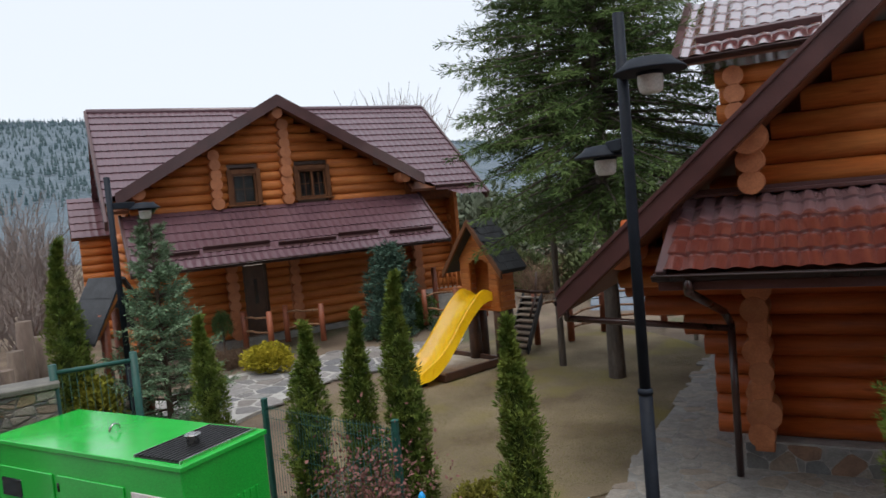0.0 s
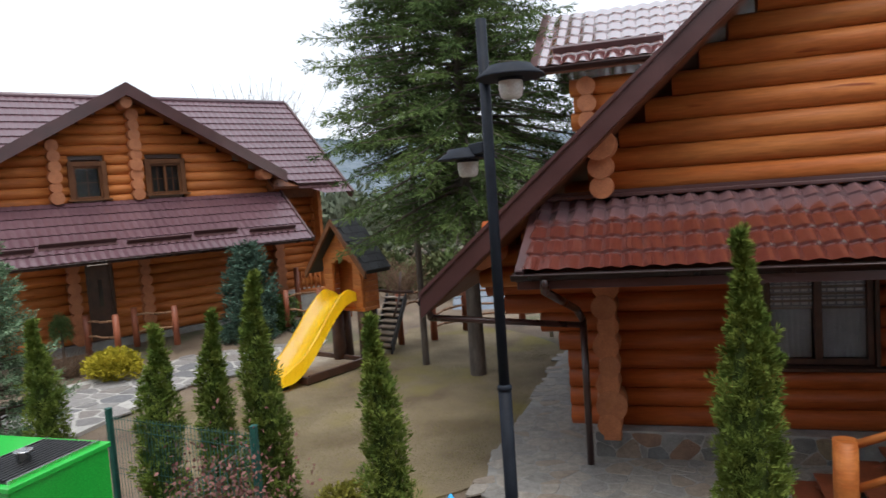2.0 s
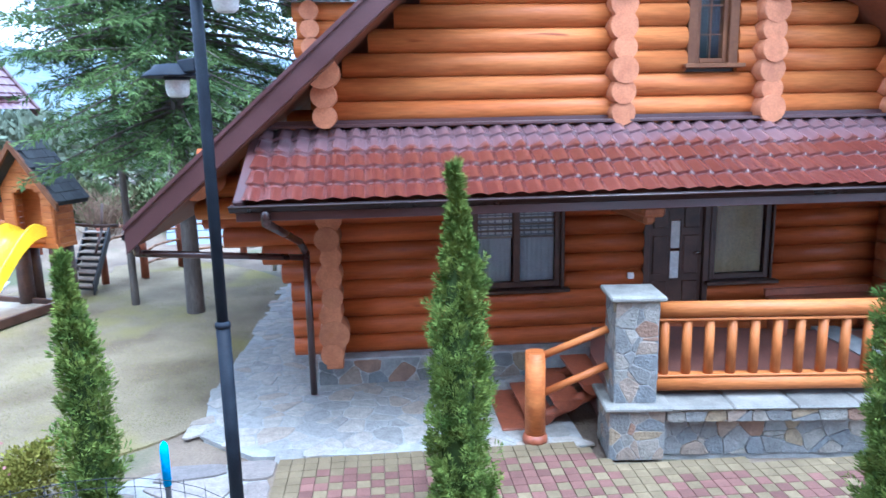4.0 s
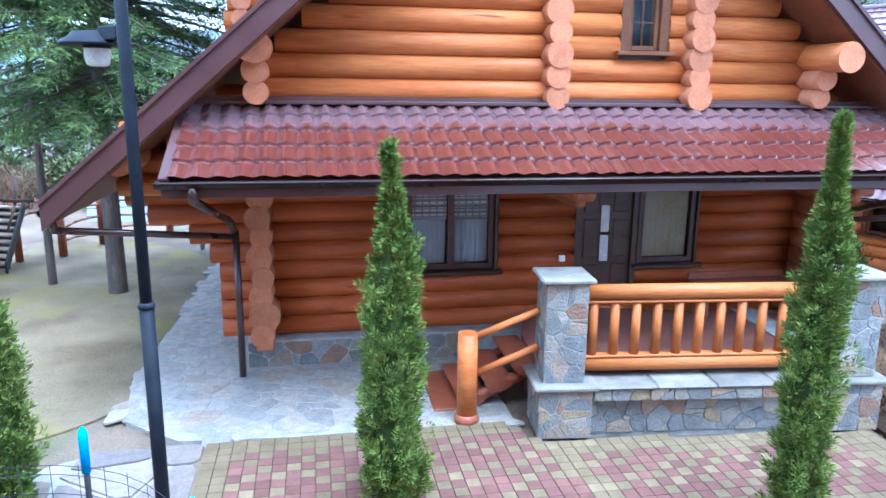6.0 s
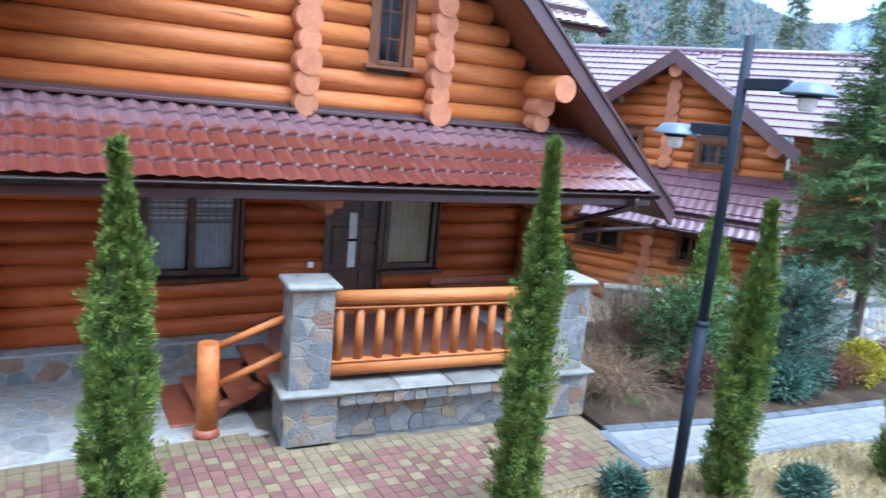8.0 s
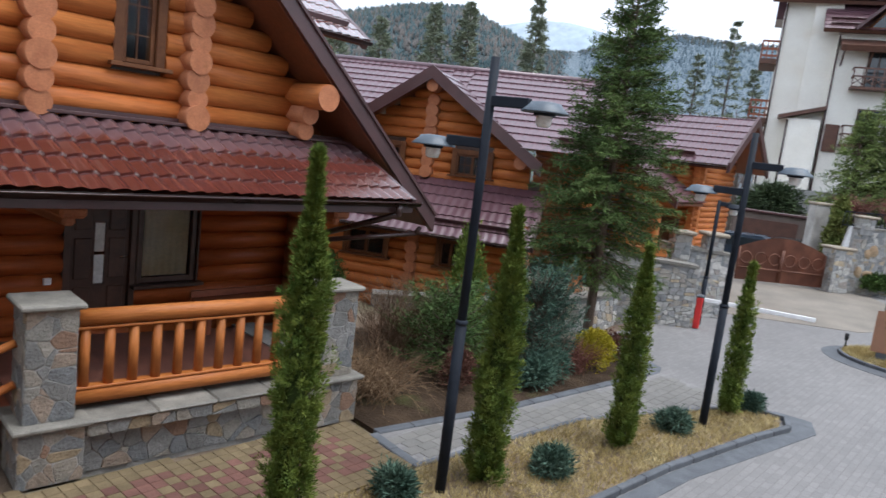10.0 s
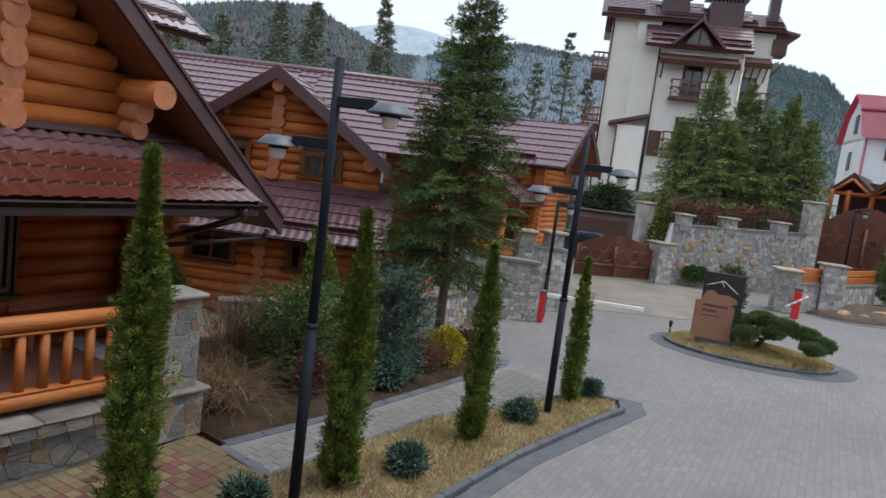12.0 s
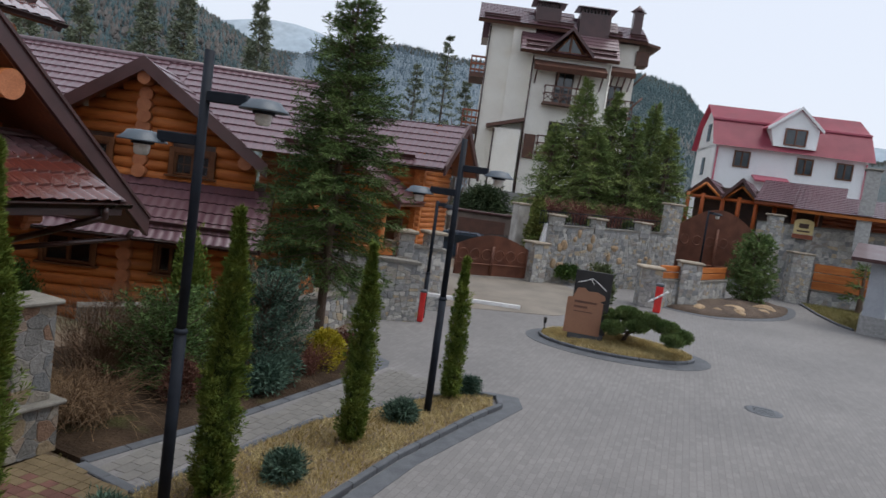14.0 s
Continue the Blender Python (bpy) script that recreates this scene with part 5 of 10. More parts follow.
for z0, z1 in ((0.98, 1.33), (0.55, 0.93)):
    log(newel, (0.05, 0, z0), (0.72, -0.22, z1), 0.04, WOOD, "handrail", 10)
# bench by the door
bench = thing("porch_bench", pose(5.9, 8.55, 0.58), "red-brown wooden porch bench against the log wall", "bench")
for lo, hi in (((-0.75, 0, 0.4), (0.75, 0.42, 0.45)), ((-0.75, 0.4, 0.45), (0.75, 0.45, 0.55))):
    bm = bmesh.new()
    box(bm, lo, hi, 0.01)
    part("seat" if lo[1] == 0 else "backrest", bm, WOOD_RED, bench)
for x in (-0.7, 0.62):
    bm = bmesh.new()
    box(bm, (x, 0.02, 0), (x + 0.08, 0.4, 0.4), 0.01)
    part("leg", bm, WOOD_RED, bench)


# ---- two more log houses, seen across the garden ----
def roof_deck(house, pts, lift, thick, material):
    """A plate under a roof plane through four points in order."""
    bm = bmesh.new()
    pts = [V(p) for p in pts]
    nrm = (pts[1] - pts[0]).cross(pts[2] - pts[0]).normalized()
    if nrm.z < 0:
        nrm = -nrm
    a = [bm.verts.new(p - nrm * lift) for p in pts]
    b = [bm.verts.new(p - nrm * (lift + thick)) for p in pts]
    bm.faces.new(a)
    bm.faces.new(b[::-1])
    k = len(pts)
    for i in range(k):
        bm.faces.new((a[i], b[i], b[(i + 1) % k], a[(i + 1) % k]))
    bmesh.ops.recalc_face_normals(bm, faces=bm.faces[:])
    return part("roof_deck", bm, material, house)


def board(house, a, b, y0, y1, up, down, material=BARGE, name="barge_board"):
    """A sloping board between two points, y0 to y1 deep."""
    bm = bmesh.new()
    ends = [[bm.verts.new((p[0], y, p[1] + dz)) for y, dz in ((y0, up), (y0, -down), (y1, -down), (y1, up))] for p in (a, b)]
    for i in range(4):
        bm.faces.new((ends[0][i], ends[0][(i + 1) % 4], ends[1][(i + 1) % 4], ends[1][i]))
    bm.faces.new(ends[0])
    bm.faces.new(ends[1])
    bmesh.ops.recalc_face_normals(bm, faces=bm.faces[:])
    return part(name, bm, material, house)


def snow_guard(house, u0, u1, origin, up, along):
    bm = bmesh.new()
    m = face_map(origin, (1, 0, 0), up)
    box(bm, (u0, along, 0.03), (u1, along + 0.03, 0.16), 0.005, m)
    box(bm, (u0, along - 0.1, 0.03), (u1, along, 0.05), 0.0, m)
    part("snow_guard", bm, BARGE, house)


def log_gable_house(h, eave, gable, main, base_z, windows, stacks, lower, low_gaps, pitch=0.262, r=0.145, low_y=None):
    """Main roof with its ridge along x, a broad front gable, a lean-to roof below it and log walls.
    eave: x0, x1, z, top y, top z; gable: tip left, tip right, tip z, apex z, wall y, barge y; main: x0, x1, ridge y, ridge z, eave y, eave z."""
    ex0, ex1, ez, ty, tz = eave
    gl, gr, gz, az, gy, by = gable
    mx0, mx1, ry, rz, my, mz = main
    mid = (gl + gr) / 2
    gs = (az - gz) / ((gr - gl) / 2)
    upv = V((0, ty, tz - ez))
    tile_sheet("porch_roof", h, ROOF_MAROON, (ex0, 0, ez), (1, 0, 0), upv, ex1 - ex0, upv.length, fine=4)
    roof_deck(h, [(ex0, 0.05, ez), (ex1, 0.05, ez), (ex1, ty, tz), (ex0, ty, tz)], 0.05, 0.08, SOFFIT)
    gutter(h, (ex0, -0.05, ez - 0.02), (ex1, -0.05, ez - 0.02))
    for x in (ex0 - 0.05, ex1 - 0.03):
        bm = bmesh.new()
        box(bm, (x, -0.03, -0.12), (x + 0.08, upv.length, 0.06), 0.01, face_map((0, 0, ez), (1, 0, 0), upv))
        part("rake_trim", bm, BARGE, h)
    # main roof, front and back
    mu = V((0, ry - my, rz - mz))
    cl, cr = V((gl, 0, gz)), V((gr, 0, gz))
    tile_sheet("main_roof", h, ROOF_MAROON, (mx0, my, mz), (1, 0, 0), mu, gl + 0.9 * (mid - gl) - mx0, mu.length, fine=4, keep=[((gl, 0, gz), V((-gs, 0, 1)).normalized())])
    x0 = gr - 0.9 * (gr - mid)
    tile_sheet("main_roof", h, ROOF_MAROON, (x0, my, mz), (1, 0, 0), mu, mx1 - x0, mu.length, fine=4, keep=[((gr, 0, gz), V((gs, 0, 1)).normalized())])
    top = V((0, (ry - my) * 0.72, (rz - mz) * 0.72))
    rest = mu.length * 0.28
    tile_sheet("main_roof", h, ROOF_MAROON, (gl + 0.9 * (mid - gl), my + top.y, mz + top.z), (1, 0, 0), mu, x0 - gl - 0.9 * (mid - gl), rest, fine=4)
    bu = V((0, -(ry - my), rz - mz))
    tile_sheet("main_roof", h, ROOF_MAROON, (mx1, 2 * ry - my, mz), (-1, 0, 0), bu, mx1 - mx0, bu.length, fine=2)
    for d0, d1, dy in ((mx0, gl + 0.3, my + 0.4), (gl + 0.3, gr - 0.3, gy + 0.6), (gr - 0.3, mx1, my + 0.4)):
        if d1 - d0 > 0.05:
            dz = mz + (dy - my) * (rz - mz) / (ry - my)
            roof_deck(h, [(d0, dy, dz), (d1, dy, dz), (d1, ry, rz), (d0, ry, rz)], 0.06, 0.1, SOFFIT)
    bm = bmesh.new()
    rod(bm, (mx0, ry, rz + 0.02), (mx1, ry, rz + 0.02), 0.09, n=10)
    part("ridge_cap", bm, ROOF_MAROON, h)
    for x in (mx0 - 0.06, mx1 - 0.02):
        bm = bmesh.new()
        box(bm, (x, -0.05, -0.2), (x + 0.08, mu.length, 0.08), 0.01, face_map((0, my, mz), (1, 0, 0), mu))
        part("barge_board", bm, BARGE, h)
    # front gable roof runs back to the main slope
    deep = my + (az - mz) / (rz - mz) * (ry - my)
    mn = mu.cross(V((1, 0, 0))).normalized()
    if mn.z < 0:
        mn = -mn
    for left in (True, False):
        e = V((gl if left else gr, 0, gz))
        d = V((mid - e.x, 0, az - gz))
        if left:
            tile_sheet("gable_roof", h, ROOF_MAROON, (e.x, deep, e.z), (0, -1, 0), d, deep - by, d.length, fine=4, keep=[((0, my, mz), mn)])
        else:
            tile_sheet("gable_roof", h, ROOF_MAROON, (e.x, by, e.z), (0, 1, 0), d, deep - by, d.length, fine=4, keep=[((0, my, mz), mn)])
        board(h, (e.x, e.z), (mid, az), by - 0.03, by + 0.05, 0.09, 0.24)
        roof_deck(h, [(e.x, by + 0.06, e.z), (mid, by + 0.06, az), (mid, gy + 0.3, az), (e.x, gy + 0.3, e.z)], 0.05, 0.08, SOFFIT)
    # gable wall
    z = tz + 0.03
    while z < az - 0.35:
        a, b = max(mid - (az - 0.24 - z + 0.5 * r) / gs, gl + 0.35), min(mid + (az - 0.24 - z + 0.5 * r) / gs, gr - 0.35)
        if b - a > 0.3:
            course(h, z, a, b, gy + r, r, [(w[0] - 0.1, w[1] + 0.1, w[2] - 0.04, w[3] + 0.1) for w in windows])
        z += pitch
    # added dark strips behind the gable logs block light leaks
    zz = tz - 0.1
    half = lambda q: (az - 0.45 - q) / gs
    while zz < az - 0.7:
        xs = [(mid - half(zz + 0.3), mid + half(zz + 0.3))]
        for w in windows:
            if w[2] - 0.3 < zz < w[3] and zz + 0.3 > w[2]:
                xs = [s for p, q in xs for s in ((p, min(q, w[0])), (max(p, w[1]), q)) if s[1] - s[0] > 0.02]
        for p, q in xs:
            bm = bmesh.new()
            box(bm, (p, gy + 0.16, zz), (q, gy + 0.22, zz + 0.298))
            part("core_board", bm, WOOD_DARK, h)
        zz += 0.3
    for w in windows:
        window_unit(h, *w, gy + 0.035, TRIM, 2 if w[1] - w[0] > 0.7 else 1, 1, 0.05, 0.13, room=0.16)
    for x, top_z in stacks:
        stack(h, x, gy - 0.2, gy + 0.2, tz - 0.02, top_z, pitch, 0.15, int(x * 10) + 50)
    for x in (gl + 0.55, gr - 0.55):
        log(h, (x, by + 0.12, gz + 0.05), (x, gy + 0.3, gz + 0.05), 0.17, WOOD_END, "log_end", 14)
    log(h, (mid, by + 0.1, az - 0.4), (mid, gy + 0.3, az - 0.4), 0.15, WOOD_END, "log_end", 14)
    # lower wall, under the lean-to roof
    ly = gy if low_y is None else low_y
    top_low = min(tz - 0.5, ez + ly / ty * (tz - ez) - 0.2)
    z = base_z + r
    while z < top_low:
        course(h, z, ex0 + 0.35, ex1 - 0.2, ly + r, r, [g[:4] for g in low_gaps])
        z += pitch
    bm = bmesh.new()
    xs = sorted([ex0 + 0.4] + [v for g in low_gaps for v in g[:2]] + [ex1 - 0.3])
    for p, q in zip(xs[::2], xs[1::2]):
        box(bm, (p, ly + 0.16, base_z), (q, ly + 0.24, top_low + 0.12))
    for g in low_gaps:
        box(bm, (g[0], ly + 0.16, g[3]), (g[1], ly + 0.24, top_low + 0.12))
        if g[2] > base_z + 0.05:
            box(bm, (g[0], ly + 0.16, base_z), (g[1], ly + 0.24, g[2]))
    box(bm, (mx0 + 0.5, ly + 0.3, base_z), (mx0 + 0.62, 2 * ry - my - 0.4, mz + 0.3))
    box(bm, (mx1 - 0.62, ly + 0.3, base_z), (mx1 - 0.5, 2 * ry - my - 0.4, mz + 0.3))
    part("wall_core", bm, WOOD, h)
    for g in low_gaps:
        if g[4] == "window":
            window_unit(h, *g[:4], ly + 0.04, TRIM, 2, 0, 0.06, 0.1, room=0.16)
        else:
            bm = bmesh.new()
            box(bm, (g[0], ly + 0.08, g[2]), (g[0] + 0.08, ly + 0.2, g[3]), 0.006)
            box(bm, (g[1] - 0.08, ly + 0.08, g[2]), (g[1], ly + 0.2, g[3]), 0.006)
            box(bm, (g[0] + 0.08, ly + 0.1, g[2]), (g[1] - 0.08, ly + 0.16, g[3] - 0.02), 0.01)
            d = part("door", bm, WOOD_DARK, h)
            bm = bmesh.new()
            c = (g[0] + g[1]) / 2
            box(bm, (c - 0.05, ly + 0.085, g[2] + 0.9), (c + 0.05, ly + 0.098, g[2] + 1.6), 0.004)
            part("door_glass", bm, PANE, d)
    for x in lower:
        stack(h, x, ly - 0.22, ly + 0.25, base_z, top_low, pitch, 0.15, int(x * 10) + 90)
    bm = bmesh.new()
    box(bm, (ex0 + 0.3, ly - 0.06, base_z - 1.4), (ex1 - 0.15, ly + 0.3, base_z))
    part("plinth", bm, MORTAR, h)
    # gable ends of the main roof
    for x in (mx0 + 0.56, mx1 - 0.56):
        bm = bmesh.new()
        tri = [(my + 0.7, mz + 0.2), (2 * ry - my - 0.7, mz + 0.2), (ry, rz - 0.35)]
        a = [bm.verts.new((x - 0.06, yy, zz)) for yy, zz in tri]
        b = [bm.verts.new((x + 0.06, yy, zz)) for yy, zz in tri]
        bm.faces.new(a)
        bm.faces.new(b)
        for i in range(3):
            bm.faces.new((a[i], b[i], b[(i + 1) % 3], a[(i + 1) % 3]))
        bmesh.ops.recalc_face_normals(bm, faces=bm.faces[:])
        part("gable_end", bm, WOOD, h)


def plain_gable_roof(h, x0, x1, y0, y1, ez, az, material=ROOF_MAROON, fine=3, along="y", name="roof"):
    """A small roof of two slopes. along: the way of its ridge."""
    if along == "y":
        mid = (x0 + x1) / 2
        d = V((mid - x0, 0, az - ez))
        tile_sheet(name, h, material, (x0, y1, ez), (0, -1, 0), d, y1 - y0, d.length, fine=fine)
        e = V((mid - x1, 0, az - ez))
        tile_sheet(name, h, material, (x1, y0, ez), (0, 1, 0), e, y1 - y0, e.length, fine=fine)
        roof_deck(h, [(x0, y0, ez), (x0, y1, ez), (mid, y1, az), (mid, y0, az)], 0.04, 0.08, SOFFIT)
        roof_deck(h, [(x1, y0, ez), (x1, y1, ez), (mid, y1, az), (mid, y0, az)], 0.04, 0.08, SOFFIT)
        board(h, (x0, ez), (mid, az), y0 - 0.04, y0 + 0.04, 0.06, 0.18)
        board(h, (x1, ez), (mid, az), y0 - 0.04, y0 + 0.04, 0.06, 0.18)
    else:
        mid = (y0 + y1) / 2
        d = V((0, mid - y0, az - ez))
        tile_sheet(name, h, material, (x0, y0, ez), (1, 0, 0), d, x1 - x0, d.length, fine=fine)
        e = V((0, mid - y1, az - ez))
        tile_sheet(name, h, material, (x1, y1, ez), (-1, 0, 0), e, x1 - x0, e.length, fine=fine)
        roof_deck(h, [(x0, y0, ez), (x1, y0, ez), (x1, mid, az), (x0, mid, az)], 0.04, 0.08, SOFFIT)
        roof_deck(h, [(x0, y1, ez), (x1, y1, ez), (x1, mid, az), (x0, mid, az)], 0.04, 0.08, SOFFIT)


left_house = thing("log_house", pose(-14.24, 10.95, 0.0, 0, 0, 56.5), "orange log house with broad gable over brown tiled porch", "house", "log houses")
log_gable_house(left_house, (0.0, 8.55, 2.63, 1.8, 4.05), (-0.1, 8.5, 4.53, 6.95, 1.8, 1.15), (-0.36, 10.62, 5.0, 7.2, 1.0, 3.9), 0.42,
                [(2.9, 3.56, 4.14, 4.96), (4.78, 5.6, 4.18, 4.98)], [(2.45, 5.5), (4.41, 6.3)], [2.6, 4.36, 8.3], [(2.92, 3.6, 0.42, 2.42, "door")])
for u0, u1 in ((0.3, 1.6), (1.7, 3.4), (3.6, 5.2), (5.3, 6.5), (6.8, 8.2)):
    snow_guard(left_house, u0, u1, (0, 0, 2.63), V((0, 1.8, 1.42)), 0.45 + 0.12 * (int(u0 * 3) % 2))
snow_guard(left_house, 8.9, 10.3, (0, 1.0, 3.9), V((0, 4, 3.3)), 0.35)
# wing behind its end
plain_gable_roof(left_house, -1.1, 0.4, 6.6, 9.6, 3.6, 4.9, along="x", name="wing_roof")
bm = bmesh.new()
box(bm, (-0.85, 7.0, -0.3), (0.2, 9.2, 3.7))
part("wing_wall", bm, WOOD, left_house)
for k in range(13):
    log(left_house, (-0.9, 6.95, 0.5 + k * 0.262), (0.2, 6.95, 0.5 + k * 0.262), 0.14, WOOD)
for k in range(12):
    log(left_house, (0.1 + 0.02 * (k % 2), 1.5, 0.6 + k * 0.262), (0.1, 5.5, 0.6 + k * 0.262), 0.14, WOOD)

for k in range(13):
    z = 0.56 + k * 0.262
    log(left_house, (10.08, 2.4 + 0.04 * (k % 2), z), (10.08, 8.0, z), 0.14, WOOD)
    log(left_house, (8.3, 2.7, z), (10.3, 2.7, z), 0.14, WOOD)
deck = thing("deck_railing", pose(-14.24, 10.95, 0.0, 0, 0, 56.5), "orange timber deck railing at the end of the log house", "railing")
log(deck, (8.45, 0.9, 1.68), (10.6, 0.9, 1.6), 0.07, WOOD, "top_rail", 10)
log(deck, (8.45, 0.9, 1.02), (10.6, 0.9, 0.98), 0.06, WOOD, "bottom_rail", 10)
for k in range(14):
    log(deck, (8.55 + k * 0.155, 0.9, 1.0), (8.55 + k * 0.155, 0.9, 1.64), 0.032, WOOD, "baluster", 8)
for u in (8.4, 9.5, 10.6):
    log(deck, (u, 0.9, 0.2), (u, 0.9, 1.75), 0.08, WOOD_RED, "post", 10)
bm = bmesh.new()
box(bm, (8.4, 0.85, 0.15), (10.7, 3.0, 0.9))
part("deck_base", bm, MORTAR, deck)

right_house = thing("log_house", pose(13.37, 9.68, -1.0, 0, 0, -63.2), "orange log house with brown metal roof below the road", "house", "log houses")
log_gable_house(right_house, (-7.5, 0.75, 2.47, 1.6, 3.75), (-5.42, 0.62, 4.35, 6.45, 1.6, 1.0), (-9.0, 2.3, 4.5, 6.87, 1.0, 4.75), 0.0,
                [(-4.15, -3.2, 3.9, 4.45), (-1.66, -0.82, 3.9, 4.43)], [(-2.42, 5.9)], [-2.3, 0.5], [(-4.1, -3.05, 1.6, 2.25, "window"), (-1.6, -1.02, 1.6, 2.25, "window")], low_y=0.7)
snow_guard(right_house, -6.5, 0.5, (0, 0, 2.47), V((0, 1.6, 1.28)), 0.4)
snow_guard(right_house, 0.9, 2.0, (0, 1.0, 4.75), V((0, 3.5, 2.12)), 0.5)
# a third log house farther along the road
end_house = thing("log_house", pose(20.0, 9.85, 0.0, 0, 0, -88), "smaller log house with entrance porch by the gate", "house", "log houses")
tile_sheet("roof", end_house, ROOF_MAROON, (-4.0, 0.0, 4.0), (1, 0, 0), (0, 2.0, 1.48), 6.75, 2.49, fine=4)
tile_sheet("roof", end_house, ROOF_MAROON, (2.75, 4.0, 4.0), (-1, 0, 0), (0, -2.0, 1.48), 6.75, 2.49, fine=2)
roof_deck(end_house, [(-4.0, 0.0, 4.0), (2.75, 0.0, 4.0), (2.75, 2.0, 5.48), (-4.0, 2.0, 5.48)], 0.05, 0.1, SOFFIT)
roof_deck(end_house, [(-4.0, 4.0, 4.0), (2.75, 4.0, 4.0), (2.75, 2.0, 5.48), (-4.0, 2.0, 5.48)], 0.05, 0.1, SOFFIT)
gutter(end_house, (-4.0, -0.05, 3.97), (2.75, -0.05, 3.97))
snow_guard(end_house, 0.6, 1.7, (0, 0.0, 4.0), V((0, 2, 1.48)), 0.3)
for y0, y1, z0, z1 in ((0.0, 2.0, 4.0, 5.48), (4.0, 2.0, 4.0, 5.48)):
    bm = bmesh.new()
    ends = [[bm.verts.new((x, y, z + dz)) for x, dz in ((2.72, 0.09), (2.72, -0.2), (2.8, -0.2), (2.8, 0.09))] for y, z in ((y0, z0), (y1, z1))]
    for i in range(4):
        bm.faces.new((ends[0][i], ends[0][(i + 1) % 4], ends[1][(i + 1) % 4], ends[1][i]))
    bm.faces.new(ends[0])
    bm.faces.new(ends[1])
    bmesh.ops.recalc_face_normals(bm, faces=bm.faces[:])
    part("barge_board", bm, BARGE, end_house)
for k in range(23):
    log(end_house, (-3.8, 0.5, 0.15 + k * 0.172), (2.0, 0.5, 0.15 + k * 0.172), 0.1, WOOD, n=8)
    log(end_house, (1.8, 0.3, 0.235 + k * 0.172), (1.8, 3.6, 0.235 + k * 0.172), 0.1, WOOD, n=8)
for k in range(5):
    zz = 4.3 + k * 0.25
    inset = (zz - 4.0) / 1.48 * 2.0
    if 2.0 - inset > 0.15:
        log(end_house, (1.8, inset + 0.1, zz), (1.8, 3.9 - inset, zz), 0.14, WOOD)
bm = bmesh.new()
box(bm, (-3.8, 0.52, -0.4), (1.8, 0.6, 4.1))
box(bm, (1.74, 0.6, -0.4), (1.82, 3.6, 4.3))
box(bm, (-3.8, 3.5, -0.4), (1.8, 3.6, 4.1))
part("wall_core", bm, WOOD_DARK, end_house)
plain_gable_roof(end_house, -1.26, 2.1, -1.6, 0.6, 2.85, 3.95, name="porch_roof")
for u in (-0.95, 0.7, 1.5):
    log(end_house, (u, -1.3, 0.0), (u, -1.3, 2.85), 0.1, WOOD, "porch_post", 10)
log(end_house, (-1.15, -1.3, 2.82), (2.0, -1.3, 2.82), 0.11, WOOD, "porch_beam", 10)
log(end_house, (0.42, -1.3, 2.85), (0.42, -1.3, 3.7), 0.09, WOOD, "king_post", 10)
for k in range(6):
    zz = 2.98 + k * 0.15
    inset = (zz - 2.8) / 1.15 * 1.675
    if 1.5 - inset > 0.1:
        log(end_house, (0.42 - 1.5 + inset, -1.22, zz), (0.42 + 1.5 - inset, -1.22, zz), 0.085, WOOD, "gable_log", 8)
for u in (-0.95, 0.7):
    log(end_house, (u, -1.3, 0.85), (u + 0.8 if u > 0 else u + 0.6, -1.3, 0.85), 0.06, WOOD, "porch_rail", 8)
bm = bmesh.new()
box(bm, (0.8, 0.34, 0.2), (1.5, 0.4, 2.3), 0.01)
part("porch_door", bm, WOOD_DARK, end_house)


# ---- far buildings behind the road ----
def along(t_bearing, d):
    return (-d * math.sin(radians(t_bearing)), d * math.cos(radians(t_bearing)))


def far_window(b, x, z, w, h, y, frame=WOOD_DARK):
    win = new("window")
    win.parent = b
    win.location = (x, y, z)
    bm = bmesh.new()
    for lo, hi in (((-w / 2 - 0.08, -0.05, -0.08), (-w / 2, 0.08, h + 0.08)), ((w / 2, -0.05, -0.08), (w / 2 + 0.08, 0.08, h + 0.08)), ((-w / 2, -0.05, h), (w / 2, 0.08, h + 0.08)), ((-w / 2, -0.05, -0.08), (w / 2, 0.08, 0)), ((-0.04, -0.03, 0), (0.04, 0.08, h))):
        box(bm, lo, hi)
    part("frame", bm, frame, win)
    bm = bmesh.new()
    box(bm, (-w / 2, 0.01, 0), (w / 2, 0.06, h))
    part("pane", bm, PANE, win)


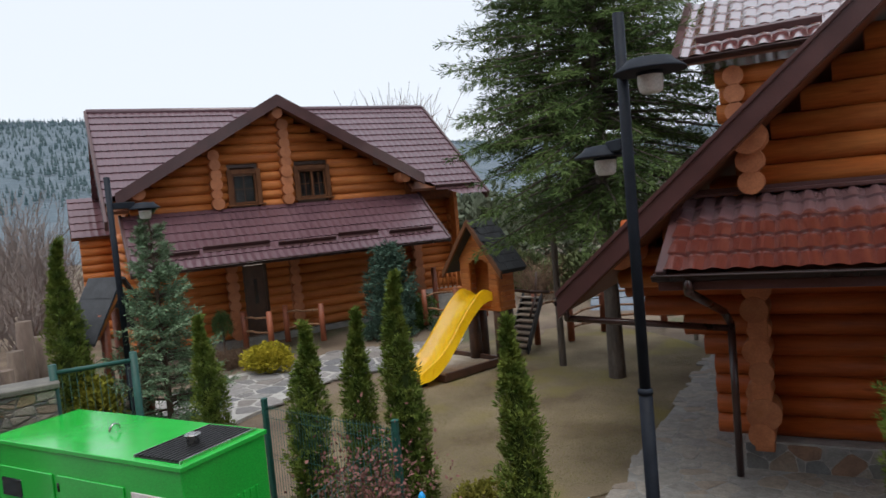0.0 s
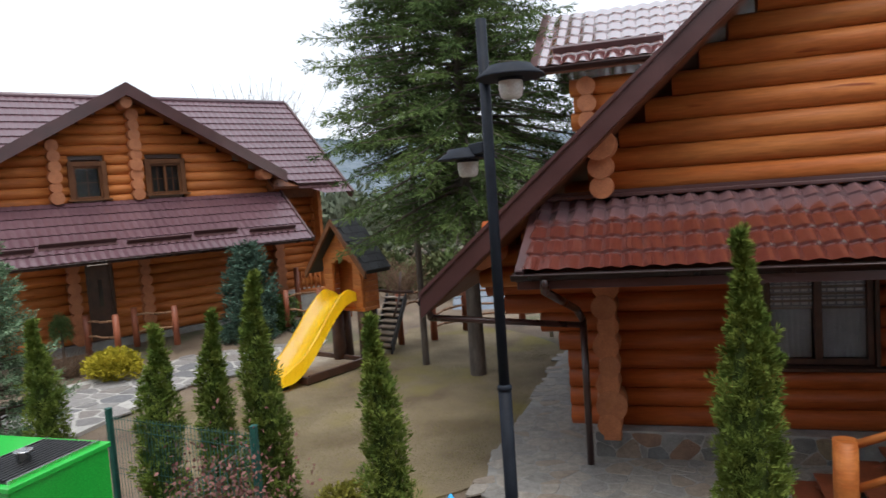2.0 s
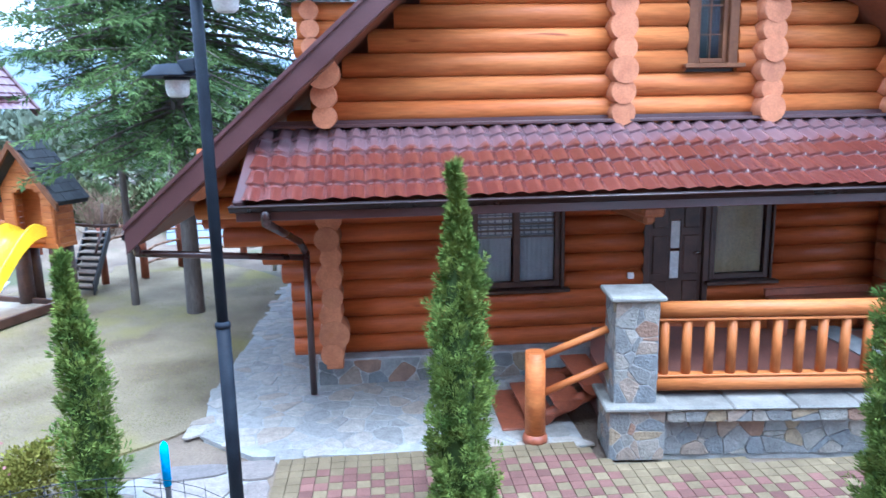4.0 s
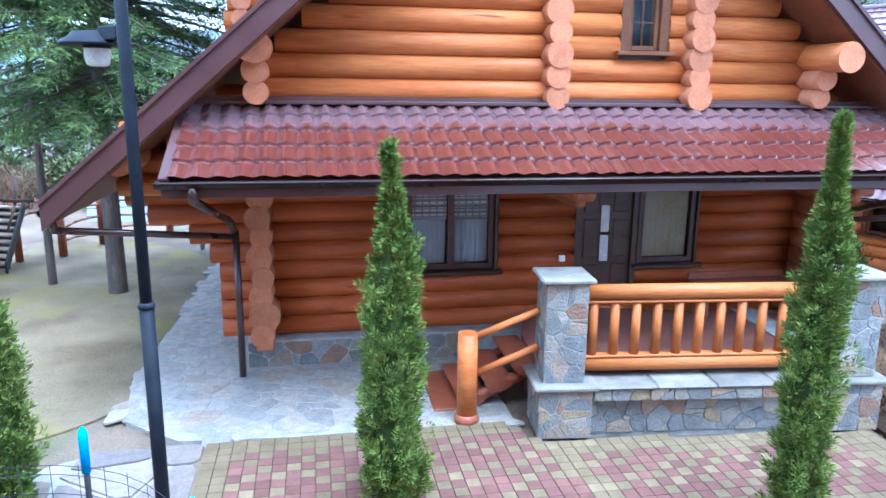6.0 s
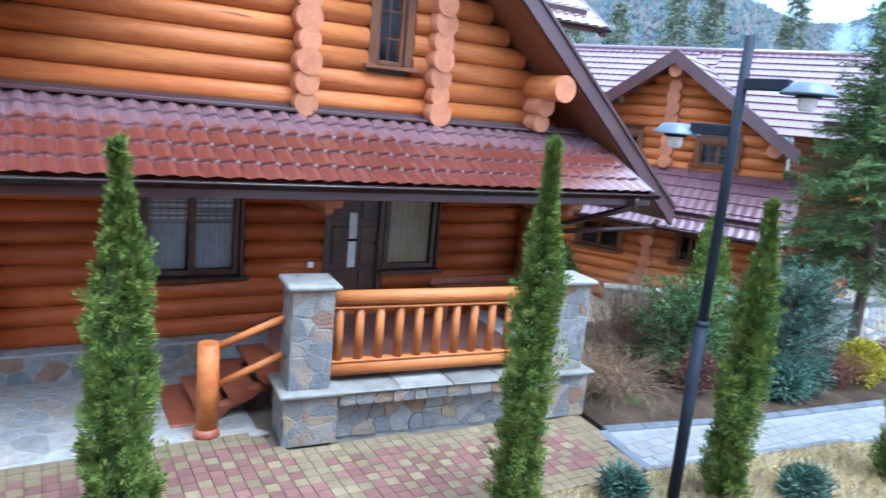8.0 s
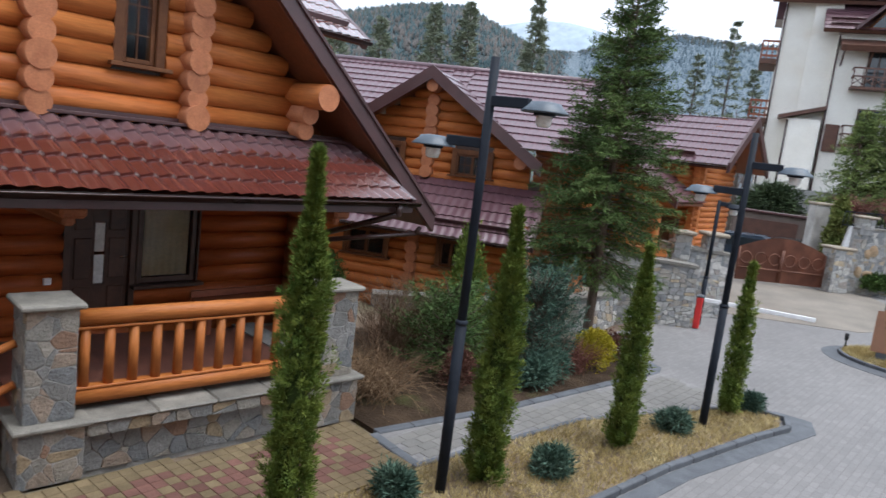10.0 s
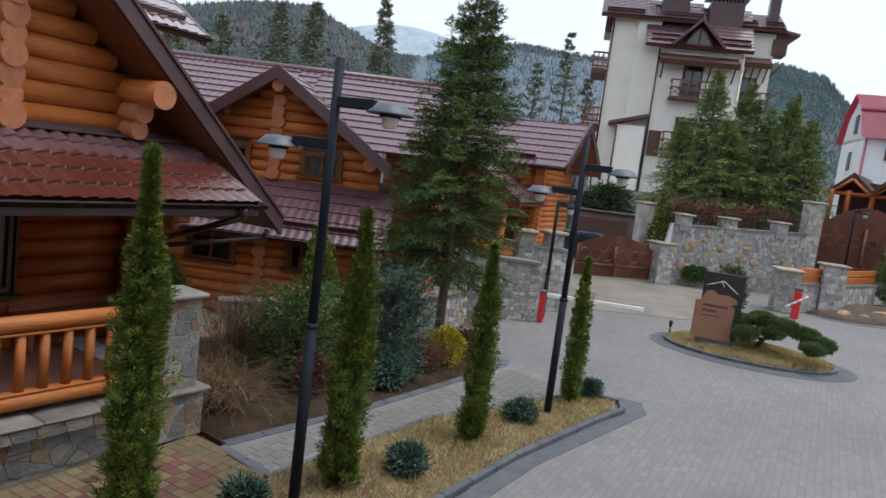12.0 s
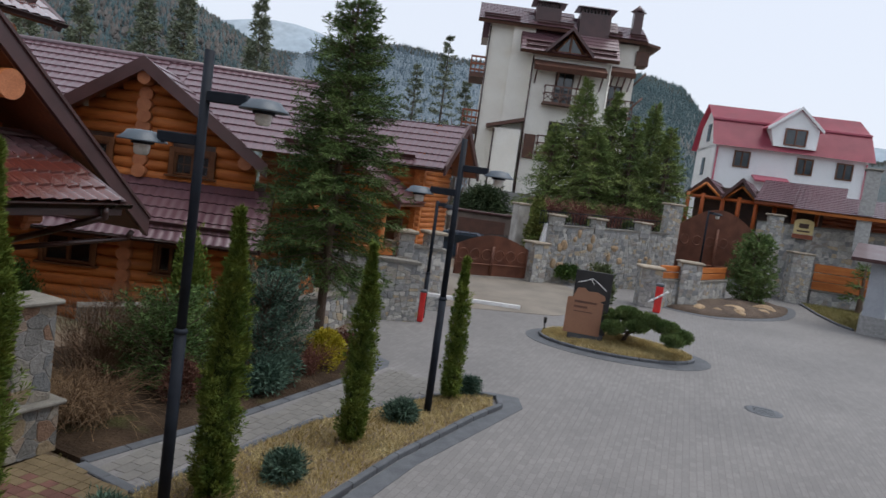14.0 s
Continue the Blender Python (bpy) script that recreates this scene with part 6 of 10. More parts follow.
def balcony(b, x, z, w, y, d=0.9):
    ba = new("balcony")
    ba.parent = b
    ba.location = (x, y, z)
    bm = bmesh.new()
    box(bm, (-w / 2, -d, -0.14), (w / 2, 0, 0))
    part("slab", bm, HOTEL_WOOD, ba)
    for zz in (0.5, 0.95):
        bm = bmesh.new()
        box(bm, (-w / 2, -d, zz), (w / 2, -d + 0.06, zz + 0.08))
        box(bm, (-w / 2, -d, zz), (-w / 2 + 0.06, 0, zz + 0.08))
        box(bm, (w / 2 - 0.06, -d, zz), (w / 2, 0, zz + 0.08))
        part("rail", bm, HOTEL_WOOD, ba)
    n = max(3, round(w / 0.55))
    for k in range(n + 1):
        u = -w / 2 + 0.03 + (w - 0.06) * k / n
        bm = bmesh.new()
        box(bm, (u - 0.03, -d + 0.005, 0), (u + 0.03, -d + 0.055, 1.0))
        part("post", bm, HOTEL_WOOD, ba)
    for k in range(n):
        u0, u1 = (-w / 2 + 0.03 + (w - 0.06) * q / n for q in (k, k + 1))
        bm = bmesh.new()
        rod(bm, (u0, -d + 0.03, 0.1), (u1, -d + 0.03, 0.5), 0.025, n=5)
        rod(bm, (u0, -d + 0.03, 0.5), (u1, -d + 0.03, 0.1), 0.025, n=5)
        part("cross_brace", bm, HOTEL_WOOD, ba)


# hotel: local x to the right as seen, y away
HBX, HBY = 44.55, 11.35
hotel = thing("hotel", pose(HBX, HBY, 0.0, 0, 0, -72.0), "tall cream-plastered hotel with brown roofs, chimneys and wooden balconies", "building")
for lo, hi in (((-2.55, 0.9, 0.0), (-1.0, 9.0, 14.3)), ((-1.0, 0.6, 0.0), (0.42, 9.0, 14.3)), ((0.42, 0.0, 0.0), (5.45, 9.0, 12.5)), ((5.45, 1.6, 0.0), (7.34, 9.0, 14.2))):
    bm = bmesh.new()
    box(bm, lo, hi)
    part("wall", bm, WHITE_WALL, hotel)
bm = bmesh.new()
box(bm, (-2.8, -0.25, -1.0), (7.6, 9.1, 3.6))
part("stone_base", bm, STONE_ALL, hotel)
bm = bmesh.new()
box(bm, (-1.44, -0.2, 3.6), (0.3, 0.9, 7.6))
part("stair_bay", bm, WHITE_WALL, hotel)
roof_deck(hotel, [(-1.95, -0.45, 7.72), (0.42, -0.45, 8.4), (0.42, 1.0, 8.4), (-1.95, 1.0, 7.72)], 0.0, 0.2, HOTEL_WOOD)
# three roofs, eaves boxed in timber
for x0, x1, y0, z0, dy, dz in ((-3.34, 3.0, 0.2, 14.35, 3.2, 1.75), (-0.46, 5.82, -0.7, 12.6, 3.0, 3.0), (4.9, 7.75, 0.9, 14.4, 2.4, 1.3)):
    ln = math.hypot(dy, dz)
    tile_sheet("roof", hotel, ROOF_MAROON, (x0, y0, z0), (1, 0, 0), (0, dy, dz), x1 - x0, ln, fine=2)
    roof_deck(hotel, [(x0, y0, z0), (x1, y0, z0), (x1, y0 + dy, z0 + dz), (x0, y0 + dy, z0 + dz)], 0.04, 0.2, HOTEL_WOOD)
    for u0, u1 in ((0.05, 0.42), (0.6, 0.97)):
        for q in (0.35, 0.85):
            snow_guard(hotel, x0 + (x1 - x0) * u0, x0 + (x1 - x0) * u1, (0, y0, z0), V((0, dy, dz)), q)
bm = bmesh.new()
box(bm, (-0.3, 1.8, 12.0), (5.6, 6.0, 15.2))
part("attic", bm, ROOF_MAROON, hotel)
for x0, x1, y0, y1 in ((-3.0, 3.0, 3.4, 6.0), (5.0, 7.5, 3.3, 6.0)):
    bm = bmesh.new()
    box(bm, (x0, y0, 13.8), (x1, y1, 15.6))
    part("attic", bm, ROOF_MAROON, hotel)
plain_gable_roof(hotel, 1.1, 4.1, -1.0, 2.2, 12.65, 14.2, fine=2, name="dormer_roof")
bm = bmesh.new()
tri = [(1.85, 12.75), (3.4, 12.75), (2.62, 13.75)]
a = [bm.verts.new((x, -0.6, z)) for x, z in tri]
b = [bm.verts.new((x, -0.3, z)) for x, z in tri]
bm.faces.new(a)
bm.faces.new(b[::-1])
for i in range(3):
    bm.faces.new((a[i], b[i], b[(i + 1) % 3], a[(i + 1) % 3]))
part("dormer_glass", bm, PANE, hotel)
bm = bmesh.new()
box(bm, (2.56, -0.66, 12.75), (2.68, -0.6, 13.7))
box(bm, (1.5, -0.66, 12.62), (3.75, -0.6, 12.75))
rod(bm, (1.75, -0.64, 12.7), (2.62, -0.64, 13.85), 0.07, n=6)
rod(bm, (3.5, -0.64, 12.7), (2.62, -0.64, 13.85), 0.07, n=6)
part("dormer_frame", bm, TRIM, hotel)
for u0, u1, y0, y1, z1 in ((0.27, 1.9, 0.9, 2.2, 16.0), (3.17, 5.15, 0.9, 2.2, 16.0)):
    ch = new("chimney")
    ch.parent = hotel
    bm = bmesh.new()
    box(bm, (u0, y0, 13.4), (u1, y1, z1 - 0.3))
    part("flue", bm, BARGE, ch)
    for k in range(9):
        x = u0 + 0.05 + (u1 - u0 - 0.2) * k / 8
        bm = bmesh.new()
        box(bm, (x, y0 + 0.05, z1 - 0.3), (x + 0.1, y1 - 0.05, z1))
        part("vent_pier", bm, BARGE, ch)
    bm = bmesh.new()
    vs = [bm.verts.new(p) for p in ((u0 - 0.3, y0 - 0.3, z1), (u1 + 0.3, y0 - 0.3, z1), (u1 + 0.3, y1 + 0.3, z1), (u0 - 0.3, y1 + 0.3, z1), (u0 + 0.1, (y0 + y1) / 2, z1 + 0.3), (u1 - 0.1, (y0 + y1) / 2, z1 + 0.3))]
    for f in ((0, 1, 5, 4), (2, 3, 4, 5), (1, 2, 5), (3, 0, 4), (3, 2, 1, 0)):
        bm.faces.new([vs[i] for i in f])
    part("cap", bm, BARGE, ch)
ch = new("chimney")
ch.parent = hotel
bm = bmesh.new()
box(bm, (6.75, 1.7, 14.4), (7.35, 2.3, 16.4))
lathe(bm, [(0.55, 16.4), (0.05, 16.85)], 4, (7.05, 2.0, 0))
part("flue", bm, BARGE, ch)
# awnings, balconies, windows of the hotel
for u0, u1, y, z in ((0.54, 5.1, 0.0, 12.0), (5.6, 7.2, 1.6, 12.5)):
    roof_deck(hotel, [(u0, y - 1.1, z - 0.3), (u1, y - 1.1, z - 0.3), (u1, y, z + 0.2), (u0, y, z + 0.2)], 0.0, 0.34, HOTEL_WOOD)
    for k in range(4):
        x = u0 + 0.2 + (u1 - u0 - 0.4) * k / 3
        bm = bmesh.new()
        rod(bm, (x, y - 0.9, z - 0.5), (x, y, z - 1.3), 0.05, n=6)
        part("awning_bracket", bm, HOTEL_WOOD, hotel)
for u, z, w, y in ((2.62, 9.55, 2.5, 0.0), (6.6, 9.45, 1.5, 1.6), (2.62, 6.4, 2.5, 0.0), (6.6, 6.4, 1.5, 1.6)):
    balcony(hotel, u, z, w, y)
for u, z, w, h, y in ((2.62, 9.65, 1.0, 1.85, 0.0), (6.2, 9.6, 0.75, 1.75, 1.6), (2.62, 6.5, 1.0, 1.85, 0.0), (4.6, 6.9, 0.8, 1.2, 0.0), (6.3, 6.6, 0.8, 1.5, 1.6)):
    far_window(hotel, u, z, w, h, y - 0.03)
bm = bmesh.new()
box(bm, (7.2, 1.4, 12.9), (8.05, 2.6, 13.85), 0.02)
part("corner_bay", bm, HOTEL_WOOD, hotel)
roof_deck(hotel, [(7.2, 1.0, 14.45), (8.6, 1.0, 14.2), (8.6, 6.0, 14.2), (7.2, 6.0, 14.45)], 0.0, 0.16, HOTEL_WOOD)
for z in (14.0, 12.6, 11.0):
    bm = bmesh.new()
    rod(bm, (7.34, 2.2, z - 1.0), (8.2, 2.2, z), 0.07, n=6)
    part("eave_brace", bm, HOTEL_WOOD, hotel)
bm = bmesh.new()
box(bm, (0.59, -0.12, 5.9), (1.31, 0.0, 7.45), 0.02)
part("shutter", bm, HOTEL_WOOD, hotel)
for u, y, z1 in ((-2.5, 0.82, 14.2), (0.46, -0.08, 12.4), (5.4, -0.08, 12.4), (-1.42, -0.26, 7.5)):
    bm = bmesh.new()
    rod(bm, (u, y, 3.6), (u, y, z1), 0.055, n=8)
    part("downpipe", bm, GUTTER if u < 5 else WHITE_WALL, hotel)
for z, x0 in ((11.1, -3.5), (7.6, -3.6)):
    side_b = new("balcony")
    side_b.parent = hotel
    side_b.location = (-2.55, 2.6, z)
    bm = bmesh.new()
    box(bm, (x0 + 2.55, -1.3, -0.3), (0, 2.0, 0))
    part("slab", bm, HOTEL_WOOD, side_b)
    for zz in (0.1, 0.5, 0.95):
        bm = bmesh.new()
        box(bm, (x0 + 2.55, -1.3, zz), (x0 + 2.63, 2.0, zz + 0.12))
        box(bm, (x0 + 2.55, -1.3, zz), (0, -1.22, zz + 0.12))
        part("rail", bm, WOOD_RED, side_b)
    for q in range(4):
        bm = bmesh.new()
        box(bm, (x0 + 2.56 + q * 0.3, -1.29, 0), (x0 + 2.62 + q * 0.3, -1.23, 1.0))
        part("post", bm, WOOD_RED, side_b)

# white house with the raspberry-coloured roof
wx, wy = along(-90.9, 49.6)
white = thing("white_house", pose(wx, wy, 0.0, 0, 0, -79.0), "white house with a raspberry-red mansard roof", "building")
bm = bmesh.new()
box(bm, (0.1, 0.0, 0.0), (9.5, 6.0, 8.6))
part("wall", bm, WHITE_PAINT, white)
bm = bmesh.new()
prof = [(-0.5, 8.5), (0.8, 10.3), (3.0, 11.5), (5.2, 10.3), (6.5, 8.5)]
a = [bm.verts.new((-0.2, y, z)) for y, z in prof]
b = [bm.verts.new((9.75, y, z)) for y, z in prof]
for i in range(4):
    bm.faces.new((a[i], b[i], b[i + 1], a[i + 1]))
bmesh.ops.solidify(bm, geom=bm.faces[:], thickness=0.12)
part("roof", bm, ROOF_RED, white)
bm = bmesh.new()
box(bm, (-0.2, 0.68, 10.26), (9.75, 0.9, 10.38))
part("roof_break", bm, ROOF_RED, white)
for x in (0.1, 9.3):
    bm = bmesh.new()
    tri = [(0.1, 8.4), (5.9, 8.4), (5.1, 10.0), (3.0, 11.25), (0.9, 10.0)]
    a = [bm.verts.new((x, y, z)) for y, z in tri]
    b = [bm.verts.new((x + 0.2, y, z)) for y, z in tri]
    bm.faces.new(a)
    bm.faces.new(b)
    for i in range(5):
        bm.faces.new((a[i], b[i], b[(i + 1) % 5], a[(i + 1) % 5]))
    bmesh.ops.recalc_face_normals(bm, faces=bm.faces[:])
    part("gable_end", bm, WHITE_PAINT, white)
dm = new("dormer")
dm.parent = white
bm = bmesh.new()
pts = [(3.5, 8.85), (6.1, 8.85), (6.15, 10.15), (4.8, 11.3), (3.15, 10.05)]
a = [bm.verts.new((x, -0.42, z)) for x, z in pts]
b = [bm.verts.new((x, 2.6, z)) for x, z in pts]
bm.faces.new(a)
bm.faces.new(b[::-1])
for i in range(5):
    bm.faces.new((a[i], b[i], b[(i + 1) % 5], a[(i + 1) % 5]))
bmesh.ops.recalc_face_normals(bm, faces=bm.faces[:])
part("face", bm, WHITE_PAINT, dm)
roof_deck(dm, [(2.95, -0.6, 9.95), (2.95, 2.6, 9.95), (4.8, 2.6, 11.42), (4.8, -0.6, 11.42)], -0.02, 0.1, ROOF_RED)
roof_deck(dm, [(6.35, -0.6, 10.05), (6.35, 2.6, 10.05), (4.8, 2.6, 11.42), (4.8, -0.6, 11.42)], -0.02, 0.1, ROOF_RED)
for (xa, za), (xb, zb) in (((2.95, 9.95), (4.8, 11.42)), ((6.35, 10.05), (4.8, 11.42))):
    board(dm, (xa, za), (xb, zb), -0.68, -0.6, 0.06, 0.14, WHITE_PAINT, "verge_board")
far_window(dm, 4.75, 9.05, 1.2, 0.92, -0.46, RUST)
for u in (1.82, 5.72, 8.15):
    far_window(white, u, 7.32, 0.85, 0.9, -0.04, TRIM)
for u, z in ((2.6, 6.6), (2.2, 8.9)):
    win = new("window")
    win.parent = white
    bm = bmesh.new()
    box(bm, (0.04, u, z), (0.1, u + 0.8, z + 1.2))
    part("pane", bm, PANE, win)
roof_deck(white, [(2.6, -1.0, 6.55), (4.8, -1.0, 6.55), (4.8, 0.0, 6.9), (2.6, 0.0, 6.9)], 0.0, 0.12, ROOF_RED)
for u in (0.2, 9.4):
    bm = bmesh.new()
    rod(bm, (u, -0.1, 3.0), (u, -0.1, 8.4), 0.06, n=8)
    part("downpipe", bm, ROOF_RED, white)

# timber pavilions with brown roofs behind the stone wall
px0, py0 = along(-91.0, 43)
pav = thing("garden_pavilion", pose(px0, py0, 0.0, 0, 0, -100.0), "row of timber garden pavilions under brown metal roofs", "pavilion")
bm = bmesh.new()
box(bm, (-1.6, 0.5, 0.0), (11.5, 7.0, 3.3))
part("terrace_base", bm, STONE_ALL, pav)
plain_gable_roof(pav, -1.2, 0.95, 0.0, 5.0, 4.95, 5.95, fine=3)
plain_gable_roof(pav, 0.85, 2.75, -0.4, 5.0, 5.0, 6.08, fine=3)
tile_sheet("lean_roof", pav, ROOF_MAROON, (2.6, -0.9, 4.98), (1, 0, 0.0), (0, 4.0, 1.35), 4.3, 4.2, fine=3)
roof_deck(pav, [(2.6, -0.9, 4.98), (6.9, -0.9, 4.98), (6.9, 3.0, 6.3), (2.6, 3.0, 6.3)], 0.03, 0.15, WOOD_RED)
tile_sheet("lean_roof", pav, ROOF_MAROON, (4.6, -2.4, 4.75), (1, 0, 0.0), (0, 3.2, 0.95), 6.5, 3.35, fine=3)
roof_deck(pav, [(4.6, -2.4, 4.75), (11.1, -2.4, 4.75), (11.1, 0.7, 5.68), (4.6, 0.7, 5.68)], 0.03, 0.15, WOOD)
for u in (-1.0, -0.2, 0.9, 1.75, 2.65, 3.6, 4.6, 5.7, 6.7):
    log(pav, (u, -0.1, 3.0), (u, -0.1, 5.05), 0.12, WOOD_LOW, "post", 8)
for u0, u1 in ((-1.1, 0.9), (0.9, 2.7), (2.7, 6.8)):
    log(pav, (u0, -0.1, 4.85), (u1, -0.1, 4.85), 0.1, WOOD_LOW, "beam", 8)
for u in (-0.12, 1.8):
    log(pav, (u - 0.8, -0.12, 4.95), (u, -0.12, 5.65), 0.07, WOOD, "brace", 8)
    log(pav, (u + 0.8, -0.12, 4.95), (u, -0.12, 5.65), 0.07, WOOD, "brace", 8)
bm = bmesh.new()
box(bm, (-1.0, 2.0, 3.2), (6.8, 2.2, 5.6))
part("back_wall", bm, WOOD_DARK, pav)
for k in range(7):
    log(pav, (6.0, -0.3, 3.1 + k * 0.24), (11.0, -0.3, 3.1 + k * 0.24), 0.13, WOOD_RED)
chim = new("chimney")
chim.parent = pav
bm = bmesh.new()
box(bm, (7.5, -2.2, 3.0), (8.15, -1.5, 7.05), 0.03)
part("shaft", bm, STONE_ALL, chim)
bm = bmesh.new()
box(bm, (7.42, -2.28, 7.05), (8.23, -1.42, 7.15), 0.03)
part("cap", bm, CAPSTONE, chim)

# gatehouse at the edge of the court
gx, gy_ = 31.3, -6.95
gate_house = thing("gatehouse", pose(gx, gy_, 0.0, 0, 0, -104.0), "small grey and white gatehouse on a stone base", "building")
bm = bmesh.new()
box(bm, (0.0, 0.0, 0.7), (5.0, 4.0, 2.95))
part("wall", bm, WHITE_PAINT, gate_house)
bm = bmesh.new()
box(bm, (-0.1, -0.1, -0.1), (5.1, 4.1, 0.72))
part("stone_base", bm, STONE_ALL, gate_house)
bm = bmesh.new()
box(bm, (-0.02, -0.05, 0.72), (0.75, 0.0, 2.95))
part("pilaster", bm, surface("grey_paint", (0.28, 0.3, 0.33), (0.33, 0.35, 0.38), 2.0, 0.7), gate_house)
far_window(gate_house, 2.0, 1.25, 1.8, 1.3, -0.04)
roof_deck(gate_house, [(-0.7, -0.8, 2.95), (5.6, -0.8, 2.95), (5.6, 2.0, 3.5), (-0.7, 2.0, 3.5)], 0.0, 0.14, BARGE)

# unseen house assumed under the camera's balcony: closes the view behind, added to block front sky light
own = thing("log_house", pose(-2.0, -1.3, 0.0), "unseen log house behind with a small open balcony", "house", "log houses")
bm = bmesh.new()
box(bm, (-7.0, -6.0, -0.1), (5.6, -0.16, 7.2))
part("wall_core", bm, WOOD, own)
for k in range(28):
    log(own, (-7.0, -0.14, 0.2 + k * 0.256), (5.6, -0.14, 0.2 + k * 0.256), 0.142, WOOD)
bm = bmesh.new()
box(bm, (0.6, -0.05, 1.84), (3.4, 1.75, 1.98), 0.01)
part("balcony_floor", bm, WOOD_RED, own)
for x in (0.7, 3.3):
    bm = bmesh.new()
    rod(bm, (x, 1.6, 0.0), (x, 1.6, 1.86), 0.09, n=10)
    part("balcony_post", bm, WOOD, own)
roof_deck(own, [(-7.6, 1.0, 6.9), (6.2, 1.0, 6.9), (6.2, -3.2, 9.4), (-7.6, -3.2, 9.4)], 0.0, 0.25, ROOF_MAROON)
roof_deck(own, [(-7.6, -7.4, 6.9), (6.2, -7.4, 6.9), (6.2, -3.2, 9.4), (-7.6, -3.2, 9.4)], 0.0, 0.25, ROOF_MAROON)


# ---- street lamps ----
def lamp_post(x, y, turn, top, arm_hi, arm_lo, collar, arm=0.62, shade=0.27, twin=True, foot=0.0, group="court lamps", glass_h=1.0, shade_paint=STEEL):
    """A dark steel post with two flat arms, each with a domed shade over an opal glass."""
    lamp = thing("street_lamp", pose(x, y, foot, 0, 0, turn), "dark steel lamp post with two shaded lamps on flat arms", "street lamp", group)
    bm = bmesh.new()
    rod(bm, (0, 0, 0), (0, 0, collar), 0.058, n=14)
    part("lower_pole", bm, STEEL, lamp)
    bm = bmesh.new()
    lathe(bm, [(0.064, collar - 0.03), (0.066, collar), (0.05, collar + 0.02)], 14)
    part("collar", bm, STEEL, lamp)
    bm = bmesh.new()
    rod(bm, (0, 0, collar), (0, 0, top), 0.046, n=14)
    part("upper_pole", bm, STEEL, lamp)
    for sgn, z in ((1, arm_hi), (-1, arm_lo)) if twin else ((1, arm_hi),):
        a = new("lamp_arm")
        a.parent = lamp
        a.matrix_basis = pose(0, 0, z, 0, 0, 0 if sgn > 0 else 180)
        bm = bmesh.new()
        box(bm, (0.03, -0.045, -0.05), (arm * 0.72, 0.045, 0.05), 0.008)
        part("bracket", bm, STEEL, a)
        bm = bmesh.new()
        lathe(bm, [(shade, -0.075), (shade * 0.98, -0.06), (shade * 0.72, -0.012), (shade * 0.62, 0.02), (shade * 0.3, 0.03)], 24, (arm, 0, 0))
        part("shade", bm, shade_paint, a)
        bm = bmesh.new()
        lathe(bm, [(0.06 * glass_h, -0.07 - 0.165 * glass_h), (0.085 * glass_h, -0.07 - 0.145 * glass_h), (0.095 * glass_h, -0.07 - 0.09 * glass_h), (0.095 * glass_h, -0.08), (0.09 * glass_h, -0.07)], 16, (arm, 0, 0))
        part("glass", bm, OPAL, a, "white opal lamp glass")
        bm = bmesh.new()
        lathe(bm, [(0.1, -0.1), (0.105, -0.076)], 16, (arm, 0, 0))
        part("glass_ring", bm, STEEL, a)
    return lamp


lamp_post(-1.36, 5.75, -52, 5.03, 4.54, 3.98, 1.92, 0.47)
lamp_post(5.43, 4.27, -80, 4.48, 4.07, 3.66, 1.88, 0.58, 0.225, glass_h=0.8, shade_paint=SHADE_SKY)
lamp_post(10.11, 3.29, -80, 4.28, 3.84, 3.46, 1.85, 0.58, 0.225, glass_h=0.8, shade_paint=SHADE_SKY)
lamp_post(-9.62, 7.1, 62, 4.5, 4.05, 3.2, 1.6, 0.5, 0.24, False)
lamp_post(17.25, 6.15, -75, 3.1, 3.02, 2.6, 1.2, 0.35, 0.2, False)
lamp_post(34.4, -0.8, -100, 4.0, 3.9, 3.0, 1.5, 0.4, 0.25, False)

# ---- tree house with slide ----
PLAY = pose(-6.72, 13.95, 0, 0, 0, -20)
DEEP = 0.5
play = thing("playhouse", PLAY, "small wooden playhouse on dark log posts with black shingle roof", "playhouse")
DARK_LOG = surface("dark_log", (0.05, 0.028, 0.022), (0.085, 0.045, 0.032), 5.0, 0.7, 25.0, 0.6, 0.02)
for x, y in ((-0.42, 0.15), (0.42, 0.15), (-0.42, DEEP - 0.12), (0.42, DEEP - 0.12)):
    bm = bmesh.new()
    rod(bm, (x, y, -0.1), (x, y, 1.25), 0.15, 0.14, 14)
    part("leg", bm, DARK_LOG, play)
bm = bmesh.new()
box(bm, (-0.6, 0.0, 1.2), (0.6, DEEP, 1.28), 0.01)
part("floor", bm, WOOD_LIGHT, play)
# front wall with an arched doorway, sheathed in boards
bm = bmesh.new()
n = 10
arch = [(0.3 * math.cos(math.pi * k / n), 2.24 + (0.1 if 2 < k < 8 else 0.05) * math.sin(math.pi * k / n)) for k in range(n + 1)]
outer_l = [(-0.57, 1.28), (-0.3, 1.28), (-0.3, 2.24)] + [(x, z) for x, z in arch[::-1] if -0.29 < x < -0.01] + [(0, 2.34), (0, 3.06), (-0.6, 2.36)]
for sgn in (1, -1):
    vs = [[bm.verts.new((sgn * x, y, z)) for x, z in outer_l] for y in (0.02, 0.07)]
    bm.faces.new(vs[0])
    bm.faces.new(vs[1])
    k = len(outer_l)
    for i in range(k):
        bm.faces.new((vs[0][i], vs[1][i], vs[1][(i + 1) % k], vs[0][(i + 1) % k]))
bmesh.ops.recalc_face_normals(bm, faces=bm.faces[:])
part("front_wall", bm, WOOD_LIGHT, play)
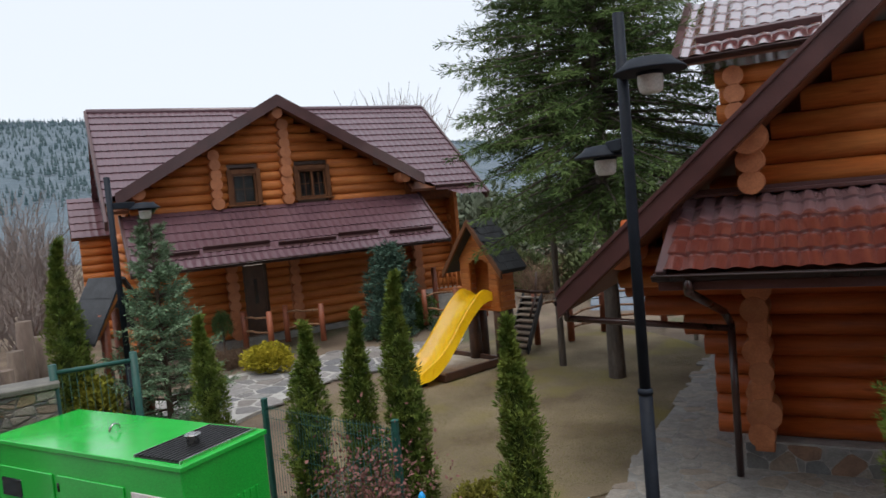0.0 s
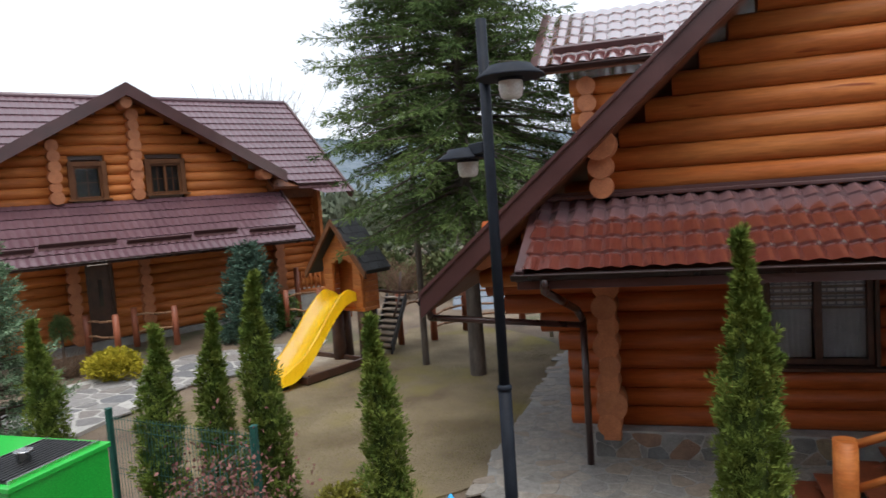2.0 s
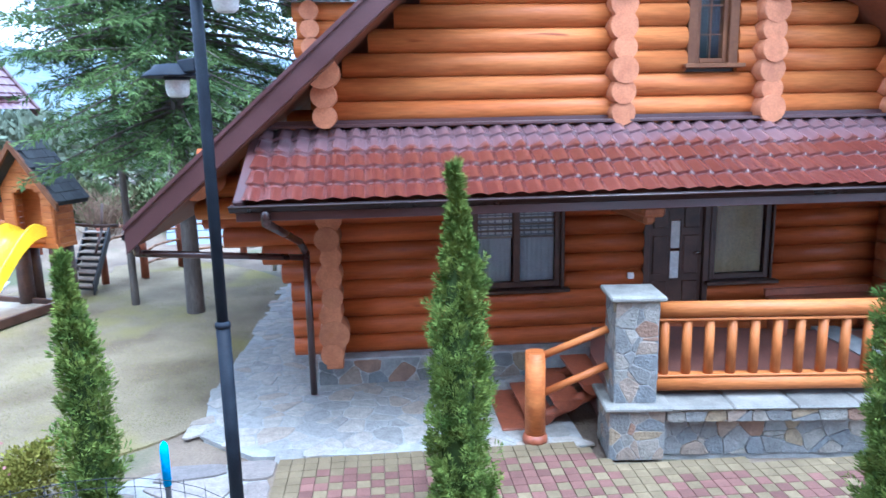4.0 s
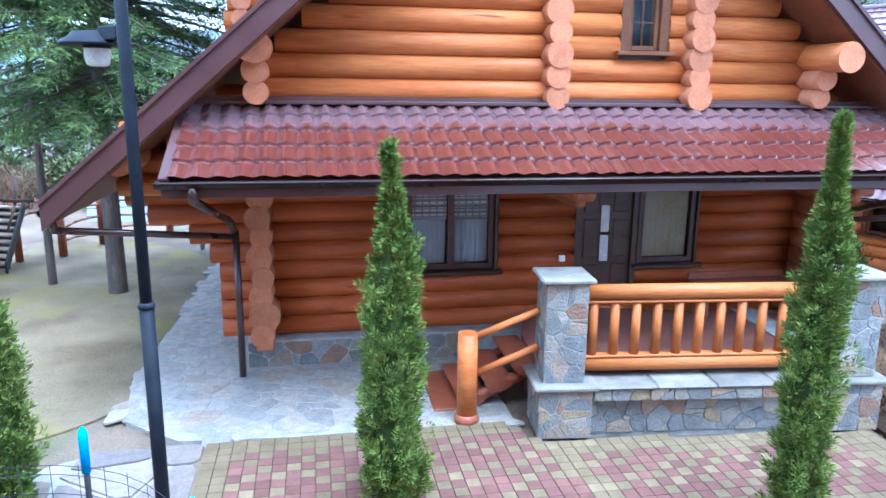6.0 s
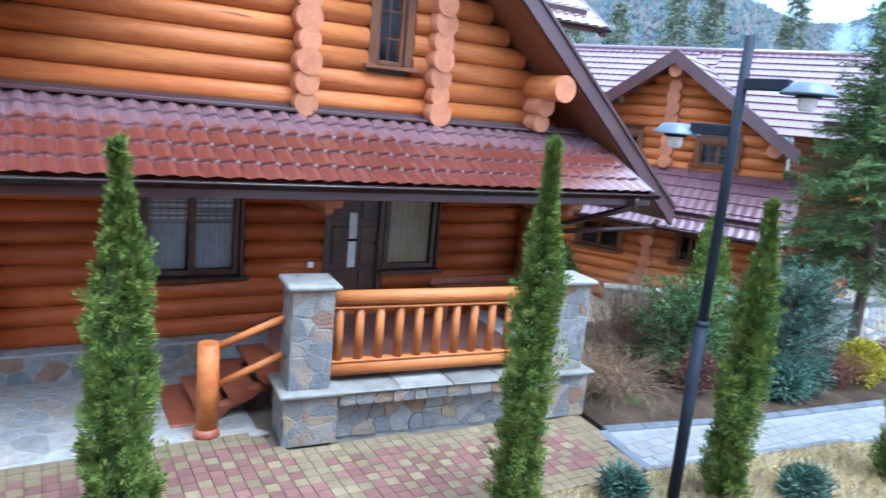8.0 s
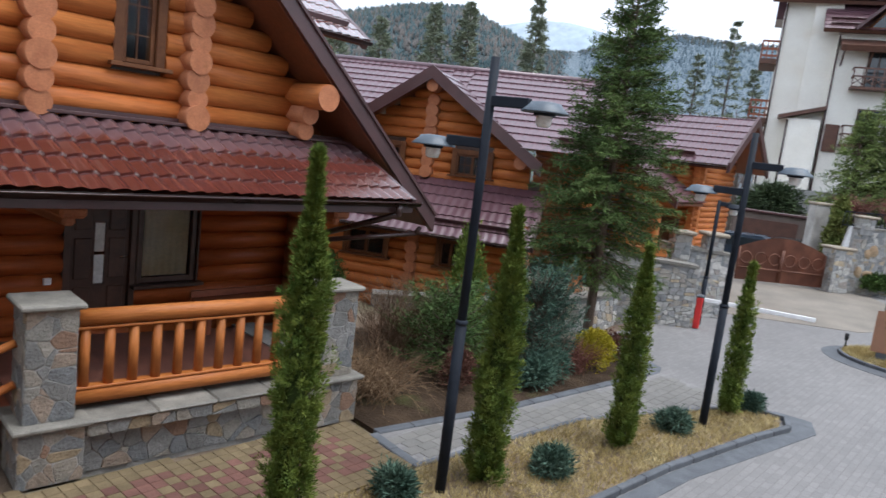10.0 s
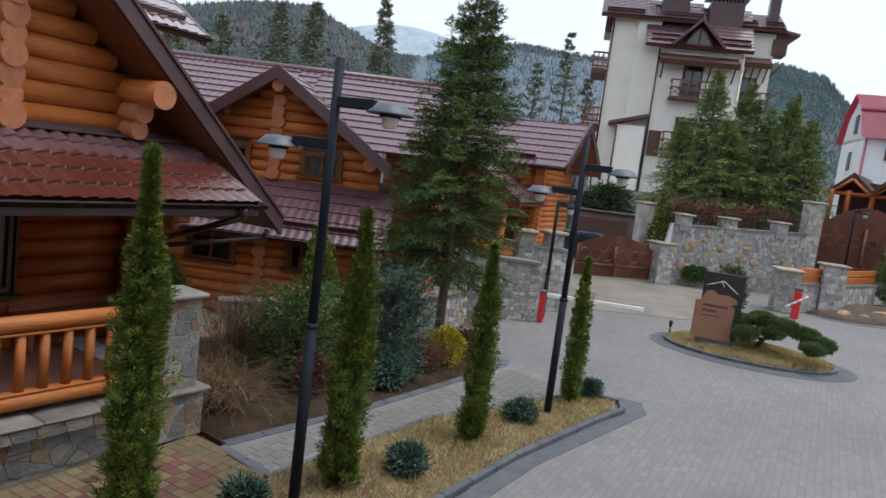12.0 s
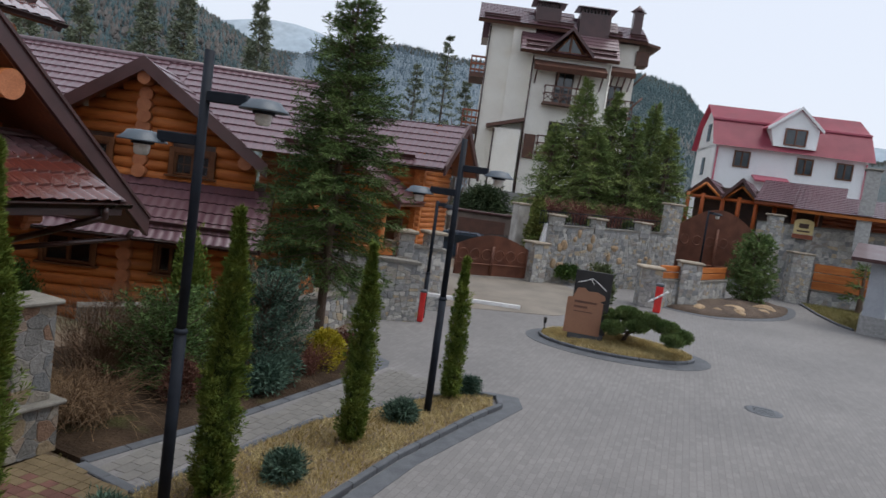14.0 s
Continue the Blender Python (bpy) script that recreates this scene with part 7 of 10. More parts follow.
for k in range(14):
    z = 1.29 + k * 0.122
    half = min(0.56, (3.04 - z - 0.11) / 1.17)
    for sgn in (1, -1):
        inner = 0.315 if z < 2.2 else (0.2 if z < 2.3 else 0.0)
        if half - inner < 0.04:
            continue
        bm = bmesh.new()
        box(bm, (min(sgn * inner, sgn * half), 0.0, z), (max(sgn * inner, sgn * half), 0.018, z + 0.114), 0.006)
        part("board", bm, WOOD_LIGHT, play)
for sgn in (1, -1):
    for k in range(9):
        z = 1.28 + k * 0.115
        bm = bmesh.new()
        box(bm, (sgn * 0.57 - 0.02, 0.07, z), (sgn * 0.57 + 0.02, DEEP, z + 0.108), 0.006)
        part("board", bm, WOOD, play)
bm = bmesh.new()
box(bm, (-0.55, DEEP - 0.05, 1.28), (0.55, DEEP, 2.4))
part("back_wall", bm, WOOD, play)
SHINGLE = surface("black_shingle", (0.018, 0.02, 0.022), (0.032, 0.035, 0.038), 6.0, 0.8, 60.0, 0.6, 0.01)
RW, RA, RH = 0.88, 3.2, 1.1
for sgn in (1, -1):
    bm = bmesh.new()
    ends = []
    for y in (-0.22, DEEP + 0.1):
        ends.append([bm.verts.new((sgn * x, y, z)) for x, z in ((0.0, RA), (RW, RA - RH), (RW - 0.02, RA - RH - 0.06), (0.0, RA - 0.08))])
    for i in range(4):
        bm.faces.new((ends[0][i], ends[0][(i + 1) % 4], ends[1][(i + 1) % 4], ends[1][i]))
    bm.faces.new(ends[0])
    bm.faces.new(ends[1])
    bmesh.ops.recalc_face_normals(bm, faces=bm.faces[:])
    rf = part("roof", bm, SHINGLE, play)
    for r_ in range(7):
        for q in range(4):
            a, b = (r_ / 7, (r_ + 1.15) / 7)
            y0 = -0.22 + q * 0.245 + (0.12 if r_ % 2 else 0)
            y1 = min(y0 + 0.238, DEEP + 0.12)
            if y1 - y0 < 0.05:
                continue
            bm = bmesh.new()
            b = min(b, 1.02)
            pa, pb = V((sgn * RW * a, 0, RA + 0.015 - RH * a)), V((sgn * RW * b, 0, RA + 0.03 - RH * b))
            vs = [bm.verts.new((p.x, y, p.z + dz)) for dz in (0.0, 0.02) for p, y in ((pa, y0), (pb, y0), (pb, y1), (pa, y1))]
            for f in ((0, 1, 2, 3), (4, 5, 6, 7), (0, 1, 5, 4), (1, 2, 6, 5), (2, 3, 7, 6), (3, 0, 4, 7)):
                bm.faces.new([vs[i] for i in f])
            bmesh.ops.recalc_face_normals(bm, faces=bm.faces[:])
            part("shingle", bm, SHINGLE, rf)
    board(play, (sgn * (RW + 0.04), RA - RH - 0.04), (0, RA + 0.01), -0.26, -0.2, 0.03, 0.11, TRIM, "fascia")
stair = thing("playhouse_stair", pose(-7.12, 14.3, 0, 0, 0, -20) @ Matrix.Diagonal((0.9, 0.9, 0.95, 1)), "steep black timber stair behind the playhouse", "stair")
for k in range(9):
    bm = bmesh.new()
    x, y, z = -0.02 + 0.025 * k, 1.95 - 0.1 * k, 1.22 - 0.135 * k
    box(bm, (x, y - 0.1, z), (x + 0.62, y + 0.1, z + 0.04), 0.006)
    part("tread", bm, GREY_WOOD, stair)
    bm = bmesh.new()
    box(bm, (x, y + 0.06, z - 0.1), (x + 0.62, y + 0.08, z), 0.003)
    part("riser", bm, BLACK, stair)
for x in (-0.05, 0.6):
    bm = bmesh.new()
    ends = [[bm.verts.new((x + dx + w, y, zc + z)) for w, z in ((0, 0.1), (0, -0.14), (0.05, -0.14), (0.05, 0.1))] for dx, y, zc in ((0.0, 2.02, 1.27), (0.22, 1.05, 0.12))]
    for i in range(4):
        bm.faces.new((ends[0][i], ends[0][(i + 1) % 4], ends[1][(i + 1) % 4], ends[1][i]))
    bm.faces.new(ends[0])
    bm.faces.new(ends[1])
    bmesh.ops.recalc_face_normals(bm, faces=bm.faces[:])
    part("stringer", bm, BLACK, stair)
bm = bmesh.new()
limbs_pts = [V((0.62, 0.75, 1.62)), V((1.2, 0.9, 1.55)), V((1.75, 1.0, 1.56))]
tube(bm, limbs_pts, 0.035, 8)
part("handrail", bm, DARK_LOG, stair)
bm = bmesh.new()
tube(bm, [V((0.6, 1.9, 1.9)), V((0.85, 1.5, 1.35)), V((1.0, 1.05, 0.9))], 0.03, 8)
part("handrail", bm, DARK_LOG, stair)

slide = thing("slide", pose(-6.72, 13.95, 0, 0, 0, -20), "yellow moulded plastic slide down from the playhouse", "slide")
bm = bmesh.new()
n = 26
rows = []
for k in range(n + 1):
    t = k / n
    y = 0.06 - 2.3 * t
    q = min(1.0, max(0.0, (t - 0.06) / 0.84))
    z = 0.17 + 1.3 * (1 - q * q * (3 - 2 * q)) + 0.05 * (1 - t)
    wall = 0.23 * min(1, 0.35 + 5 * t) * min(1, 0.4 + 4 * (1 - t))
    prof = [(-0.38, z - 0.08), (-0.38, z + wall - 0.02), (-0.35, z + wall), (-0.3, z + wall - 0.01), (-0.24, z + 0.03), (0.0, z), (0.24, z + 0.03), (0.3, z + wall - 0.01), (0.35, z + wall), (0.38, z + wall - 0.02), (0.38, z - 0.08)]
    rows.append([bm.verts.new((x, y, zz)) for x, zz in prof])
for a, b in zip(rows, rows[1:]):
    for i in range(10):
        bm.faces.new((a[i], a[i + 1], b[i + 1], b[i])).smooth = True
bmesh.ops.solidify(bm, geom=bm.faces[:], thickness=0.02)
part("chute", bm, YELLOW, slide)
bm = bmesh.new()
box(bm, (-0.2, -2.1, -0.05), (0.2, -1.9, 0.08), 0.01)
part("foot", bm, BLACK, slide)
sand = thing("sandbox", pose(-6.95, 14.25, 0, 0, 0, -20), "low dark timber sandbox frame with pale sand", "sandbox")
for lo, hi in (((-1.0, -1.75, 0), (-0.92, -0.1, 0.16)), ((-1.0, -0.1, 0), (0.75, -0.02, 0.16)), ((0.67, -1.75, 0), (0.75, -0.1, 0.16)), ((-1.0, -1.83, 0), (0.75, -1.75, 0.14))):
    bm = bmesh.new()
    box(bm, lo, hi, 0.008)
    part("plank", bm, WOOD_DARK, sand)
bm = bmesh.new()
box(bm, (-0.92, -1.75, -0.02), (0.67, -0.1, 0.06))
part("sand", bm, surface("pale_sand", (0.36, 0.31, 0.23), (0.45, 0.4, 0.31), 5.0, 0.95, 80.0, 0.6, 0.01), sand)

# ---- rustic rails round the play lawn and by the log house ----


def rustic_rail(x0, y0, x1, y1, h=0.95, post=0.075, rails=(0.45, 0.8), dz=0.0, mat_post=WOOD_RED, mat_rail=TWIG, seed=0, label="rustic railing of peeled branches between red-brown posts"):
    rng = random.Random(seed)
    f = thing("rustic_railing", pose(x0, y0, dz), label, "railing", "rustic railings")
    d = V((x1 - x0, y1 - y0, 0))
    for p in (V((0, 0, 0)), d):
        bm = bmesh.new()
        rod(bm, p, p + V((0, 0, h)), post, post * 0.92, 10)
        part("post", bm, mat_post, f)
    for z in rails:
        bm = bmesh.new()
        a, b = V((0, 0, z + rng.uniform(-0.08, 0.08))), d + V((0, 0, z + rng.uniform(-0.08, 0.08)))
        m_ = (a + b) / 2 + V((0, 0, rng.uniform(-0.1, 0.1)))
        tube(bm, [a, a.lerp(m_, 0.6) + V((0, 0, 0.03)), m_, m_.lerp(b, 0.5), b], 0.03, 7)
        part("rail", bm, mat_rail, f)


PEELED = surface("peeled_branch", (0.2, 0.095, 0.045), (0.32, 0.17, 0.09), 5.0, 0.7, 30.0, 0.4, 0.01, stretch=(0.5, 2, 2))
PALE = surface("pale_pole", (0.33, 0.3, 0.25), (0.45, 0.41, 0.35), 4.0, 0.8, 30.0, 0.4, 0.01)
c56, s56 = math.cos(radians(56.5)), math.sin(radians(56.5))
lhp = lambda u, v: (-14.24 + u * c56 - v * s56, 10.95 + u * s56 + v * c56)
for k, (u0, u1, v0, v1) in enumerate(((2.62, 3.1, 0.9, 0.1), (3.75, 4.5, 0.9, 0.1), (7.4, 8.1, -0.3, -0.9), (8.1, 9.2, -0.9, -0.6))):
    rustic_rail(*lhp(u0, v0), *lhp(u1, v1), 1.0, 0.08, (0.4, 0.85), 0.28, WOOD_RED, PEELED, k)
rail_pts = [(-5.5, 16.4), (-5.0, 17.6), (-3.6, 18.2), (-2.2, 18.0), (-0.9, 17.2)]
for k, (a, b) in enumerate(zip(rail_pts, rail_pts[1:])):
    rustic_rail(*a, *b, 1.25 if k < 2 else 0.9, 0.09, (0.3, 0.62, 1.0) if k < 2 else (0.28, 0.62), 0.0, WOOD_RED, PEELED if k < 2 else PALE, 10 + k)
rustic_rail(-6.2, 15.9, -5.5, 16.4, 1.3, 0.08, (0.9, 1.2), 0, WOOD_RED, PEELED, 17)
rustic_rail(-1.0, 15.6, -2.6, 16.6, 0.8, 0.05, (0.3, 0.6), 0, PALE, PALE, 18, "low fence of pale poles at the lawn's end")
# blue-grey roofed hut beyond the lawn
hut = thing("garden_hut", pose(-3.75, 21.3, -1.3, 0, 0, 12), "low hut with a blue-grey shingle roof beyond the lawn", "hut")
bm = bmesh.new()
box(bm, (-2.0, 0.4, 0), (2.0, 3.0, 1.3))
part("wall", bm, GREY_WOOD, hut)
tile_sheet("roof", hut, surface("blue_grey_slate", (0.12, 0.15, 0.19), (0.17, 0.2, 0.24), 3.0, 0.6, 40.0, 0.4, 0.01), (-2.6, 0, 1.2), (1, 0, 0), (0, 1.7, 1.0), 5.2, 2.0, fine=3)
roof_deck(hut, [(-2.6, 0, 1.2), (2.6, 0, 1.2), (2.6, 1.7, 2.2), (-2.6, 1.7, 2.2)], 0.03, 0.08, WOOD_DARK)
OCHRE = surface("ochre_rock", (0.28, 0.19, 0.11), (0.36, 0.27, 0.17), 3.0, 0.9, 25.0, 0.7, 0.03)
stone_m = bmesh.new()
bmesh.ops.create_icosphere(stone_m, subdivisions=2, radius=0.5)
for v in stone_m.verts:
    v.co *= 1 + 0.35 * noise.noise(v.co * 2.3)
    v.co.z *= 0.6
bould = part("boulder", stone_m, STONE, None)
tagged(bould, "grey mossy boulder at the corner of the lawn", "rock")
bould.matrix_world = pose(-1.6, 16.0, 0.1) @ Matrix.Diagonal((1.5, 1.1, 1.2, 1))
for k, (x, y, s) in enumerate(((30.0, -0.5, 0.85), (30.4, -2.2, 0.7), (29.2, -0.9, 0.5), (29.8, -2.4, 0.45), (32.4, -3.6, 0.8), (29.4, -1.6, 0.35), (31.4, -3.4, 0.4))):
    ob = copy_thing(bould, pose(x, y, 0.14, 0, 0, k * 77) @ Matrix.Diagonal((s, s * 0.8, s * 0.8, 1)))
    tagged(ob, "ochre field rock on the earth bed", "rock", "bed rocks")
    ob.data = ob.data.copy()
    ob.data.materials[0] = OCHRE

# ---- diesel generator ----
gen = thing("generator", pose(-4.63, 3.72, 0, 0, 0, 178.5), "bright green enclosed diesel generator with black grille on top", "generator")
bm = bmesh.new()
box(bm, (0.0, -0.95, 0.14), (2.8, 0.0, 1.69), 0.012)
part("enclosure", bm, GREEN_PAINT, gen)
bm = bmesh.new()
box(bm, (0.04, -0.92, -0.02), (2.76, -0.03, 0.14), 0.01)
part("skid", bm, BLACK, gen)
bm = bmesh.new()
box(bm, (-0.015, -0.965, 1.66), (2.815, 0.015, 1.705), 0.006)
part("roof_panel", bm, GREEN_PAINT, gen)
grille = new("grille")
grille.parent = gen
bm = bmesh.new()
box(bm, (0.06, -0.9, 1.704), (0.62, -0.05, 1.712))
part("grille_tray", bm, BLACK, grille)
for k in range(11):
    bm = bmesh.new()
    box(bm, (0.07 + k * 0.05, -0.89, 1.712), (0.095 + k * 0.05, -0.06, 1.728))
    part("slat", bm, BLACK, grille)
for x0 in (0.05, 0.62):
    bm = bmesh.new()
    box(bm, (x0, -0.91, 1.705), (x0 + 0.012, -0.04, 1.732))
    part("grille_edge", bm, CHROME, grille)
bm = bmesh.new()
lathe(bm, [(0.055, 1.71), (0.055, 1.8), (0.07, 1.8), (0.07, 1.815)], 16, (0.33, -0.42, 0))
part("exhaust", bm, CHROME, gen, "short steel exhaust stub")
bm = bmesh.new()
for k in range(13):
    a0, a1 = math.pi * k / 13, math.pi * (k + 1) / 13
    rod(bm, (1.5, -0.48 + 0.05 * math.cos(a0), 1.73 + 0.06 * math.sin(a0)), (1.5, -0.48 + 0.05 * math.cos(a1), 1.73 + 0.06 * math.sin(a1)), 0.014, n=6, caps=False)
part("lifting_eye", bm, CHROME, gen)
for x0, x1 in ((0.75, 1.7), (1.78, 2.72)):
    bm = bmesh.new()
    box(bm, (x0, 0.0, 0.3), (x1, 0.018, 1.45), 0.006)
    d = part("service_door", bm, GREEN_PAINT, gen)
    bm = bmesh.new()
    box(bm, (x0 + 0.02, 0.018, 0.85), (x0 + 0.06, 0.04, 1.0), 0.006)
    part("latch", bm, BLACK, d)
    for z in (0.5, 1.3):
        bm = bmesh.new()
        rod(bm, (x1 - 0.01, 0.02, z), (x1 - 0.01, 0.02, z + 0.08), 0.012, n=8)
        part("hinge", bm, BLACK, d)
bm = bmesh.new()
box(bm, (2.3, 0.018, 1.16), (2.62, 0.026, 1.34), 0.01)
part("control_window", bm, PANE, gen)
bm = bmesh.new()
box(bm, (0.16, 0.0, 1.2), (0.66, 0.008, 1.42), 0.003)
pl = part("name_plate", bm, WHITE, gen)
bm = bmesh.new()
for k, (a, b) in enumerate(((0.2, 0.36), (0.46, 0.62))):
    box(bm, (a, 0.008, 1.29), (b, 0.011, 1.35))
part("lettering_bar", bm, GREEN_PAINT, pl)
bm = bmesh.new()
box(bm, (0.38, 0.008, 1.24), (0.44, 0.011, 1.4))
part("emblem", bm, YELLOW, pl)
bm = bmesh.new()
for k in range(9):
    box(bm, (-0.012, -0.8 + k * 0.075, 0.5), (0.0, -0.77 + k * 0.075, 1.25))
part("side_louvre", bm, GREEN_PAINT, gen)

# ---- green wire fence ----


def fence_panel(x0, y0, x1, y1, h=1.45, gap=0.05, label="dark green welded wire fence panel"):
    f = thing("wire_fence", pose(x0, y0, 0, 0, 0, math.degrees(math.atan2(y1 - y0, x1 - x0))), label, "fence", "wire fence panels")
    L = math.hypot(x1 - x0, y1 - y0)
    bm = bmesh.new()
    box(bm, (-0.03, -0.03, 0), (0.03, 0.03, h + 0.06), 0.005)
    box(bm, (-0.034, -0.034, h + 0.06), (0.034, 0.034, h + 0.08), 0.008)
    part("post", bm, FENCE_GREEN, f)
    k = 0
    x = gap
    while x < L - 0.03:
        bm = bmesh.new()
        rod(bm, (x, 0, 0.05), (x, 0, h), 0.0028, n=4)
        part("wire", bm, FENCE_GREEN, f)
        x += gap
    for z in (0.08, 0.3, 0.36, 0.8, 0.86, 1.3, h - 0.03):
        bm = bmesh.new()
        rod(bm, (0, -0.006, z), (L, -0.006, z), 0.0032, n=4)
        part("cross_wire", bm, FENCE_GREEN, f)


fence_panel(-5.9, 6.06, -3.83, 5.67)
fence_panel(-3.83, 5.67, -3.6, 3.9, gap=0.1)
gt = thing("garden_gate", pose(-7.8, 4.75, 0, 0, 0, 55), "dark green tubular garden gate with a rolled top", "gate")
for x in (0, 0.85):
    bm = bmesh.new()
    rod(bm, (x, 0, 0), (x, 0, 2.2), 0.045, n=12)
    part("post", bm, FENCE_GREEN, gt)
for z in (0.5, 1.2, 2.1):
    bm = bmesh.new()
    rod(bm, (0, 0, z), (0.85, 0, z), 0.028, n=8)
    part("bar", bm, FENCE_GREEN, gt)
for k in range(10):
    bm = bmesh.new()
    rod(bm, (0.08 + k * 0.077, 0, 0.5), (0.08 + k * 0.077, 0, 2.1), 0.004, n=4)
    part("wire", bm, FENCE_GREEN, gt)

# trampoline with net and blue foam tip
tr = thing("trampoline", pose(-2.14, 3.74, 0), "round trampoline with black safety net and blue pole caps", "trampoline")
TR = 1.33
bm = bmesh.new()
n = 32
for k in range(n):
    a0, a1 = 2 * math.pi * k / n, 2 * math.pi * (k + 1) / n
    rod(bm, (TR * math.cos(a0), TR * math.sin(a0), 0.3), (TR * math.cos(a1), TR * math.sin(a1), 0.3), 0.03, n=6, caps=False)
part("rim", bm, BLACK, tr)
bm = bmesh.new()
slab(bm, ellipse(0, 0, TR - 0.03, TR - 0.03, 32), 0.28, 0.3)
part("mat", bm, BLACK, tr)
NET = surface("black_net", (0.012, 0.014, 0.02), (0.02, 0.022, 0.03), 20.0, 0.9)
for k in range(40):
    a = 2 * math.pi * k / 40
    bm = bmesh.new()
    top_z = 1.0 - 0.05 * (0.5 - 0.5 * math.cos(a * 6))
    rod(bm, (TR * math.cos(a), TR * math.sin(a), 0.3), (TR * math.cos(a), TR * math.sin(a), top_z), 0.003, n=4)
    part("net_cord", bm, NET, tr)
for z in (0.45, 0.6, 0.75, 0.9, 0.97):
    bm = bmesh.new()
    for k in range(n):
        a0, a1 = 2 * math.pi * k / n, 2 * math.pi * (k + 1) / n
        rod(bm, (TR * math.cos(a0), TR * math.sin(a0), z), (TR * math.cos(a1), TR * math.sin(a1), z), 0.003, n=4, caps=False)
    part("net_cord", bm, NET, tr)
for k in range(6):
    a = radians(71 + 60 * k)
    px_, py_ = (TR + 0.05) * math.cos(a), (TR + 0.05) * math.sin(a)
    bm = bmesh.new()
    rod(bm, (px_, py_, 0), (px_, py_, 1.1), 0.022, n=8)
    p_ = part("pole", bm, BLACK, tr)
    bm = bmesh.new()
    lathe(bm, [(0.032, 0.9), (0.034, 1.18), (0.028, 1.22), (0.008, 1.25)], 10, (px_, py_, 0))
    part("foam_cap", bm, BLUE, p_)

# ---- wooden well shelter, stump fence and stone wall behind the generator ----
well = thing("well_shelter", pose(-10.4, 7.5, -0.05, 0, 0, 92), "dark-roofed timber well shelter with steep shingled slopes", "shelter")
ROOF_GREY = surface("grey_bitumen_shingle", (0.035, 0.038, 0.043), (0.06, 0.064, 0.07), 5.0, 0.85, 50.0, 0.5, 0.01)
for sgn in (1, -1):
    for k in range(3):
        bm = bmesh.new()
        a, b = k / 3, (k + 1.06) / 3
        ends = [[bm.verts.new((sgn * (0.03 + 0.62 * q), y, 2.92 - 0.95 * q + dz)) for q, dz in ((a, 0.05), (b, 0.05), (b, 0.0), (a, 0.0))] for y in (-0.35, 0.45)]
        for i in range(4):
            bm.faces.new((ends[0][i], ends[0][(i + 1) % 4], ends[1][(i + 1) % 4], ends[1][i]))
        bm.faces.new(ends[0])
        bm.faces.new(ends[1])
        bmesh.ops.recalc_face_normals(bm, faces=bm.faces[:])
        part("roof_panel", bm, ROOF_GREY, well)
    for y in (-0.2, 0.35):
        log(well, (sgn * 0.36, y, 0), (sgn * 0.34, y, 2.4), 0.08, WOOD_RED, "post", 10)
    log(well, (sgn * 0.55, -0.28, 2.05), (0, -0.28, 2.82), 0.04, WOOD, "brace", 8)
bm = bmesh.new()
lathe(bm, [(0.42, -0.1), (0.42, 0.85), (0.36, 0.85)], 18, (0, 0.1, 0))
part("well_ring", bm, STONE, well)
STUMP = surface("weathered_stump", (0.1, 0.07, 0.055), (0.17, 0.13, 0.1), 4.0, 0.9, 20.0, 0.8, 0.03, stretch=(1, 1, 0.3))
stumps = thing("stump_fence", pose(-12.6, 7.5, 0), "weathered grey split-log palisade", "fence")
for k in range(7):
    bm = bmesh.new()
    h = 1.9 + 0.35 * math.sin(k * 1.7)
    rod(bm, (k * 0.27, -k * 0.36, -0.2), (k * 0.27 + 0.03, -k * 0.36, h), 0.17, 0.13, 9)
    part("stump", bm, STUMP, stumps)
low_wall = thing("garden_wall", pose(-7.95, 4.2, 0, 0, 0, 60), "dry-stacked slate garden wall with ochre stones", "wall")
bm = bmesh.new()
box(bm, (-2.0, 0.0, -0.1), (0.55, 0.4, 1.95))
part("core", bm, MORTAR, low_wall)
stone_face(low_wall, face_map((-2.0, 0.0, 0.6), (1, 0, 0), (0, 0, 1)), 2.55, 1.35, 0.11, STONE, 61, proud=0.03, wide=2.6)
bm = bmesh.new()
box(bm, (-2.05, -0.05, 1.95), (0.6, 0.45, 2.02), 0.012)
part("capstone", bm, CAPSTONE, low_wall)

# ---- entrance: sign, barrier, walls, gates ----
sign = thing("entrance_sign", pose(17.95, 2.05, 0.22, 0, 0, -84), "black and copper-brown entrance sign on a small plinth", "sign")
bm = bmesh.new()
box(bm, (-0.38, -0.02, -0.3), (0.5, 0.12, 0.1), 0.015)
part("plinth", bm, KERB, sign)
bm = bmesh.new()
box(bm, (-0.38, 0.0, 0.1), (0.54, 0.07, 1.68), 0.006)
part("board", bm, BLACK, sign)
bm = bmesh.new()
hill = [(-0.5, 0.06), (0.4, 0.06), (0.4, 0.9), (0.3, 0.93), (0.44, 1.0), (0.4, 1.1), (0.22, 1.17), (0.0, 1.16), (-0.12, 1.24), (-0.28, 1.22), (-0.34, 1.08), (-0.38, 0.98), (-0.5, 0.96)]
a = [bm.verts.new((x, -0.035, z)) for x, z in hill]
b = [bm.verts.new((x, -0.003, z)) for x, z in hill]
bm.faces.new(a)
bm.faces.new(b[::-1])
for i in range(len(hill)):
    bm.faces.new((a[i], b[i], b[(i + 1) % len(hill)], a[(i + 1) % len(hill)]))
bmesh.ops.recalc_face_normals(bm, faces=bm.faces[:])
part("panel", bm, SIGN_BROWN, sign, "copper-brown cut panel")
bm = bmesh.new()
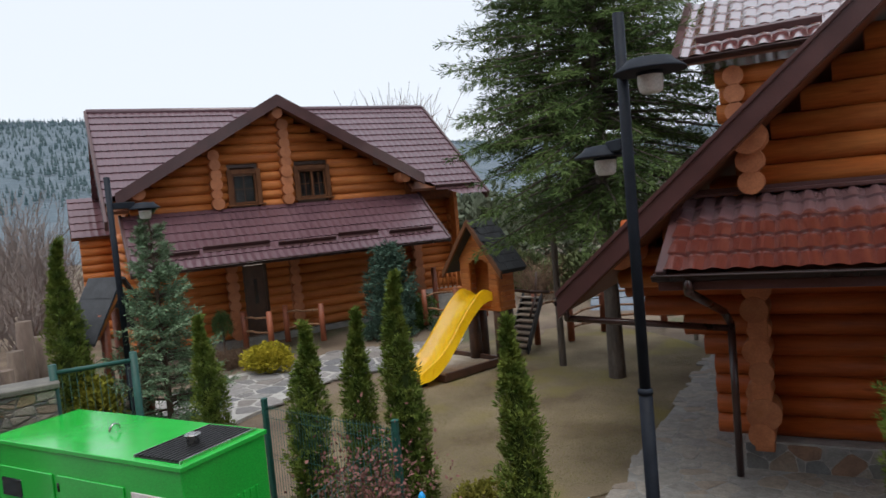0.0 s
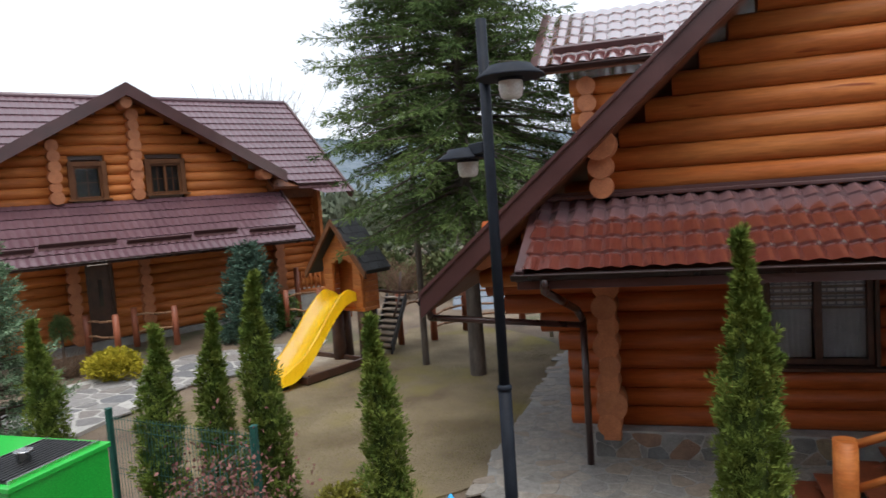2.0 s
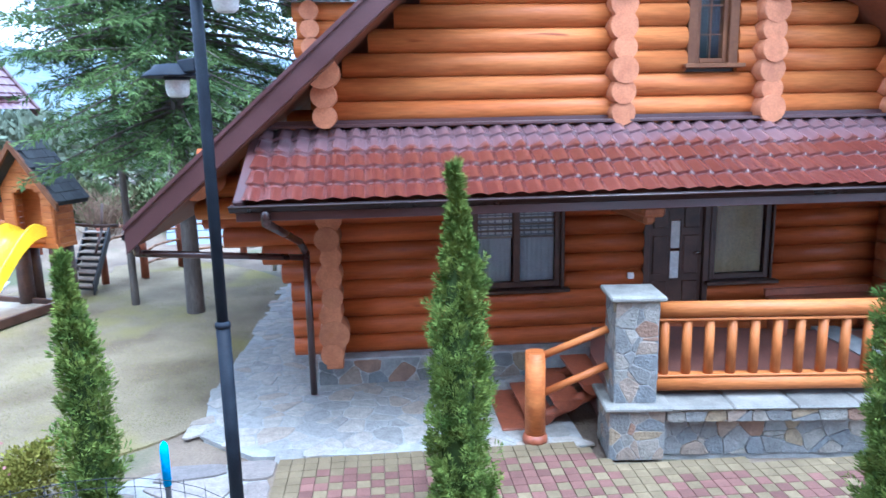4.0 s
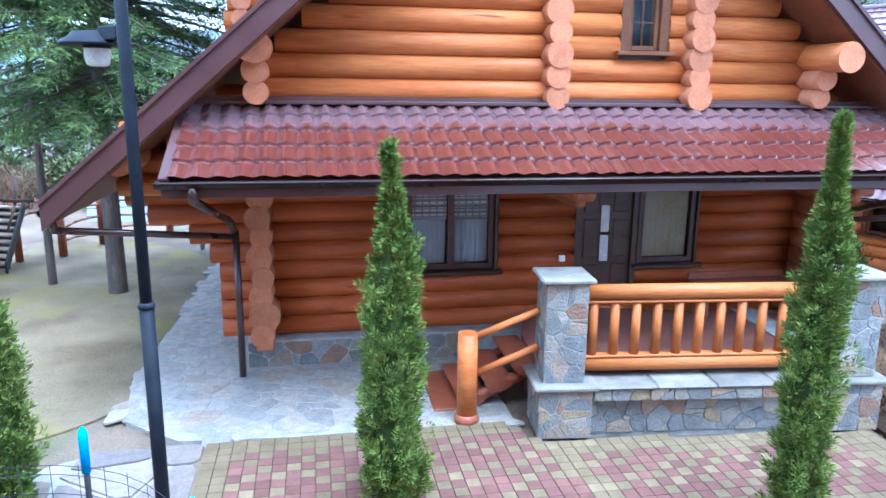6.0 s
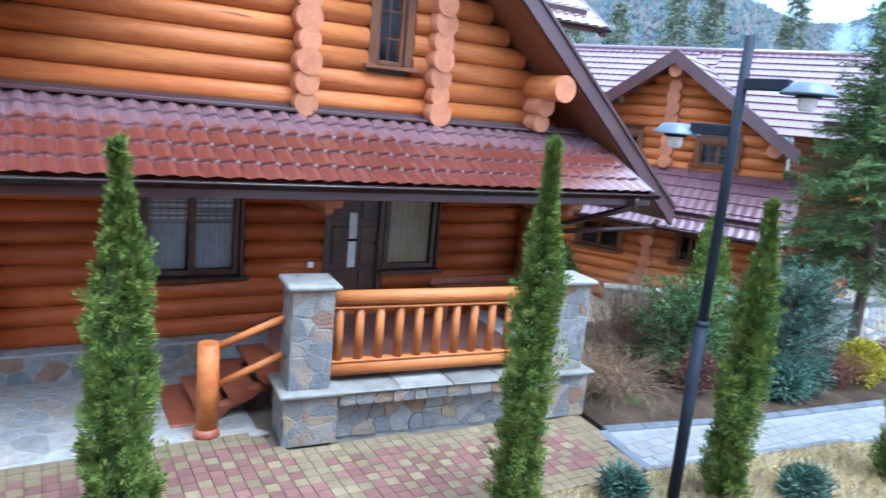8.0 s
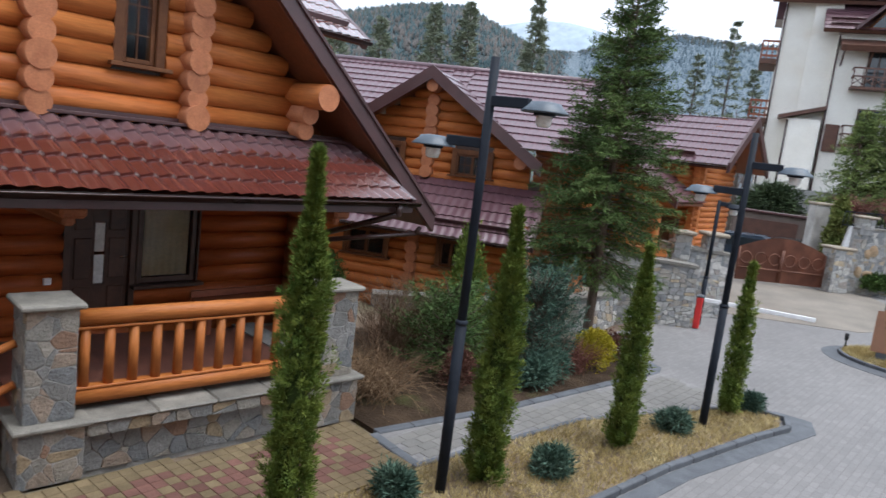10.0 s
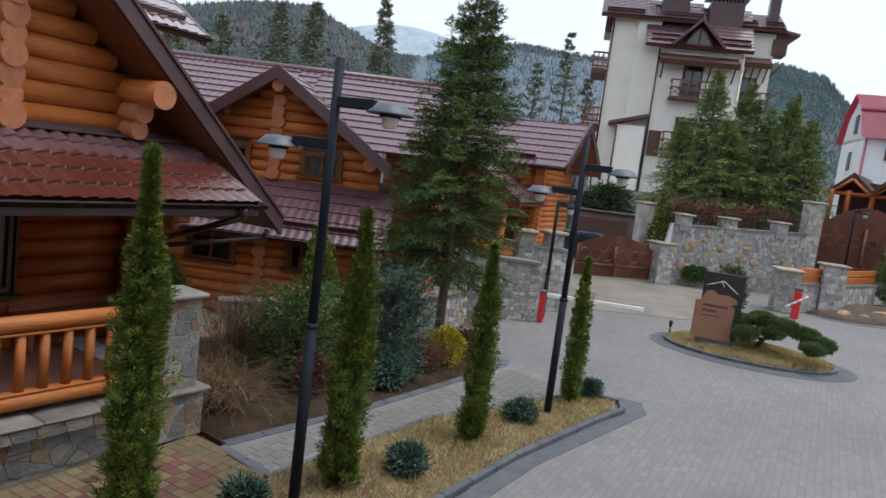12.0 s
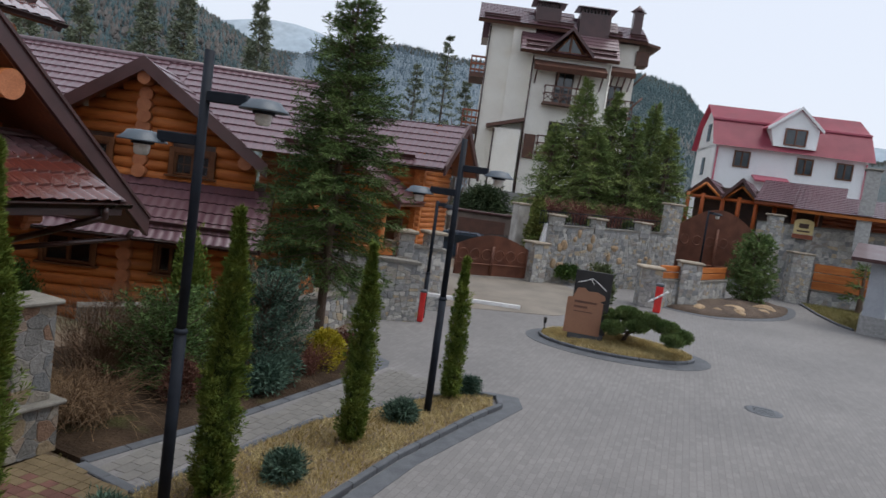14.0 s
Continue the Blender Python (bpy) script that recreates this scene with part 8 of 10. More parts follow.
for p, q in (((-0.3, 1.36), (-0.12, 1.42)), ((-0.12, 1.42), (0.05, 1.5)), ((0.05, 1.5), (0.18, 1.42)), ((0.18, 1.42), (0.42, 1.24)), ((0.02, 1.47), (0.1, 1.36))):
    rod(bm, (p[0], -0.006, p[1]), (q[0], -0.006, q[1]), 0.011, n=5)
part("peak_line", bm, WHITE, sign, "white mountain outline")
for z, x0, x1, h in ((0.85, -0.32, 0.24, 0.055), (0.72, -0.32, 0.02, 0.055), (0.62, -0.32, 0.16, 0.022)):
    bm = bmesh.new()
    box(bm, (x0, -0.042, z), (x1, -0.035, z + h))
    part("lettering_bar", bm, HOTEL_WOOD, sign)
peg = thing("bollard_light", pose(18.6, 3.15, 0), "short black garden spot on a stake", "garden light")
bm = bmesh.new()
rod(bm, (0, 0, 0), (0, 0, 0.28), 0.02, n=8)
part("stake", bm, BLACK, peg)
bm = bmesh.new()
lathe(bm, [(0.04, 0.26), (0.05, 0.4), (0.03, 0.42)], 10)
part("head", bm, BLACK, peg)

bar = thing("barrier", pose(16.78, 6.03, 0, 0, 0, -72), "red barrier post with a white boom across the road", "barrier")
bm = bmesh.new()
box(bm, (-0.075, -0.1, 0), (0.075, 0.1, 0.76), 0.02)
part("post", bm, RED_PAINT, bar)
bm = bmesh.new()
box(bm, (-0.085, -0.11, 0.76), (0.085, 0.11, 0.82), 0.02)
part("cap", bm, KERB, bar)
bm = bmesh.new()
box(bm, (0.1, -0.2, 0.69), (2.48, -0.145, 0.79), 0.01)
part("boom", bm, WHITE, bar)
bar2 = thing("barrier", pose(26.6, 0.57, 0, 0, 0, 0), "red barrier post with a raised striped arm", "barrier")
bm = bmesh.new()
box(bm, (-0.13, -0.13, 0), (0.13, 0.13, 0.95), 0.02)
part("post", bm, RED_PAINT, bar2)
bm = bmesh.new()
box(bm, (-0.14, -0.14, 0.95), (0.14, 0.14, 1.07), 0.03)
part("cap", bm, KERB, bar2)
bm = bmesh.new()
for k in range(4):
    rod(bm, (-0.17, 0.33 - k * 0.16, 0.34 + k * 0.12), (-0.17, 0.33 - (k + 1) * 0.16, 0.34 + (k + 1) * 0.12), 0.035, n=8)
part("arm", bm, WHITE, bar2)


def rubble_wall(name, x0, y0, x1, y1, z0, z1, z1b, thick, size, seed, label, cap=True, category="wall"):
    """A rubble wall whose face looks to the right of the way from its first end to its second, with sloping top."""
    L = math.hypot(x1 - x0, y1 - y0)
    w = thing(name, pose(x0, y0, 0, 0, 0, math.degrees(math.atan2(y1 - y0, x1 - x0))), label, category)
    bm = bmesh.new()
    pts = [(0, z0), (L, z0), (L, z1b), (0, z1)]
    a = [bm.verts.new((x, 0, z)) for x, z in pts]
    b = [bm.verts.new((x, thick, z)) for x, z in pts]
    bm.faces.new(a)
    bm.faces.new(b[::-1])
    for i in range(4):
        bm.faces.new((a[i], b[i], b[(i + 1) % 4], a[(i + 1) % 4]))
    bmesh.ops.recalc_face_normals(bm, faces=bm.faces[:])
    part("core", bm, MORTAR_PALE, w)
    top = max(z1, z1b)
    hgt = lambda u: z1 + (z1b - z1) * u / L
    joined_stones("stonework", face_map((0, 0, z0), (1, 0, 0), (0, 0, 1)), L, top - z0, size, STONE_ALL, seed, w, 0.006, 0.025, 1.3, lambda u, v: v + z0 < hgt(u) - size * 0.3)
    if cap:
        n = max(1, round(L / 0.8))
        for k in range(n):
            u0, u1 = L * k / n, L * (k + 1) / n - 0.01
            bm = bmesh.new()
            vs = [bm.verts.new((u, y, hgt(u) + z)) for u, y, z in ((u0, -0.06, 0), (u1, -0.06, 0), (u1, thick + 0.06, 0), (u0, thick + 0.06, 0), (u0, -0.06, 0.07), (u1, -0.06, 0.07), (u1, thick + 0.06, 0.07), (u0, thick + 0.06, 0.07))]
            for f in ((3, 2, 1, 0), (4, 5, 6, 7), (0, 1, 5, 4), (1, 2, 6, 5), (2, 3, 7, 6), (3, 0, 4, 7)):
                bm.faces.new([vs[i] for i in f])
            part("capstone", bm, CAPSTONE, w)
    return w


def stone_pier(x, y, turn, w, h, seed, z0=0.0, label="rubble stone pier with a flat capstone", ball=False):
    p = thing("stone_pier", pose(x, y, z0, 0, 0, turn), label, "pier", "gate piers")
    bm = bmesh.new()
    box(bm, (-w / 2, -w / 2, -0.2), (w / 2, w / 2, h))
    part("core", bm, MORTAR_PALE, p)
    for k in range(3):
        ang = radians((0, 90, -90)[k])
        ax = V((math.cos(ang), math.sin(ang), 0))
        out_ = ax.cross(V((0, 0, 1)))
        o = -ax * w / 2 + out_ * w / 2
        joined_stones("stonework", face_map((o.x, o.y, 0), ax, (0, 0, 1)), w, h, 0.2, STONE_ALL, seed + k, p, 0.006, 0.025)
    bm = bmesh.new()
    box(bm, (-w / 2 - 0.1, -w / 2 - 0.1, h), (w / 2 + 0.1, w / 2 + 0.1, h + 0.1), 0.03)
    part("capstone", bm, CAP_OCHRE, p)


# low curved wall by the log house below the road, gate walls beside the barrier
for a, b, z1, z1b, sd in (((10.6, 10.9), (12.9, 8.9), 0.15, 0.25, 1), ((12.9, 8.9), (14.4, 7.7), 0.25, 0.5, 2), ((14.4, 7.7), (16.2, 7.4), 0.5, 0.62, 3)):
    rubble_wall("garden_wall", *a, *b, -1.2, z1, z1b, 0.35, 0.22, 70 + sd, "low grey rubble garden wall with pale coping")
rubble_wall("gate_wall", 15.2, 7.9, 16.55, 6.1, -0.4, 1.55, 1.45, 0.35, 0.17, 75, "rubble gate wall with a sloping pale coping")
rubble_wall("gate_wall", 17.5, 7.4, 18.75, 6.1, -0.2, 1.77, 1.66, 0.5, 0.18, 76, "rubble gate wall behind the barrier")
stone_pier(17.75, 7.15, -45, 0.42, 2.1, 78)
stone_pier(18.55, 6.6, -45, 0.42, 2.12, 80)
bmx = thing("orange_board", pose(15.9, 7.3, 1.5, 0, 0, -52), "orange-stained board on the gate wall", "fence board")
bm = bmesh.new()
box(bm, (-0.6, -0.03, 0.1), (0.6, 0.03, 0.3), 0.01)
part("board", bm, WOOD, bmx)


def sheet_gate(name, x0, y0, x1, y1, z0, h, bulge, label, category="gate"):
    L = math.hypot(x1 - x0, y1 - y0)
    g = thing(name, pose(x0, y0, z0, 0, 0, math.degrees(math.atan2(y1 - y0, x1 - x0))), label, category)
    for side in (0, 1):
        bm = bmesh.new()
        n = 12
        pts = []
        for k in range(n + 1):
            u = L / 2 * k / n
            pts.append((u if not side else L - u, h + bulge * math.sin(math.pi / 2 * k / n)))
        lo = [bm.verts.new((u, 0, 0.08)) for u, _ in pts]
        hi = [bm.verts.new((u, 0, z)) for u, z in pts]
        for k in range(n):
            bm.faces.new((lo[k], lo[k + 1], hi[k + 1], hi[k]))
        bmesh.ops.solidify(bm, geom=bm.faces[:], thickness=0.05)
        leaf_ = part("gate_leaf", bm, RUST, g)
        s0 = 0.03 if not side else L / 2 + 0.03
        for k in range(3):
            bm = bmesh.new()
            c = s0 + (L / 2 - 0.06) * (k + 0.5) / 3
            for q in range(12):
                a0, a1 = 2 * math.pi * q / 12, 2 * math.pi * (q + 1) / 12
                rod(bm, (c + 0.22 * math.cos(a0), -0.06, h * 0.72 + 0.22 * math.sin(a0)), (c + 0.22 * math.cos(a1), -0.06, h * 0.72 + 0.22 * math.sin(a1)), 0.018, n=4, caps=False)
            part("scroll", bm, RUST, leaf_)
        bm = bmesh.new()
        for a_, b_ in (((s0, 0.1), (s0, h)), ((s0 + L / 2 - 0.06, 0.1), (s0 + L / 2 - 0.06, h)), ((s0, 0.55), (s0 + L / 2 - 0.06, 0.55))):
            rod(bm, (a_[0], -0.055, a_[1]), (b_[0], -0.055, b_[1]), 0.03, n=6)
        part("gate_bar", bm, RUST, leaf_)
    return g


sheet_gate("metal_gate", 26.5, 8.45, 29.0, 6.1, 0.0, 1.3, 0.45, "rust-brown sheet metal drive gate with scrolls")
stone_pier(29.25, 5.8, -40, 0.7, 1.6, 84)
fin = thing("plaster_fin", pose(29.75, 5.75, 0.0, 0, 0, -50), "curved white plaster fin beside the gate pier", "wall fin")
bm = bmesh.new()
edge = [(-0.1, 0.0), (0.45, 0.0)] + [(0.45 - 0.28 * math.sin(k * math.pi / 8), 0.8 + 1.7 * k / 4) for k in range(1, 5)] + [(0.1, 2.5), (-0.1, 1.4)]
slab(bm, edge, -0.12, 0.12)
for v in bm.verts:
    v.co = V((v.co.x, v.co.z, v.co.y))
bmesh.ops.recalc_face_normals(bm, faces=bm.faces[:])
part("panel", bm, WHITE_PAINT, fin)
pil = thing("plaster_pilaster", pose(30.6, 7.0, 0.0, 0, 0, -45), "weathered pale plaster pilaster beside the ivy", "pilaster")
bm = bmesh.new()
box(bm, (-0.3, -0.25, 0.0), (0.3, 0.25, 3.1), 0.03)
part("shaft", bm, surface("stained_plaster", (0.36, 0.34, 0.31), (0.56, 0.54, 0.5), 2.0, 0.9, 40.0, 0.4, 0.01, where="World", stain=((0.22, 0.2, 0.18), 1.2, 0.58)), pil)
bm = bmesh.new()
box(bm, (-0.36, -0.31, 3.1), (0.36, 0.31, 3.2), 0.02)
part("cap", bm, CAP_OCHRE, pil)
gar = thing("garage", pose(34.7, 9.9, 0.0, 0, 0, -72), "low brown garage behind the gate", "garage")
bm = bmesh.new()
box(bm, (-1.6, 0.0, -0.2), (1.6, 2.5, 2.3), 0.02)
part("wall", bm, surface("brown_plaster", (0.15, 0.115, 0.095), (0.2, 0.155, 0.13), 1.5, 0.9, 40.0, 0.3, 0.01, where="World"), gar)
bm = bmesh.new()
box(bm, (-1.7, -0.15, 2.3), (1.7, 2.6, 2.42), 0.02)
part("roof", bm, BARGE, gar)
bm = bmesh.new()
box(bm, (-1.2, -0.03, -0.1), (1.2, 0.0, 2.0), 0.01)
part("door", bm, HOTEL_WOOD, gar)
ret_wall = rubble_wall("retaining_wall", 29.6, 5.45, 33.75, 0.7, -0.2, 2.4, 2.65, 0.6, 0.19, 90, "tall grey rubble retaining wall with ochre stones")
for k, t in enumerate((0.07, 0.4, 0.78)):
    stone_pier(29.7 + 4.15 * t, 5.6 - 4.75 * t, -50, 0.5, 0.4, 100 + 4 * k, 2.42 + 0.2 * t, "short stone pier on the retaining wall")
rngw = random.Random(8)
for k in range(15):
    bm = bmesh.new()
    bmesh.ops.create_icosphere(bm, subdivisions=2, radius=1.0)
    u, z = rngw.uniform(0.3, 5.7), rngw.uniform(0.3, 2.3)
    a, b = rngw.uniform(0.1, 0.24), rngw.uniform(0.1, 0.24)
    for v in bm.verts:
        w_ = 1 + 0.25 * noise.noise(v.co * 1.8 + V((k * 3.1, 0, 0)))
        v.co = V((u + v.co.x * a * w_, v.co.y * 0.075 * w_, z + v.co.z * b * w_))
    part("stone", bm, OCHRE, ret_wall)
wall_rail = thing("iron_railing", pose(29.6, 5.7, 2.5), "dark iron railing on the retaining wall", "railing")
for k in range(36):
    t = k / 35
    bm = bmesh.new()
    rod(bm, (4.1 * t, -4.7 * t + 0.2, 0.2 * t - 0.1), (4.1 * t, -4.7 * t + 0.2, 0.2 * t + 0.5), 0.016, n=4)
    part("bar", bm, STEEL, wall_rail)
for z in (0.15, 0.65):
    bm = bmesh.new()
    rod(bm, (0, 0.2, z - 0.15), (4.1, -4.5, z + 0.05), 0.02, n=5)
    part("rail", bm, STEEL, wall_rail)
stone_pier(34.0, 0.75, -60, 0.6, 4.0, 120)
sheet_gate("metal_gate", 34.6, 0.4, 36.6, -3.1, 0.9, 2.3, 0.9, "tall rust-brown arched metal gate")
stone_pier(37.4, -3.9, -75, 0.55, 4.2, 124)
rubble_wall("terrace_wall", 41.85, -3.5, 40.4, -13.5, -0.2, 3.85, 4.15, 0.6, 0.3, 130, "grey rubble terrace wall below the pavilions")
# ochre panels of the low fence
stone_pier(27.9, 1.05, -75, 0.75, 1.45, 140)
stone_pier(29.6, -0.35, -75, 0.75, 1.75, 144)


def board_fence(x0, y0, x1, y1, base, label="orange timber boards over a low rubble wall", boards=2, wide=0.24):
    f = rubble_wall("board_fence", x0, y0, x1, y1, -0.1, base, base, 0.3, 0.3, int(abs(x0) * 7 + abs(y1) * 3), label, True, "fence")
    L = math.hypot(x1 - x0, y1 - y0)
    for k in range(boards):
        bm = bmesh.new()
        box(bm, (0.0, 0.1, base + 0.1 + k * (wide + 0.03)), (L, 0.16, base + 0.1 + k * (wide + 0.03) + wide), 0.015)
        part("board", bm, WOOD, f)


board_fence(28.2, 0.6, 29.4, -0.1, 1.0)
board_fence(29.9, -0.7, 33.2, -2.0, 1.0)
stone_pier(39.7, -5.6, -80, 0.95, 2.5, 150)
board_fence(40.0, -6.4, 40.4, -9.6, 0.7, boards=3, wide=0.42)
stone_pier(40.6, -10.0, -80, 0.9, 2.0, 154)
# lantern-shaped yellow house sign
ys = thing("yellow_sign", pose(41.1, -5.7, 3.5, 0, 0, -100) @ Matrix.Diagonal((0.76, 0.8, 0.8, 1)), "small cream-yellow arched sign on the terrace wall", "sign")
bm = bmesh.new()
pts = [(-0.6, 0.0), (0.6, 0.0), (0.62, 0.75)] + [(0.6 * math.cos(math.pi * k / 8), 0.8 + 0.2 * math.sin(math.pi * k / 8)) for k in range(9)] + [(-0.62, 0.75)]
a = [bm.verts.new((x, -0.1, z)) for x, z in pts]
b = [bm.verts.new((x, 0.05, z)) for x, z in pts]
bm.faces.new(a)
bm.faces.new(b[::-1])
for i in range(len(pts)):
    bm.faces.new((a[i], b[i], b[(i + 1) % len(pts)], a[(i + 1) % len(pts)]))
bmesh.ops.recalc_face_normals(bm, faces=bm.faces[:])
part("panel", bm, surface("cream_sign", (0.6, 0.48, 0.22), (0.66, 0.54, 0.27), 3.0, 0.5), ys)
bm = bmesh.new()
box(bm, (-0.3, -0.13, 0.4), (0.3, -0.1, 0.7), 0.01)
box(bm, (-0.4, -0.13, 0.15), (0.4, -0.1, 0.25))
part("emblem", bm, WOOD_DARK, ys)
bm = bmesh.new()
box(bm, (-0.65, -0.12, -0.3), (0.65, 0.0, -0.02), 0.02)
part("board", bm, WOOD_RED, ys)
# parked cars behind the gate, low and half hidden


def parked_car(x, y, turn, colour, label):
    c = thing("parked_car", pose(x, y, 0.0, 0, 0, turn), label, "car")
    bm = bmesh.new()
    prof = [(-2.0, 0.35), (2.0, 0.35), (2.05, 0.8), (1.2, 0.95), (0.6, 1.45), (-1.1, 1.5), (-1.8, 1.0), (-2.05, 0.85)]
    a = [bm.verts.new((px_, -0.85, z)) for px_, z in prof]
    b = [bm.verts.new((px_, 0.85, z)) for px_, z in prof]
    bm.faces.new(a)
    bm.faces.new(b[::-1])
    for i in range(len(prof)):
        bm.faces.new((a[i], b[i], b[(i + 1) % len(prof)], a[(i + 1) % len(prof)]))
    bmesh.ops.recalc_face_normals(bm, faces=bm.faces[:])
    bmesh.ops.bevel(bm, geom=bm.edges[:], offset=0.08, segments=2, affect="EDGES")
    part("body", bm, colour, c)
    for wx_ in (-1.25, 1.25):
        for wy_ in (-0.8, 0.8):
            bm = bmesh.new()
            rod(bm, (wx_, wy_ - 0.1, 0.32), (wx_, wy_ + 0.1, 0.32), 0.32, n=16)
            part("wheel", bm, BLACK, c)
    for y_ in (-0.87, 0.87):
        bm = bmesh.new()
        box(bm, (-1.0, y_ - 0.01, 1.0), (0.5, y_ + 0.01, 1.38), 0.004)
        part("side_window", bm, PANE, c)
    bm = bmesh.new()
    vs = [bm.verts.new(p) for p in ((0.68, -0.7, 1.42), (0.68, 0.7, 1.42), (1.2, 0.75, 1.0), (1.2, -0.75, 1.0))]
    bm.faces.new(vs)
    bmesh.ops.solidify(bm, geom=bm.faces[:], thickness=0.02)
    part("windscreen", bm, PANE, c)


parked_car(30.9, 10.0, 100, surface("blue_car_paint", (0.03, 0.045, 0.065), (0.04, 0.055, 0.075), 1.0, 0.25), "dark blue car parked behind the gate")
parked_car(32.4, 8.2, 110, surface("black_car_paint", (0.015, 0.016, 0.018), (0.025, 0.026, 0.028), 1.0, 0.2), "black car parked behind the gate")
mh = thing("manhole_cover", pose(15.1, -2.0, -0.012), "round dark iron manhole cover in the paving", "manhole")
bm = bmesh.new()
lathe(bm, [(0.36, -0.05), (0.36, 0.006), (0.3, 0.008)], 28)
part("rim", bm, KERB, mh)
bm = bmesh.new()
for k in range(5):
    box(bm, (-0.22 + k * 0.1, -0.2, 0.008), (-0.19 + k * 0.1, 0.2, 0.013))
part("rib", bm, KERB, mh)


# ---- plants ----
def quads(P, D, L, W, rng):
    """Pointed leaves: base points, ways, lengths and widths."""
    side = np.cross(D, rng.normal(size=D.shape))
    side /= np.linalg.norm(side, axis=1, keepdims=True) + 1e-9
    mid = P + D * (L * 0.45)[:, None]
    v = np.stack([P, mid + side * (W / 2)[:, None], P + D * L[:, None], mid - side * (W / 2)[:, None]], 1)
    return v.reshape(-1, 3)


def leaf_part(name, chunks, material, parent, label=""):
    v = np.concatenate(chunks)
    return soup(name, v, np.arange(len(v)).reshape(-1, 4), material, parent, label)


def limbs(bm, pts, r0, r1, n=4):
    k = len(pts) - 1
    for i in range(k):
        rod(bm, pts[i], pts[i + 1], r0 + (r1 - r0) * i / k, r0 + (r1 - r0) * (i + 1) / k, n, caps=False)


def unit(a):
    return a / (np.linalg.norm(a, axis=-1, keepdims=True) + 1e-9)


def conifer(name, x, y, z, h, r, clear, seed, material, label, bark=BARK, whorl=0.3, per=7, twig=0.095, needle=(0.13, 0.035), power=0.85, droop=0.25, trunk=0.16, needles=6, group="", reach_jitter=(0.6, 1.12), category="tree", lift=0.6):
    """A spruce: tapered trunk, whorls of drooping limbs, and sprays of needles along every limb."""
    rng = np.random.default_rng(seed)
    tree = thing(name, pose(x, y, z), label, category, group)
    bm = bmesh.new()
    limbs(bm, [V((0, 0, -0.15)), V((0, 0, h * 0.3)), V((0.02 * h * 0.1, 0, h * 0.7)), V((0, 0, h * 0.99))], trunk, 0.015, 10)
    chunks = []
    zz = clear
    while zz < h - 0.12:
        f = (h - zz) / (h - clear)
        for k in range(per if f > 0.15 else 5):
            az = rng.uniform(0, 2 * np.pi)
            ln = r * f ** power * rng.uniform(*reach_jitter) * (0.6 + 0.4 * min(1, (1 - f) * 5)) + 0.06
            tilt = lift - 0.7 * f + rng.uniform(-0.16, 0.16)
            d = np.array([np.cos(az), np.sin(az), 0.0])
            b0 = np.array([0, 0, zz + rng.uniform(-0.12, 0.12)])
            s = np.linspace(0, 1, max(4, int(ln / twig)))
            line = b0 + d * (ln * s)[:, None] + np.array([0, 0, 1.0]) * (ln * (tilt * s - droop * s ** 2 + 0.16 * s ** 3))[:, None]
            pts = [V(line[i]) for i in np.linspace(0, len(s) - 1, 4).astype(int)]
            limbs(bm, pts, 0.012 + 0.012 * ln, 0.004, 3)
            keep = s > 0.12
            base = line[keep]
            sk = s[keep]
            way = unit(np.gradient(line, axis=0))[keep]
            side = np.cross(way, [0, 0, 1.0])
            side = unit(side)
            for sgn in (-1, 1, 0):
                tl = (0.16 + 0.2 * min(1.0, ln)) * (1.05 - 0.55 * sk) * rng.uniform(0.7, 1.2, len(sk)) * (min(1.0, ln / 0.8 + 0.25))
                td = unit(way * 0.75 + side * (sgn * 0.95) + np.array([0, 0, -0.38 if sgn else 0.15]) + rng.normal(0, 0.24, way.shape))
                for q in range(needles):
                    u = (q + rng.uniform(0, 1, len(sk))) / needles
                    P = base + td * (tl * u)[:, None] + rng.normal(0, 0.012, base.shape)
                    D = unit(td + rng.normal(0, 0.38, td.shape))
                    chunks.append(quads(P, D, needle[0] * rng.uniform(0.7, 1.25, len(sk)), needle[1] * rng.uniform(0.7, 1.3, len(sk)), rng))
        zz += whorl * (0.6 + 0.5 * f)
    part("trunk", bm, bark, tree)
    leaf_part("crown", chunks, material, tree)
    return tree


